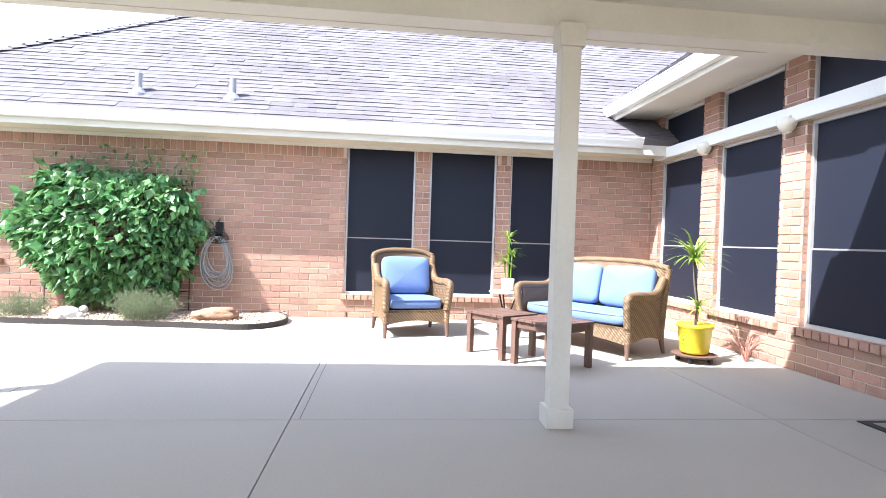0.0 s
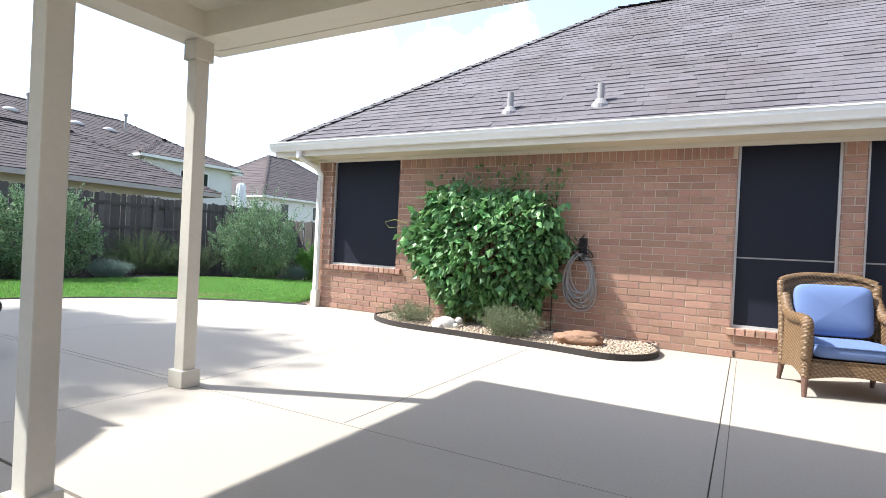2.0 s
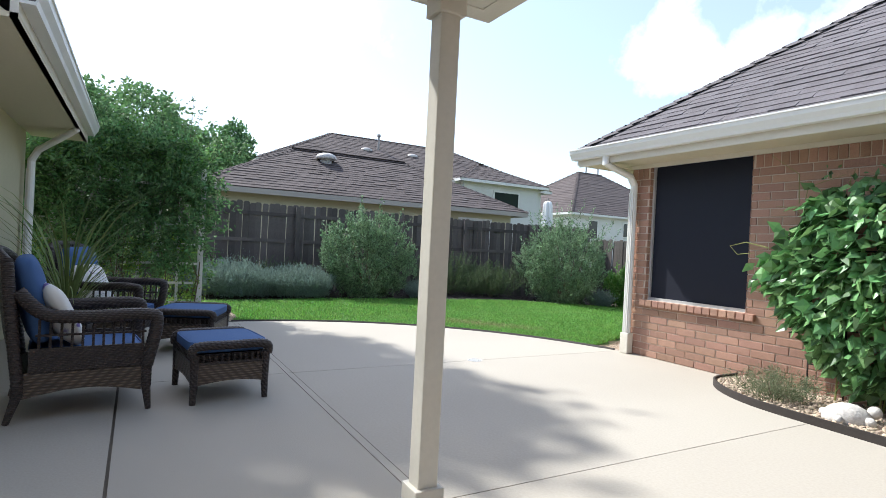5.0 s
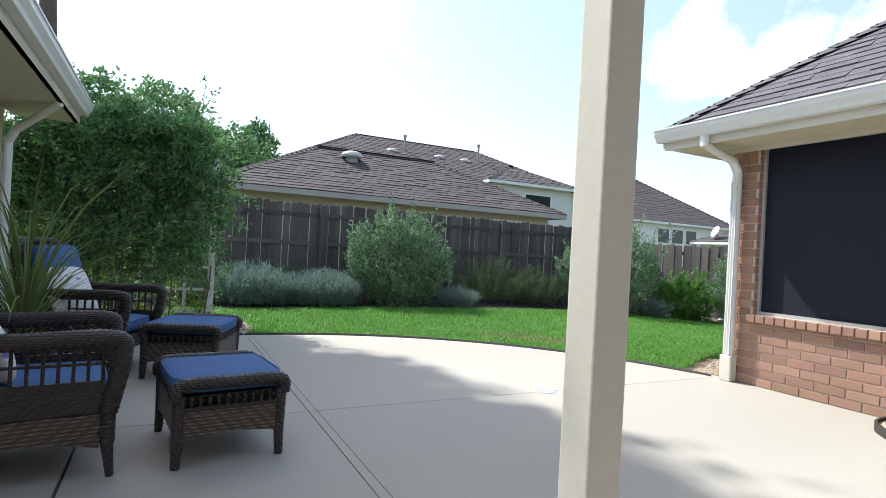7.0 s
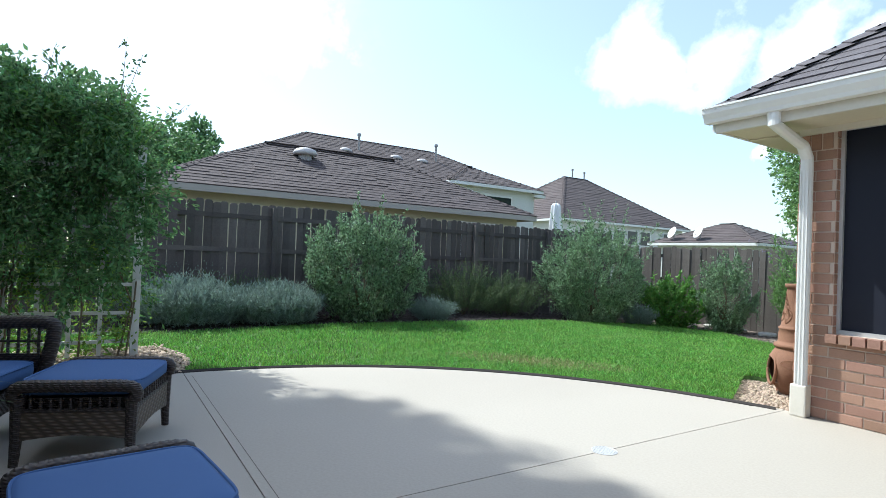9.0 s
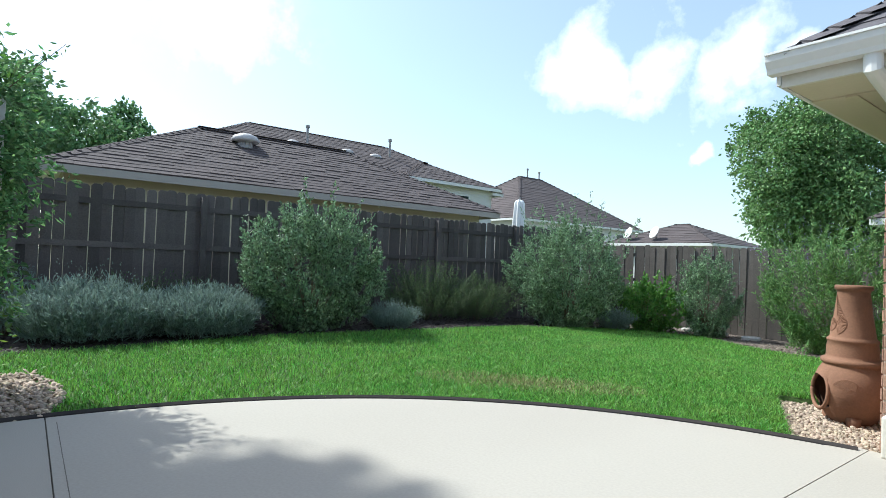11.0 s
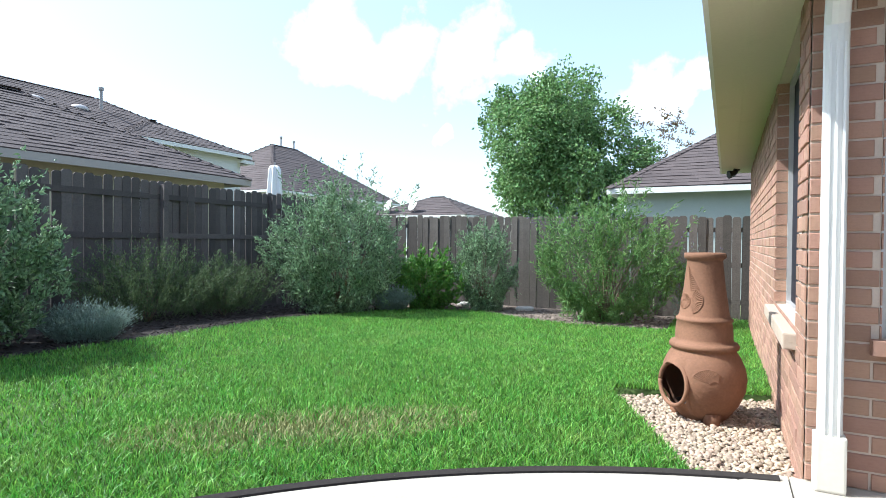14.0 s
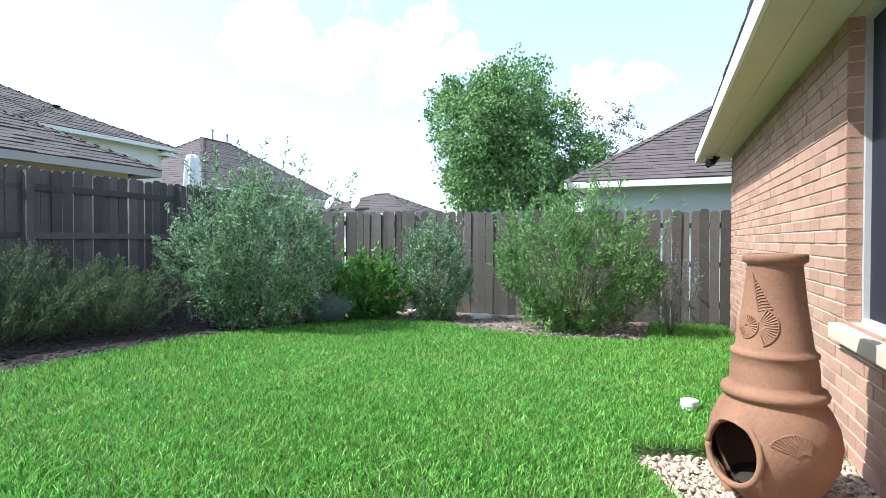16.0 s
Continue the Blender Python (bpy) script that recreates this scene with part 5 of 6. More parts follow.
ftc, fno = nd.new("ShaderNodeTexCoord"), nd.new("ShaderNodeTexNoise")
fno.inputs["Scale"].default_value, fno.inputs["Detail"].default_value = 7.0, 3.0
frp = nd.new("ShaderNodeValToRGB")
frp.color_ramp.elements[0].position, frp.color_ramp.elements[1].position = 0.60, 0.66
fmx = nd.new("ShaderNodeMix")
fmx.data_type = "RGBA"
fmx.inputs["B"].default_value = (0.20, 0.14, 0.36, 1)
ln.new(ftc.outputs["Object"], fno.inputs["Vector"]), ln.new(fno.outputs["Fac"], frp.inputs["Fac"]), ln.new(frp.outputs["Color"], fmx.inputs["Factor"])
ln.new(base_link, fmx.inputs["A"]), ln.new(fmx.outputs["Result"], fp.inputs["Base Color"])


def soft_box(w, d, h, e1=0.45, e2=0.28, at=(0, 0, 0), tilt=0.0, turn=0.0, puff=0.0):
    """A stuffed cushion: a rounded block, tilted about x and turned about z."""
    bm = bmesh.new()
    nu, nv = 36, 14

    def power(v, e):
        return math.copysign(abs(v) ** e, v)
    rings = []
    for j in range(nv + 1):
        ph = -math.pi / 2 + math.pi * j / nv
        ring = []
        for i in range(nu):
            th = 2 * math.pi * i / nu
            cx, cy = power(math.cos(th), e2), power(math.sin(th), e2)
            x, y, z = w / 2 * power(math.cos(ph), e1) * cx, d / 2 * power(math.cos(ph), e1) * cy, h / 2 * power(math.sin(ph), e1)
            z *= 1 - puff * max(abs(cx), abs(cy)) ** 3 * abs(math.cos(ph))
            ring.append(bm.verts.new((x, y, z)))
        rings.append(ring)
    for a, b in zip(rings, rings[1:]):
        for i in range(nu):
            bm.faces.new((a[i], a[(i + 1) % nu], b[(i + 1) % nu], b[i]))
    bmesh.ops.remove_doubles(bm, verts=bm.verts[:], dist=1e-4)
    bmesh.ops.transform(bm, matrix=pose(*at, tilt, 0, turn), verts=bm.verts[:])
    return bm


def piping(w, d, z, r=0.006, at=(0, 0, 0), tilt=0.0):
    pts = []
    for i in range(41):
        th = 2 * math.pi * i / 40
        pts.append(pose(*at, tilt) @ Vector((w / 2 * math.copysign(abs(math.cos(th)) ** 0.28, math.cos(th)), d / 2 * math.copysign(abs(math.sin(th)) ** 0.28, math.sin(th)), z)))
    return tube(pts, r, sides=6)


def rolled(points, radius, wraps=0.022):
    """A wrapped roll of strands: a bar with fine ridges along it."""
    pts = [Vector(p) for p in points]
    fine = []
    for a, b in zip(pts, pts[1:]):
        n = max(2, int((b - a).length / (wraps / 2)))
        fine += [a.lerp(b, k / n) for k in range(n)]
    fine.append(pts[-1])
    bm = bmesh.new()
    tube(fine, radius, bm, 12)
    bm.verts.ensure_lookup_table()
    for k, c in enumerate(fine):
        if k % 2:
            for i in range(12):
                v = bm.verts[k * 12 + i]
                v.co = c + (v.co - c) * 0.92
    return bm


def curve(points, n=8):
    """A smooth run through points."""
    p = [Vector(q) for q in points]
    p = [p[0]] + p + [p[-1]]
    out = []
    for i in range(1, len(p) - 2):
        for k in range(n):
            t = k / n
            a, b, c, d = p[i - 1], p[i], p[i + 1], p[i + 2]
            out.append(0.5 * ((2 * b) + (c - a) * t + (2 * a - 5 * b + 4 * c - d) * t * t + (3 * b - a - 3 * c + d) * t ** 3))
    out.append(p[-2])
    return out


def skirt(w, y, z0, z1, arch=0.05, thick=0.02):
    """A woven apron with an arched lower edge."""
    n = 14
    lo = [(-w / 2 + w * i / n, z0 + arch * math.sin(math.pi * i / n)) for i in range(n + 1)]
    hi = [(w / 2 - w * i / n, z1) for i in range(n + 1)]
    bm = bmesh.new()
    for i in range(n):
        x0, x1 = lo[i], lo[i + 1]
        c = [bm.verts.new((p[0], yy, p[1])) for yy in (y - thick / 2, y + thick / 2) for p in (x0, x1, (x1[0], z1), (x0[0], z1))]
        for f in ((0, 1, 2, 3), (7, 6, 5, 4), (0, 4, 5, 1), (2, 6, 7, 3)):
            bm.faces.new([c[k] for k in f])
    bmesh.ops.remove_doubles(bm, verts=bm.verts[:], dist=1e-5)
    return bm


def wicker_seat(name, label, at, rz, width, seats, weave, cloth, category, open_arms=False, depth=0.78, back=0.94, arm=0.62, seat=0.31):
    s = thing(name, label, category, at, rz)
    hw, hd = width / 2, depth / 2
    part("front_apron", skirt(width - 0.1, -hd + 0.06, 0.14, seat, 0.05), weave, s)
    part("rear_apron", skirt(width - 0.1, hd - 0.08, 0.14, seat, 0.04), weave, s)
    part("seat_deck", box(-hw + 0.05, hw - 0.05, -hd + 0.05, hd - 0.08, seat - 0.03, seat - 0.004), weave, s)
    for side in (-1, 1):
        x = side * (hw - 0.05)
        bm = skirt(depth - 0.18, 0, 0.14, seat, 0.05)
        bmesh.ops.transform(bm, matrix=pose(x, -0.01, 0, 0, 0, 90), verts=bm.verts[:])
        part("side_apron", bm, W_DARK_PANEL if open_arms else weave, s)
        run = curve([(x, -hd + 0.05, seat), (x + side * 0.012, -hd - 0.0, arm - 0.07), (x + side * 0.015, -hd + 0.06, arm), (x + side * 0.012, 0.0, arm - 0.005), (x, hd - 0.22, arm + 0.02), (x - side * 0.005, hd - 0.08, arm + 0.16)], 6)
        part("arm", rolled(run, 0.045), weave, s, smooth=True)
        if open_arms:
            bm = bmesh.new()
            n = 11
            for k in range(n):
                y = -hd + 0.08 + (depth - 0.28) * k / (n - 1)
                tube([(x, y, seat), (x, y, arm - 0.02)], 0.009, bm, 6)
            for z in (seat + (arm - seat) * 0.33, seat + (arm - seat) * 0.66):
                tube([(x, -hd + 0.06, z), (x, hd - 0.18, z)], 0.008, bm, 6)
            part("arm_lattice", bm, weave, s)
            bm = skirt(depth - 0.22, 0, seat - 0.01, seat + 0.15, 0.0)
            bmesh.ops.transform(bm, matrix=pose(x, -0.04, 0, 0, 0, 90), verts=bm.verts[:])
            part("arm_panel", bm, weave, s)
        else:
            bm = skirt(depth - 0.22, 0, seat, arm - 0.02, 0.0)
            bmesh.ops.transform(bm, matrix=pose(x, -0.04, 0, 0, 0, 90), verts=bm.verts[:])
            part("arm_panel", bm, weave, s)
        for yy, lean in ((-hd + 0.05, -0.02), (hd - 0.1, 0.05)):
            part("leg", rolled([(x, yy, seat), (x, yy, 0.16)], 0.036), weave, s)
            part("foot", tube([(x, yy, 0.17), (x + side * 0.006, yy + lean, 0.0)], 0.03, sides=10, taper=0.018), M_WOOD if weave is W_TAN else weave, s)
    # back: a slightly curved woven panel with a rolled top
    n = 12
    bm = bmesh.new()
    prev = None
    for i in range(n + 1):
        u = -1 + 2 * i / n
        x = u * (hw - 0.04)
        z1 = back - 0.06 * abs(u) ** 3
        col = []
        for zz, t in ((seat - 0.05, 0.0), (seat + 0.25, 0.5), (z1, 1.0)):
            y = hd - 0.10 + 0.13 * t - 0.07 * abs(u) ** 2.5 * t
            col += [bm.verts.new((x, y, zz)), bm.verts.new((x, y + 0.03, zz))]
        if prev:
            for k in (0, 2):
                bm.faces.new((prev[k], col[k], col[k + 2], prev[k + 2])), bm.faces.new((col[k + 1], prev[k + 1], prev[k + 3], col[k + 3]))
        prev = col
    part("backrest", bm, weave, s, smooth=True)
    top = [(u * (hw - 0.03), hd + 0.045 - 0.07 * abs(u) ** 2.5, back - 0.06 * abs(u) ** 3) for u in np.linspace(-1, 1, 13)]
    for side in (-1, 1):
        part("back_post", rolled(curve([(side * (hw - 0.05), hd - 0.1, seat - 0.05), (side * (hw - 0.045), hd - 0.06, seat + 0.3), (side * (hw - 0.03), hd - 0.025, back - 0.06)], 5), 0.036), weave, s, smooth=True)
    part("top_roll", rolled(top, 0.034), weave, s, smooth=True)
    cw = (width - 0.2) / seats
    part("seat_cushion", soft_box(width - 0.2, depth - 0.2, 0.13, 0.4, 0.2, (0, -0.05, seat + 0.065)), cloth, s, smooth=True)
    part("piping", piping(width - 0.2, depth - 0.2, 0.045, 0.006, (0, -0.05, seat + 0.065)), cloth, s)
    for k in range(seats):
        x = (k - (seats - 1) / 2) * cw
        part("back_cushion", soft_box(cw - 0.015, 0.58 if open_arms else 0.46, 0.18, 0.55, 0.3, (x, hd - 0.16, seat + (0.44 if open_arms else 0.36)), 78, 0, 0.25), cloth, s, smooth=True)
    return s


def ottoman(label, at, rz, weave, cloth, w=0.66, d=0.55):
    o = thing("ottoman", label, "ottoman", at, rz, group="footstools of the lounge chairs")
    for side in (-1, 1):
        part("long_apron", skirt(w - 0.04, side * (d / 2 - 0.03), 0.13, 0.29, 0.03), W_DARK_PANEL, o)
        part("long_rail", box(-w / 2 + 0.03, w / 2 - 0.03, side * (d / 2 - 0.03) - 0.014, side * (d / 2 - 0.03) + 0.014, 0.282, 0.302, bevel=0.006), weave, o)
        bm = skirt(d - 0.04, 0, 0.13, 0.29, 0.03)
        bmesh.ops.transform(bm, matrix=pose(side * (w / 2 - 0.03), 0, 0, 0, 0, 90), verts=bm.verts[:])
        part("short_apron", bm, W_DARK_PANEL, o)
        part("short_rail", box(side * (w / 2 - 0.03) - 0.014, side * (w / 2 - 0.03) + 0.014, -d / 2 + 0.03, d / 2 - 0.03, 0.282, 0.302, bevel=0.006), weave, o)
        for k in range(15):
            x = -w / 2 + 0.05 + (w - 0.1) * k / 14
            part("spindle", tube([(x, side * (d / 2 - 0.03), 0.29), (x, side * (d / 2 - 0.03), 0.36)], 0.009, sides=6), weave, o)
        for k in range(12):
            y = -d / 2 + 0.05 + (d - 0.1) * k / 11
            part("spindle", tube([(side * (w / 2 - 0.03), y, 0.29), (side * (w / 2 - 0.03), y, 0.36)], 0.009, sides=6), weave, o)
        part("rim_roll", rolled(curve([(side * (w / 2 - 0.03), -d / 2 + 0.02, 0.34), (side * (w / 2 - 0.03), -d / 2 + 0.04, 0.415), (side * (w / 2 - 0.03), 0, 0.42), (side * (w / 2 - 0.03), d / 2 - 0.04, 0.415), (side * (w / 2 - 0.03), d / 2 - 0.02, 0.34)], 6), 0.035), weave, o, smooth=True)
        for e in (-1, 1):
            part("leg", tube([(side * (w / 2 - 0.035), e * (d / 2 - 0.035), 0.36), (side * (w / 2 - 0.035), e * (d / 2 - 0.035), 0.14), (side * (w / 2 - 0.03), e * (d / 2 - 0.03), 0.0)], 0.034, sides=10, taper=0.022), weave, o)
    part("deck", box(-w / 2 + 0.065, w / 2 - 0.065, -d / 2 + 0.065, d / 2 - 0.065, 0.24, 0.352), weave, o)
    part("cushion", soft_box(w - 0.13, d - 0.02, 0.10, 0.35, 0.16, (0, 0, 0.40)), cloth, o, smooth=True)
    part("piping", piping(w - 0.13, d - 0.02, 0.036, 0.006, (0, 0, 0.40)), cloth, o)
    return o


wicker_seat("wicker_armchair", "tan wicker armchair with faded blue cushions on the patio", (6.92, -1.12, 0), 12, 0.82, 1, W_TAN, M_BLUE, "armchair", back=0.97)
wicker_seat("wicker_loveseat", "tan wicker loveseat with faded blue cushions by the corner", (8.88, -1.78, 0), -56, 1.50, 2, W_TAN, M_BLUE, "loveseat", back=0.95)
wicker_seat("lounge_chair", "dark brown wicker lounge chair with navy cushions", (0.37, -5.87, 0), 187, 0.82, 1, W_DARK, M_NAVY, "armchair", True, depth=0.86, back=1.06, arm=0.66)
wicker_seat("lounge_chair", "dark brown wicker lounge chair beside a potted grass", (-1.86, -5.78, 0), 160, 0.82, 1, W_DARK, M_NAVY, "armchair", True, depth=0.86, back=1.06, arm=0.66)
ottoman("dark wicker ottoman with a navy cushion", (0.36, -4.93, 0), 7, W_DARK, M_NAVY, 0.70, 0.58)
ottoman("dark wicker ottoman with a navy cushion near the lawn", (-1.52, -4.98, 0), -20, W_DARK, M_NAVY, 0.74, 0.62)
for x, y, turn in ((0.49, -5.99, 200), (-1.72, -5.92, 148)):
    tagged(link_mesh("throw_pillow", soft_box(0.46, 0.46, 0.17, 0.7, 0.42, (x, y, 0.65), 64, turn, 0.45), M_FLORAL, smooth=True), "white throw pillow with purple flowers on the lounge chair", "pillow")


def slat_table(label, at, rz, w=0.62, d=0.44, h=0.42):
    t = thing("coffee_table", label, "table", at, rz, group="pair of patio coffee tables")
    n = 6
    for k in range(n):
        y = -d / 2 + d * k / n
        part("slat", box(-w / 2, w / 2, y + 0.003, y + d / n - 0.003, h - 0.022, h, bevel=0.003), M_WOOD, t)
    for sx in (-1, 1):
        part("end_apron", box(sx * (w / 2 - 0.04) - 0.012, sx * (w / 2 - 0.04) + 0.012, -d / 2 + 0.06, d / 2 - 0.06, h - 0.085, h - 0.024), M_WOOD, t)
        for sy in (-1, 1):
            x, y = sx * (w / 2 - 0.035), sy * (d / 2 - 0.035)
            part("leg", box(x - 0.027, x + 0.027, y - 0.027, y + 0.027, 0.0, h - 0.023, bevel=0.004), M_WOOD, t)
    for sy in (-1, 1):
        part("side_apron", box(-w / 2 + 0.06, w / 2 - 0.06, sy * (d / 2 - 0.035) - 0.011, sy * (d / 2 - 0.035) + 0.011, h - 0.085, h - 0.024), M_WOOD, t)


slat_table("small dark reddish wood slatted coffee table", (7.79, -2.30, 0), 33, 0.49, 0.52), slat_table("small dark reddish wood table beside its twin", (8.155, -2.785, 0), 33, 0.54, 0.54)

# side table with a white pot of bamboo
st = thing("side_table", "small round grey side table between chair and loveseat", "table", (8.13, -0.97, 0))
part("top", lathe([(0.21, 0.485), (0.22, 0.49), (0.22, 0.503), (0.21, 0.51)], 32), M_ALU, st)
for k in range(3):
    a = 2.1 * k
    part("leg", tube([(0.14 * math.cos(a), 0.14 * math.sin(a), 0.487), (0.05 * math.cos(a), 0.05 * math.sin(a), 0.25), (0.16 * math.cos(a), 0.16 * math.sin(a), 0)], 0.011), M_IRON, st)
L_BAMBOO = leafy("yellow_green_leaf", (0.22, 0.32, 0.05), 0.45, 0.3, 0.02, 0.35)


def strap_leaves(name, at, n, length, width, material, parent, seed, rise=0.6):
    """Long arching leaves from one point."""
    r = rng_of(seed)
    verts, faces = [], []
    for k in range(n):
        a, up = r.uniform(0, 2 * math.pi), rise + r.uniform(-0.45, 0.55)
        ln_ = length * r.uniform(0.65, 1.1)
        d, s = np.array((math.cos(a), math.sin(a))), np.array((-math.sin(a), math.cos(a)))
        c = len(verts)
        for j in range(6):
            t = j / 5
            p = np.array((*(np.array(at[:2]) + d * ln_ * t * (0.35 + 0.55 * t)), at[2] + ln_ * (up * t - 0.75 * t * t)))
            w = width * (1 - t) ** 0.6 * 0.5 + 0.001
            verts += [(p[0] - s[0] * w, p[1] - s[1] * w, p[2]), (p[0] + s[0] * w, p[1] + s[1] * w, p[2])]
        faces += [(c + 2 * j, c + 2 * j + 1, c + 2 * j + 3, c + 2 * j + 2) for j in range(5)]
    return raw_mesh(name, verts, faces, material, parent)


bp = thing("bamboo_plant", "lucky bamboo in a white ceramic pot on the side table", "potted plant", (8.15, -0.93, 0.51))
part("pot", lathe([(0.055, 0.0), (0.075, 0.02), (0.082, 0.15), (0.076, 0.15), (0.07, 0.12), (0.0, 0.12)], 24), M_WHITE, bp, smooth=True)
for k, (dx, h) in enumerate(((0.0, 0.62), (0.03, 0.42), (-0.03, 0.33))):
    part("stalk", tube([(dx, 0, 0.1), (dx * 1.4, 0.01, h)], 0.009), L_BAMBOO, bp)
    strap_leaves("leaf_tuft", (dx * 1.4, 0.01, h), 26, 0.22, 0.022, L_BAMBOO, bp, 61 + k, 0.9)

yp = thing("dracaena_plant", "spiky green dracaena in a yellow glazed pot", "potted plant", (9.67, -2.56, 0.088))
part("pot", lathe([(0.12, 0.0), (0.135, 0.02), (0.158, 0.25), (0.168, 0.255), (0.172, 0.285), (0.16, 0.29), (0.148, 0.25), (0.0, 0.24)], 36), M_YELLOW, yp, smooth=True)
part("relief", tube([(-0.14 + 0.06 * math.cos(a) * (1 - a / 12), -0.075 + 0.02, 0.14 + 0.06 * math.sin(a) * (1 - a / 12)) for a in np.linspace(0, 9, 40)], 0.006), M_YELLOW, yp)
part("stem", tube([(0.0, 0, 0.22), (0.02, 0.0, 0.45), (-0.02, 0.01, 0.72), (-0.03, 0.01, 0.9)], 0.018, taper=0.012), M_BARK, yp)
strap_leaves("leaf_head", (-0.03, 0.01, 0.88), 60, 0.42, 0.026, L_BAMBOO, yp, 71, 1.0)
strap_leaves("leaf_head", (0.02, 0.0, 0.42), 24, 0.26, 0.022, L_BAMBOO, yp, 72, 0.8)
cad = thing("plant_caddy", "round brown plant caddy on castors", "plant caddy", (9.67, -2.56, 0))
part("tray", lathe([(0.17, 0.06), (0.2, 0.062), (0.215, 0.08), (0.2, 0.083), (0.19, 0.076), (0.0, 0.076)], 32), M_WOOD, cad)
for k in range(4):
    a = 0.8 + 1.57 * k
    part("castor", box(0.15 * math.cos(a) - 0.018, 0.15 * math.cos(a) + 0.018, 0.15 * math.sin(a) - 0.022, 0.15 * math.sin(a) + 0.022, 0.0, 0.062, bevel=0.012), M_IRON, cad)
tw = thing("twiggy_succulent", "reddish pencil succulent against the brick wing", "plant", (10.22, -2.55, 0))
r = rng_of(73)
for k in range(16):
    a = r.uniform(0, 6.28)
    part("twig", tube([(0, 0, -0.01), (0.05 * math.cos(a), 0.05 * math.sin(a), 0.12), (0.13 * math.cos(a), 0.13 * math.sin(a), 0.2 + 0.1 * r.uniform())], 0.007, sides=6, taper=0.003), surface("pink_stem", (0.35, 0.16, 0.12), 0.7, 0.1, 6, 40, 0.05) if k == 0 else bpy.data.materials["pink_stem"], tw)
for y in (-1.445, -2.805):
    sc = thing("wall_sconce", "small half-round pale wall light on the brick pier", "wall light", (10.36, y, 2.31), group="wing wall lights")
    part("cup", lathe([(0.02, -0.07), (0.06, -0.05), (0.085, 0.0), (0.09, 0.05), (0.08, 0.05), (0.07, 0.0)], 24), M_PAINT, sc, smooth=True)
    part("back_plate", box(-0.01, 0.02, -0.05, 0.05, -0.08, 0.08), M_PAINT, sc)
mat = thing("doormat", "dark-edged woven doormat on the concrete", "doormat", (10.06, -4.63, 0))
part("border", box(-0.31, 0.31, -0.28, 0.28, 0.001, 0.010, bevel=0.004), M_EDGE, mat)
part("field", box(-0.25, 0.25, -0.22, 0.22, 0.0105, 0.014), M_HOSE, mat)

pg = thing("potted_grass", "arching ornamental grass in a dark pot between chairs", "potted plant", (-0.72, -6.05, 0))
part("pot", lathe([(0.13, 0.0), (0.15, 0.02), (0.19, 0.36), (0.2, 0.4), (0.18, 0.4), (0.17, 0.34), (0.0, 0.33)], 28), M_EDGE, pg, smooth=True)
strap_leaves("blade_fan", (0, 0, 0.33), 130, 1.15, 0.014, leafy("pale_grass_leaf", (0.16, 0.22, 0.07), 0.5, 0.3), pg, 74, 1.35)

# ---- wall side garden bed ----
BED = curve([(1.53, -0.02, 0), (1.6, -0.5, 0), (2.18, -0.88, 0), (3.25, -0.97, 0), (4.3, -1.05, 0), (5.0, -1.14, 0), (5.34, -0.85, 0), (5.38, -0.4, 0), (5.2, -0.02, 0)], 8)
edge = thing("bed_edging", "dark brown landscape edging round the gravel bed", "edging")
bm = bmesh.new()
prev = None
for i, p in enumerate(BED):
    d = (BED[min(i + 1, len(BED) - 1)] - BED[max(i - 1, 0)]).normalized()
    s = Vector((-d.y, d.x, 0)) * 0.009
    up = Vector((0, 0, 0.066))
    col = [bm.verts.new(c) for c in (p - s, p + s, p + s + up, p - s + up)]
    if prev:
        for k in range(4):
            bm.faces.new((prev[k], col[k], col[(k + 1) % 4], prev[(k + 1) % 4]))
    prev = col
part("strip", bm, M_EDGE, edge)
tagged(link_mesh("wall_bed_soil", prism([(p.x, p.y) for p in BED][::1], 0.001, 0.045), M_BEDSOIL), "soil under the gravel by the wall", "soil", kind="structure")


def in_bed1(x, y):
    lim = np.interp(x, [p.x for p in BED[8:56]], [p.y for p in BED[8:56]])
    return 1.6 < x < 5.33 and lim + 0.02 < y < -0.01


pts, r = scatter(1.45, 5.36, -1.15, 0, 7000, in_bed1, 57)
pebbles("gravel", pts, r.uniform(0.035, 0.055, len(pts)), 0.018, M_STONE, r, "pale pink and tan gravel in the wall bed", "gravel")
L_SANT = leafy("dusty_santolina_leaf", (0.17, 0.20, 0.11), 0.7, 0.3)
tuft("santolina", "spiky grey-green santolina in the gravel bed", 3.77, -0.80, (0.36, 0.32, 0.40), L_SANT, (0.035, 0.007), 220, 34, 81, "shrub", 0.04)
tuft("santolina", "low dry grey santolina at the end of the bed", 2.25, -0.62, (0.36, 0.3, 0.3), L_SANT, (0.03, 0.006), 170, 30, 82, "shrub", 0.04)
r = rng_of(83)
rock = bmesh.new()
bmesh.ops.create_icosphere(rock, subdivisions=4, radius=1)
for v in rock.verts:
    k = 1 + 0.22 * noise.noise(v.co * 1.7) + 0.10 * noise.noise(v.co * 5)
    v.co = Vector((v.co.x * 0.28 * k, v.co.y * 0.17 * k, max(v.co.z, -0.5) * 0.10 * k))
bmesh.ops.transform(rock, matrix=pose(4.58, -0.68, 0.1, 0, 0, 20), verts=rock.verts[:])
tagged(link_mesh("boulder", rock, M_ROCK, smooth=True), "flat orange-brown sandstone boulder in gravel", "rock")
tur = bmesh.new()
bmesh.ops.create_icosphere(tur, subdivisions=4, radius=1)
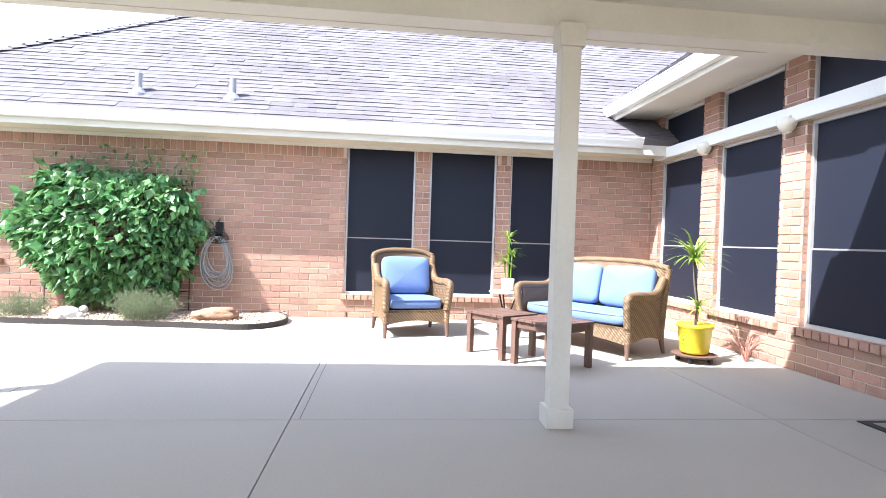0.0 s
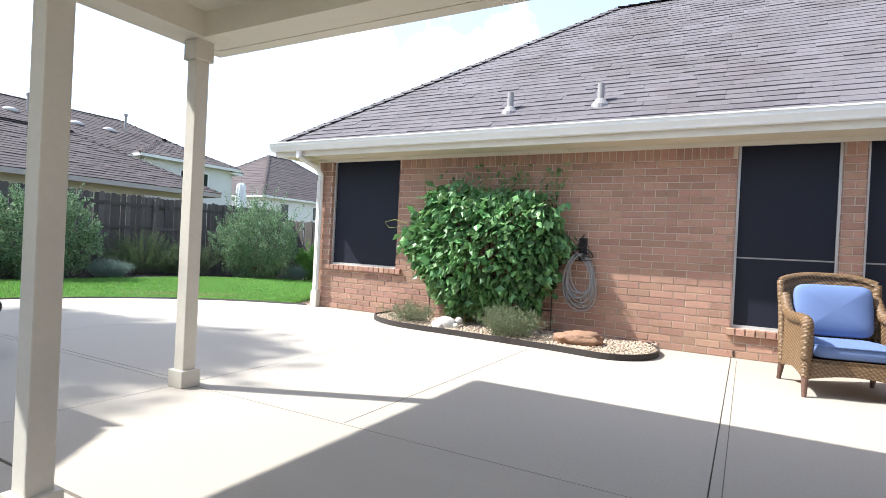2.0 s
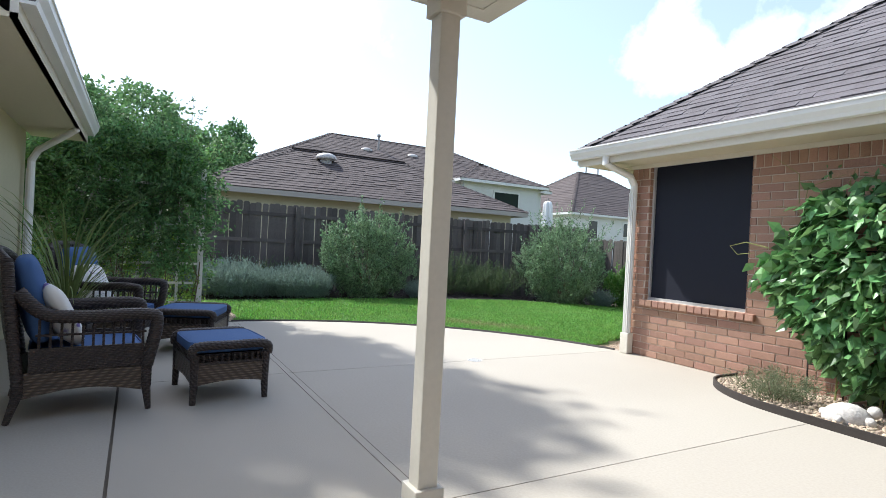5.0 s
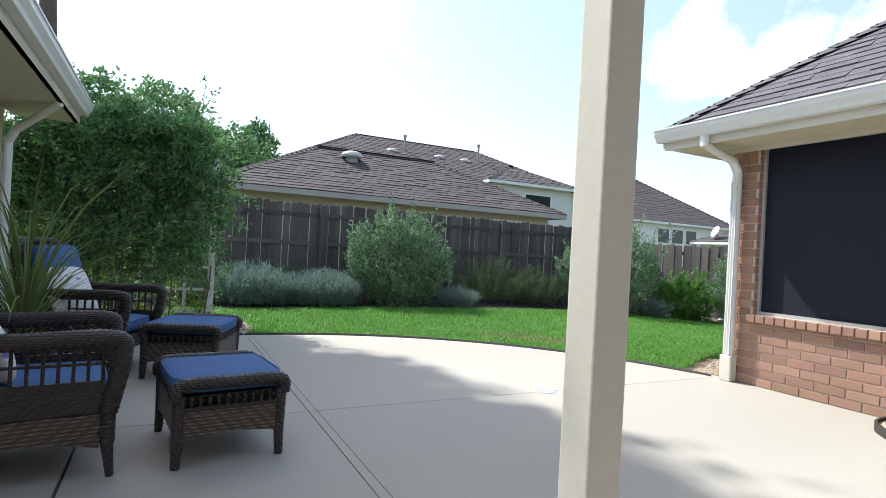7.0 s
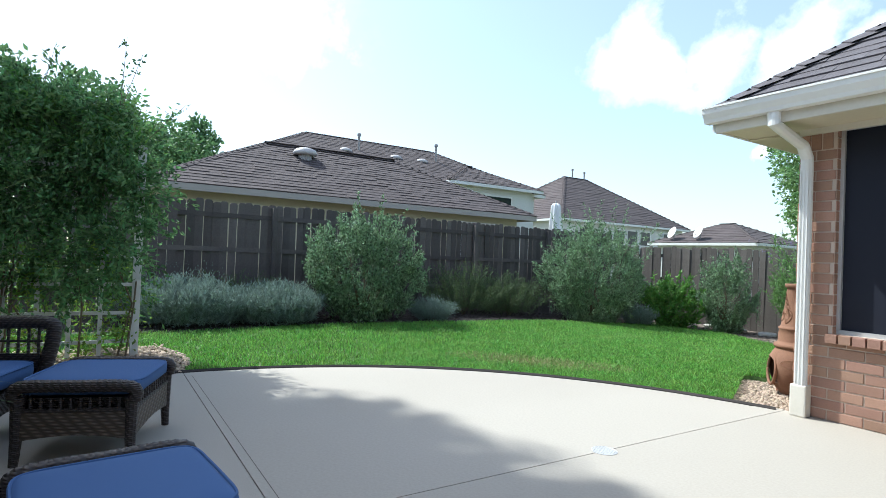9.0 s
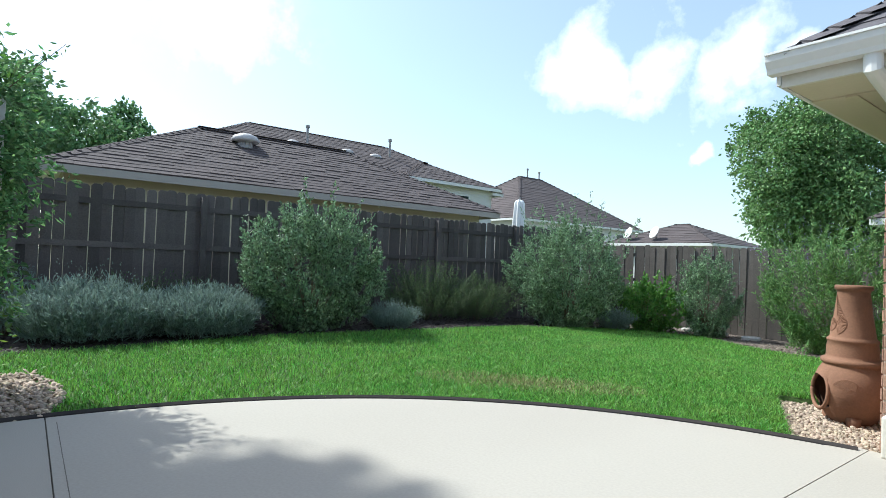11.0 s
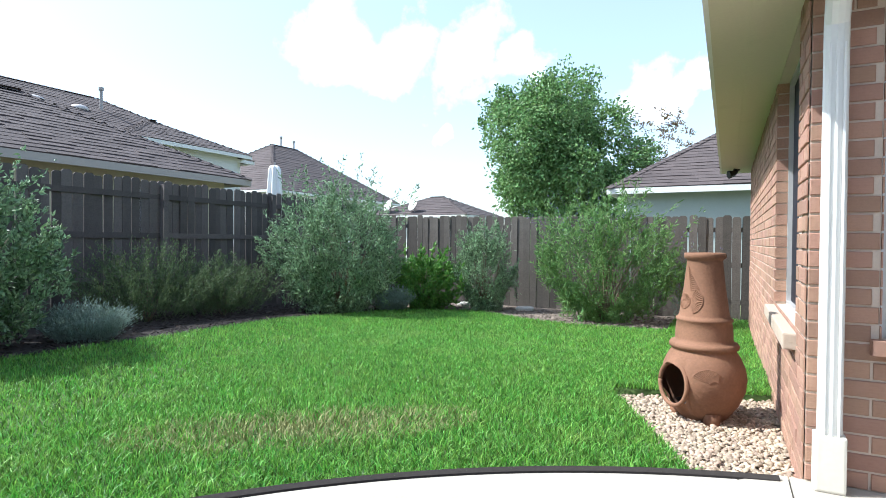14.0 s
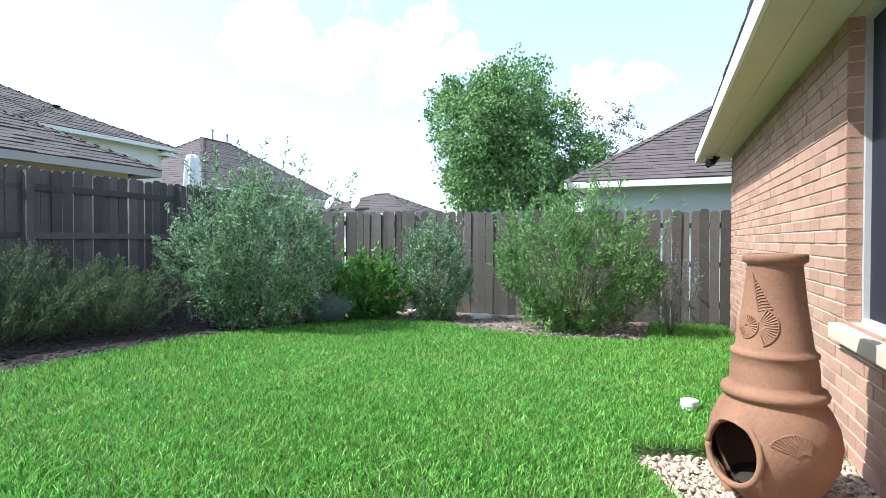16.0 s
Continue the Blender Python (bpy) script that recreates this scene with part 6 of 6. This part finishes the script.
for v in tur.verts:
    v.co = Vector((v.co.x * 0.17, v.co.y * 0.13, max(v.co.z, -0.15) * 0.12 * (1 + 0.06 * math.sin(v.co.x * 16) * math.sin(v.co.y * 16))))
for x, y, s in ((0.19, 0.0, 0.05), (0.1, 0.12, 0.04), (0.1, -0.12, 0.04), (-0.11, 0.11, 0.035), (-0.11, -0.11, 0.035)):
    bmesh.ops.create_icosphere(tur, subdivisions=2, radius=s, matrix=pose(x, y, 0.015 + (0.05 if y == 0 else 0)))
bmesh.ops.transform(tur, matrix=pose(2.86, -0.72, 0.06, 0, 0, 50), verts=tur.verts[:])
tagged(link_mesh("turtle_statue", tur, M_TURTLE, smooth=True), "weathered white stone turtle in the gravel bed", "statue")

# hose and its iron hanger
hg = thing("hose_hanger", "black wrought-iron hose hanger on the brick wall", "hose hanger", (4.39, -0.01, 1.06))
part("back_plate", box(-0.05, 0.05, -0.016, 0.0, -0.08, 0.2, bevel=0.004), M_IRON, hg)
part("saddle", tube([(0.15 * math.cos(a), -0.12, 0.12 * math.sin(a) - 0.04) for a in np.linspace(0.1, 3.04, 16)], 0.009), M_IRON, hg)
part("scroll", tube([(0.05 * math.cos(a) * a / 9, -0.1, 0.1 + 0.05 * math.sin(a) * a / 9) for a in np.linspace(1, 12, 40)], 0.006), M_IRON, hg)
part("stay", tube([(0, 0, 0.0), (0, -0.12, 0.07)], 0.009), M_IRON, hg)
part("finial", tube([(0, -0.03, 0.12), (-0.01, -0.04, 0.2), (0.02, -0.05, 0.25)], 0.014, taper=0.006), M_IRON, hg)
for k in range(7):
    a0 = -1.5 + 0.5 * k
    part("wire", tube([(0, -0.02, -0.05), (0.16 * math.sin(a0), -0.13, -0.04 + 0.14 * math.cos(a0))], 0.004), M_IRON, hg)
for sx in (-1, 1):
    for cx, cz, size in ((0.055, 0.075, 0.045), (0.1, 0.0, 0.038), (0.045, -0.03, 0.034)):
        part("scroll", tube([(sx * (cx + size * (1 - a / 14) * math.cos(a)), -0.13, cz + size * (1 - a / 14) * math.sin(a)) for a in np.linspace(0, 11, 36)], 0.0045, sides=6), M_IRON, hg)
part("base_bar", tube([(-0.15, -0.12, -0.07), (0.0, -0.125, -0.085), (0.15, -0.12, -0.07)], 0.007), M_IRON, hg)
ho = thing("garden_hose", "coiled grey rubber garden hose hanging on the wall", "hose", (4.39, -0.1, 1.02))
r = rng_of(84)
for k in range(9):
    w, h, dy = 0.115 + 0.006 * k + r.normal() * 0.007, 0.245 + 0.011 * k + r.normal() * 0.012, -0.03 + 0.012 * (k % 4)
    skew = r.normal() * 0.02
    part("coil", tube([(w * math.cos(a) * (1.15 - 0.25 * math.sin(a)) + skew * math.sin(a), dy + 0.01 * math.sin(2 * a), -h + 0.04 + h * math.sin(a)) for a in np.linspace(0, 2 * math.pi, 33)], 0.0095, sides=7), M_HOSE, ho)
part("loose_end", tube(curve([(0.04, 0.0, -0.42), (0.03, 0, -0.56), (0.09, 0, -0.62), (0.14, 0, -0.54), (0.15, 0, -0.38)], 6), 0.0095), M_HOSE, ho)

# ---- clay chiminea at the house corner ----
chim = thing("chiminea", "terracotta clay chiminea with a tall neck on gravel", "chiminea", (-0.475, 1.11, -0.105))
PROFILE = [(0.10, 0.0), (0.135, 0.012), (0.17, 0.05), (0.225, 0.12), (0.265, 0.21), (0.275, 0.29), (0.262, 0.36), (0.235, 0.42), (0.21, 0.455), (0.205, 0.47), (0.222, 0.478),
           (0.226, 0.495), (0.215, 0.512), (0.19, 0.52), (0.186, 0.54), (0.184, 0.60), (0.178, 0.645), (0.186, 0.652), (0.187, 0.665), (0.172, 0.675), (0.165, 0.69), (0.142, 0.87), (0.126, 1.035), (0.128, 1.045),
           (0.148, 1.055), (0.15, 1.075), (0.145, 1.088), (0.118, 1.09), (0.11, 1.06), (0.115, 0.95), (0.15, 0.66), (0.175, 0.5), (0.24, 0.36), (0.25, 0.27), (0.2, 0.1), (0.1, 0.04), (0.0, 0.04)]
PROFILE = [(r * 0.99 * (1 - 0.09 * min(max((z - 0.6) / 0.4, 0), 1)), z * 1.07) for r, z in PROFILE]
bm = lathe(PROFILE, 96)
mouth = Vector((-0.74, -0.62, -0.02)).normalized()
mc = Vector((0, 0, 0.27))
gone = [f for f in bm.faces if (c := f.calc_center_median() - mc).dot(mouth) > 0.1 and (c - mouth * c.dot(mouth)).length < 0.142 and f.calc_center_median().z < 0.5]
bmesh.ops.delete(bm, geom=gone, context="FACES")
for e in bm.edges:
    if e.is_boundary:
        for v in e.verts:
            c = v.co - mc
            along = mouth * c.dot(mouth)
            if c.dot(mouth) > 0.1 and 0.09 < (c - along).length < 0.205:
                v.co = mc + along + (c - along).normalized() * 0.144
part("body", bm, M_CLAY, chim, smooth=True)
side = mouth.cross(Vector((0, 0, 1))).normalized()
upv = side.cross(mouth)
ring = [mc + mouth * (0.236 - 0.012 * math.sin(a)) + side * (0.145 * math.cos(a)) + upv * (0.145 * math.sin(a)) for a in np.linspace(0, 2 * math.pi, 41)]
part("mouth_rim", tube(ring, 0.015, sides=10), M_CLAY, chim, smooth=True)
for k in range(3):
    a = 0.9 + 2.094 * k
    part("foot", lathe([(0.035, 0.0), (0.05, 0.02), (0.055, 0.09), (0.0, 0.1)], 16, cx=0.165 * math.cos(a), cy=0.165 * math.sin(a)), M_CLAY, chim, smooth=True)
part("ash_bed", lathe([(0.13, 0.075), (0.18, 0.115), (0.0, 0.125)], 24), M_SOOT_HOLE_DARK, chim)


def radius_at(z):
    for (r0, z0), (r1, z1) in zip(PROFILE[:27], PROFILE[1:27]):
        if z0 <= z <= z1 and z1 > z0:
            return r0 + (r1 - r0) * (z - z0) / (z1 - z0)
    return 0.13


def on_clay(angle, z, u, w):
    """A spot on the clay: u to the side and w up from a middle at an angle and height."""
    rr = radius_at(z + w) + 0.0015
    th = angle + u / rr
    return (rr * math.cos(th), rr * math.sin(th), z + w)


def shell_relief(angle, z, size, middle, spread, n):
    """A raised fan of ribs with a beaded outer edge."""
    way = np.linspace(middle - spread, middle + spread, n)
    for a in way:
        part("rib", tube([on_clay(angle, z, size * t * math.cos(a), size * t * math.sin(a)) for t in (0.25, 0.65, 1.0)], 0.003, None, 5, 0.0055), M_CLAY, chim)
    part("rim_bead", tube([on_clay(angle, z, size * 1.02 * math.cos(a), size * 1.02 * math.sin(a)) for a in np.linspace(middle - spread, middle + spread, 2 * n)], 0.004, None, 6), M_CLAY, chim)


view = math.atan2(-0.987, -0.158)
shell_relief(view - 0.80, 0.832, 0.052, 0.0, 3.1, 24), shell_relief(view - 0.47, 0.835, 0.086, 0.0, 1.15, 15)
part("rosette", tube([on_clay(view - 0.80, 0.832, 0.012 * math.cos(a), 0.012 * math.sin(a)) for a in np.linspace(0, 6.283, 13)], 0.004, None, 6), M_CLAY, chim)
for k in range(13):
    w, h = 0.006 + 0.05 * (1 - k / 12), 0.0125 * k
    lean = -0.012 * k * 0.28
    part("leaf_rib", tube([on_clay(view - 0.47, 0.905, lean, h), on_clay(view - 0.47, 0.905, lean + w * 0.6, h + 0.012), on_clay(view - 0.47, 0.905, lean + w, h + 0.014)], 0.0025, None, 5, 0.0045), M_CLAY, chim)
part("leaf_stem", tube([on_clay(view - 0.47, 0.905, -0.0034 * k, 0.0135 * k) for k in range(14)], 0.0035, None, 5), M_CLAY, chim)
for k in range(15):
    a0 = 1.35 + 1.45 * k / 14
    r1 = 0.075 + 0.075 * k / 14
    part("rib", tube([on_clay(view + 0.50, 0.30, r1 * t * math.cos(a0), r1 * t * math.sin(a0)) for t in (0.3, 0.7, 1.0)], 0.003, None, 5, 0.006), M_CLAY, chim)
part("rim_bead", tube([on_clay(view + 0.50, 0.30, (0.078 + 0.075 * k / 14) * math.cos(1.35 + 1.45 * k / 14), (0.078 + 0.075 * k / 14) * math.sin(1.35 + 1.45 * k / 14)) for k in range(15)], 0.004, None, 6), M_CLAY, chim)
tagged(link_mesh("cleanout_cap", lathe([(0.05, -0.06), (0.05, 0.02), (0.058, 0.02), (0.058, 0.055), (0.045, 0.06), (0.0, 0.06)], 24), M_WHITE), "white plastic cleanout cap in the lawn", "pipe cap").matrix_basis = pose(-0.78, 2.28, -0.03)
sl = thing("security_light", "small dark twin floodlight under the far eave", "floodlight", (-0.22, 7.25, 2.375))
part("base", lathe([(0.05, 0.0), (0.05, -0.03), (0.02, -0.04)], 16), M_IRON, sl)
for k in (-1, 1):
    part("lamp_head", tube([(0.0, 0, -0.03), (-0.05, 0.06 * k, -0.08), (-0.12, 0.1 * k, -0.1)], 0.035, taper=0.06), M_IRON, sl)

# ---- over the fence ----
for k, (x, w) in enumerate(((-5.2, 0.3), (-4.55, 0.42), (-3.85, 0.36), (-5.6, 0.22))):
    st_ = soft_box(w, 0.22, 0.1, 0.6, 0.5, (x, 7.25 - 0.05 * k, -0.19), 0, 13 * k)
    tagged(link_mesh("flat_stone", st_, M_TURTLE, smooth=True), "pale flat stone slab in the rear mulch bed", "stone", "pale stones by the rear fence")
um = thing("folded_umbrella", "folded white patio umbrella standing behind the fence", "umbrella", (-11.6, 8.3, -0.36))
bm = bmesh.new()
prof = [(0.19, 2.2), (0.20, 2.5), (0.17, 2.9), (0.15, 3.25), (0.14, 3.46), (0.10, 3.54), (0.03, 3.57)]
rings = [[bm.verts.new((rr * (1 + 0.25 * math.cos(6 * a)) * math.cos(a), rr * (1 + 0.25 * math.cos(6 * a)) * math.sin(a), z)) for a in (2 * math.pi * i / 48 for i in range(48))] for rr, z in prof]
for a, b in zip(rings, rings[1:]):
    for i in range(48):
        bm.faces.new((a[i], a[(i + 1) % 48], b[(i + 1) % 48], b[i]))
bm.faces.new(rings[-1]), bm.faces.new(rings[0][::-1])
part("canopy", bm, M_WHITE, um, smooth=True)
part("pole", tube([(0, 0, 0), (0, 0, 3.65)], 0.025), M_METAL, um)
for x in (-16.6, -18.3):
    di = thing("satellite_dish", "white satellite dish on a far roof", "satellite dish", (x, 24.45, 2.78), -25, group="satellite dishes")
    bm = lathe([(0.0, -0.10), (0.12, -0.09), (0.25, -0.055), (0.38, 0.0), (0.385, 0.01), (0.25, -0.04), (0.0, -0.085)], 28)
    bmesh.ops.transform(bm, matrix=pose(0, -0.1, 0.45, 65, 0, 0), verts=bm.verts[:])
    part("reflector", bm, M_TRIM, di, smooth=True)
    part("mast", tube([(0, 0.05, -0.3), (0, 0.05, 0.4)], 0.03), M_METAL, di)
    part("feed_arm", tube([(0, -0.05, 0.25), (0, -0.5, 0.35)], 0.015), M_METAL, di)

tagged(link_mesh("window_ledge", box(-0.07, 0.06, 0.31, 1.93, 0.565, 0.652, bevel=0.008), surface("tan_cast_sill", (0.47, 0.38, 0.30), 0.85, 0.12, 5, 60, 0.2)), "thick tan cast sill under the side window", "window sill", kind="structure")


# ---- shingles and bricks, piece by piece ----
TAB = tab_mesh()
TAB.materials.append(M_SHINGLE)
for single, u, v, n, row, parent in LATE:
    for place, w, h in single:
        ob = new("shingle", TAB)
        ob.parent = parent
        ob.matrix_basis = Matrix(((u.x * w, v.x * row, n.x * h, place.x), (u.y * w, v.y * row, n.y * h, place.y), (u.z * w, v.z * row, n.z * h, place.z), (0, 0, 0, 1)))


def brick_mesh(material):
    """One brick's face, unit size: back open, front edges worn."""
    bm = bmesh.new()
    e, f = 0.014, 0.05
    back = [bm.verts.new(c) for c in ((0, 1, 0), (1, 1, 0), (1, 1, 1), (0, 1, 1))]
    mid = [bm.verts.new(c) for c in ((0, 0.35, 0), (1, 0.35, 0), (1, 0.35, 1), (0, 0.35, 1))]
    front = [bm.verts.new(c) for c in ((e, 0, f), (1 - e, 0, f), (1 - e, 0, 1 - f), (e, 0, 1 - f))]
    bm.faces.new(front)
    for a, b in ((back, mid), (mid, front)):
        for i in range(4):
            bm.faces.new((a[i], a[(i + 1) % 4], b[(i + 1) % 4], b[i]))
    bmesh.ops.recalc_face_normals(bm, faces=bm.faces[:])
    me = bpy.data.meshes.new("brick")
    bm.to_mesh(me)
    bm.free()
    me.materials.append(material)
    return me


BRICK = brick_mesh(M_BRICK)
COURSE, LONG, JOINT, PROUD = 0.0846, 0.254, 0.011, 0.008
UNIT_V = np.array([v.co[:] for v in BRICK.vertices])
UNIT_F = [tuple(p.vertices) for p in BRICK.polygons]


def lay(face, wall, u0, u1, z0, z1, holes, near, soldier=None, heads=()):
    """Running-bond bricks on a wall's face. near: a test (u, z) for bricks that are objects of their own."""
    rng = random.Random(int(u1 * 100))
    spots = []
    k = 0
    while z0 + (k + 1) * COURSE <= z1 + 1e-3:
        za, zb = z0 + k * COURSE + JOINT * 0.5, z0 + (k + 1) * COURSE - JOINT * 0.5
        open_u = sorted((h[0], h[1]) for h in holes if h[2] < zb - 0.03 and h[3] > za + 0.03)
        runs, a = [], u0
        for s, e in open_u:
            runs.append((a, s))
            a = e
        runs.append((a, u1))
        x = u0 - (LONG / 2 if k % 2 else 0)
        for s, e in runs:
            b = x + math.floor((s - x) / LONG) * LONG
            while b < e:
                l, r = max(b, s) + JOINT / 2, min(b + LONG, e) - JOINT / 2
                if r - l > 0.025:
                    spots.append((l, r, za, zb))
                b += LONG
        k += 1
    if soldier:
        s0, s1 = soldier
        x = u0
        while x < u1:
            if not any(h[0] - 0.02 < x + COURSE / 2 < h[1] + 0.02 and h[3] > s0 + 0.05 for h in holes):
                spots.append((x + JOINT / 2, min(x + COURSE, u1) - JOINT / 2, s0 + JOINT / 2, s1))
            x += COURSE
    for h in heads:
        x = h[0] - 0.04
        while x < h[1] + 0.04:
            spots.append((x + 0.005, x + 0.09, h[2] - 0.075, h[2] - 0.002, 0.05))
            x += 0.097
    count, verts, faces = 0, [], []
    flip = face.along == "y"
    for spot in spots:
        l, r, za, zb = spot[:4]
        proud = PROUD + (spot[4] if len(spot) > 4 else rng.uniform(-0.003, 0.003))
        if near((l + r) / 2, (za + zb) / 2) and count < 300:
            count += 1
            ob = new("brick", BRICK)
            ob.parent = wall
            o = face.p(l, -proud, za)
            du, dd = ((0, 1, 0), (1, 0, 0)) if flip else ((1, 0, 0), (0, 1, 0))
            w, d, h = r - l, proud, zb - za
            ob.matrix_basis = Matrix(((du[0] * w, dd[0] * d, 0, o[0]), (du[1] * w, dd[1] * d, 0, o[1]), (0, 0, h, o[2]), (0, 0, 0, 1)))
        else:
            c = len(verts)
            for vx, vy, vz in UNIT_V:
                verts.append(face.p(l + vx * (r - l), -proud * (1 - vy), za + vz * (zb - za)))
            faces += [tuple(c + i for i in f) for f in UNIT_F]
    if verts:
        tagged(raw_mesh("brick_field", verts, faces, M_BRICK_ISLAND, wall), kind="stuff")


lay(FRONT, wall_front, 0.0, 10.45, 0.0, 2.2, FRONT_HOLES, lambda u, z: u < 2.3 or (4.2 < u < 6.1 and z < 1.3), (2.2, 2.40), FRONT_HOLES)
# weep holes as solid black strips: the dark inside them is painted on
for k in range(9):
    u = 1.9 + 0.84 * k
    part("weep_hole", FRONT.box(u, u + 0.012, -0.0135, -0.002, 0.012, 0.078), M_SOOT_HOLE_DARK, wall_front)
lay(SIDE, wall_side, 0.0, 7.4, -0.254, 2.37, SIDE_HOLES, lambda u, z: u < 2.6)
lay(RIGHT, wall_right, -7.0, 0.0, 0.0, 2.96, RIGHT_HOLES, lambda u, z: -3.4 < u, None, [h for h in RIGHT_HOLES if h[2] < 1])
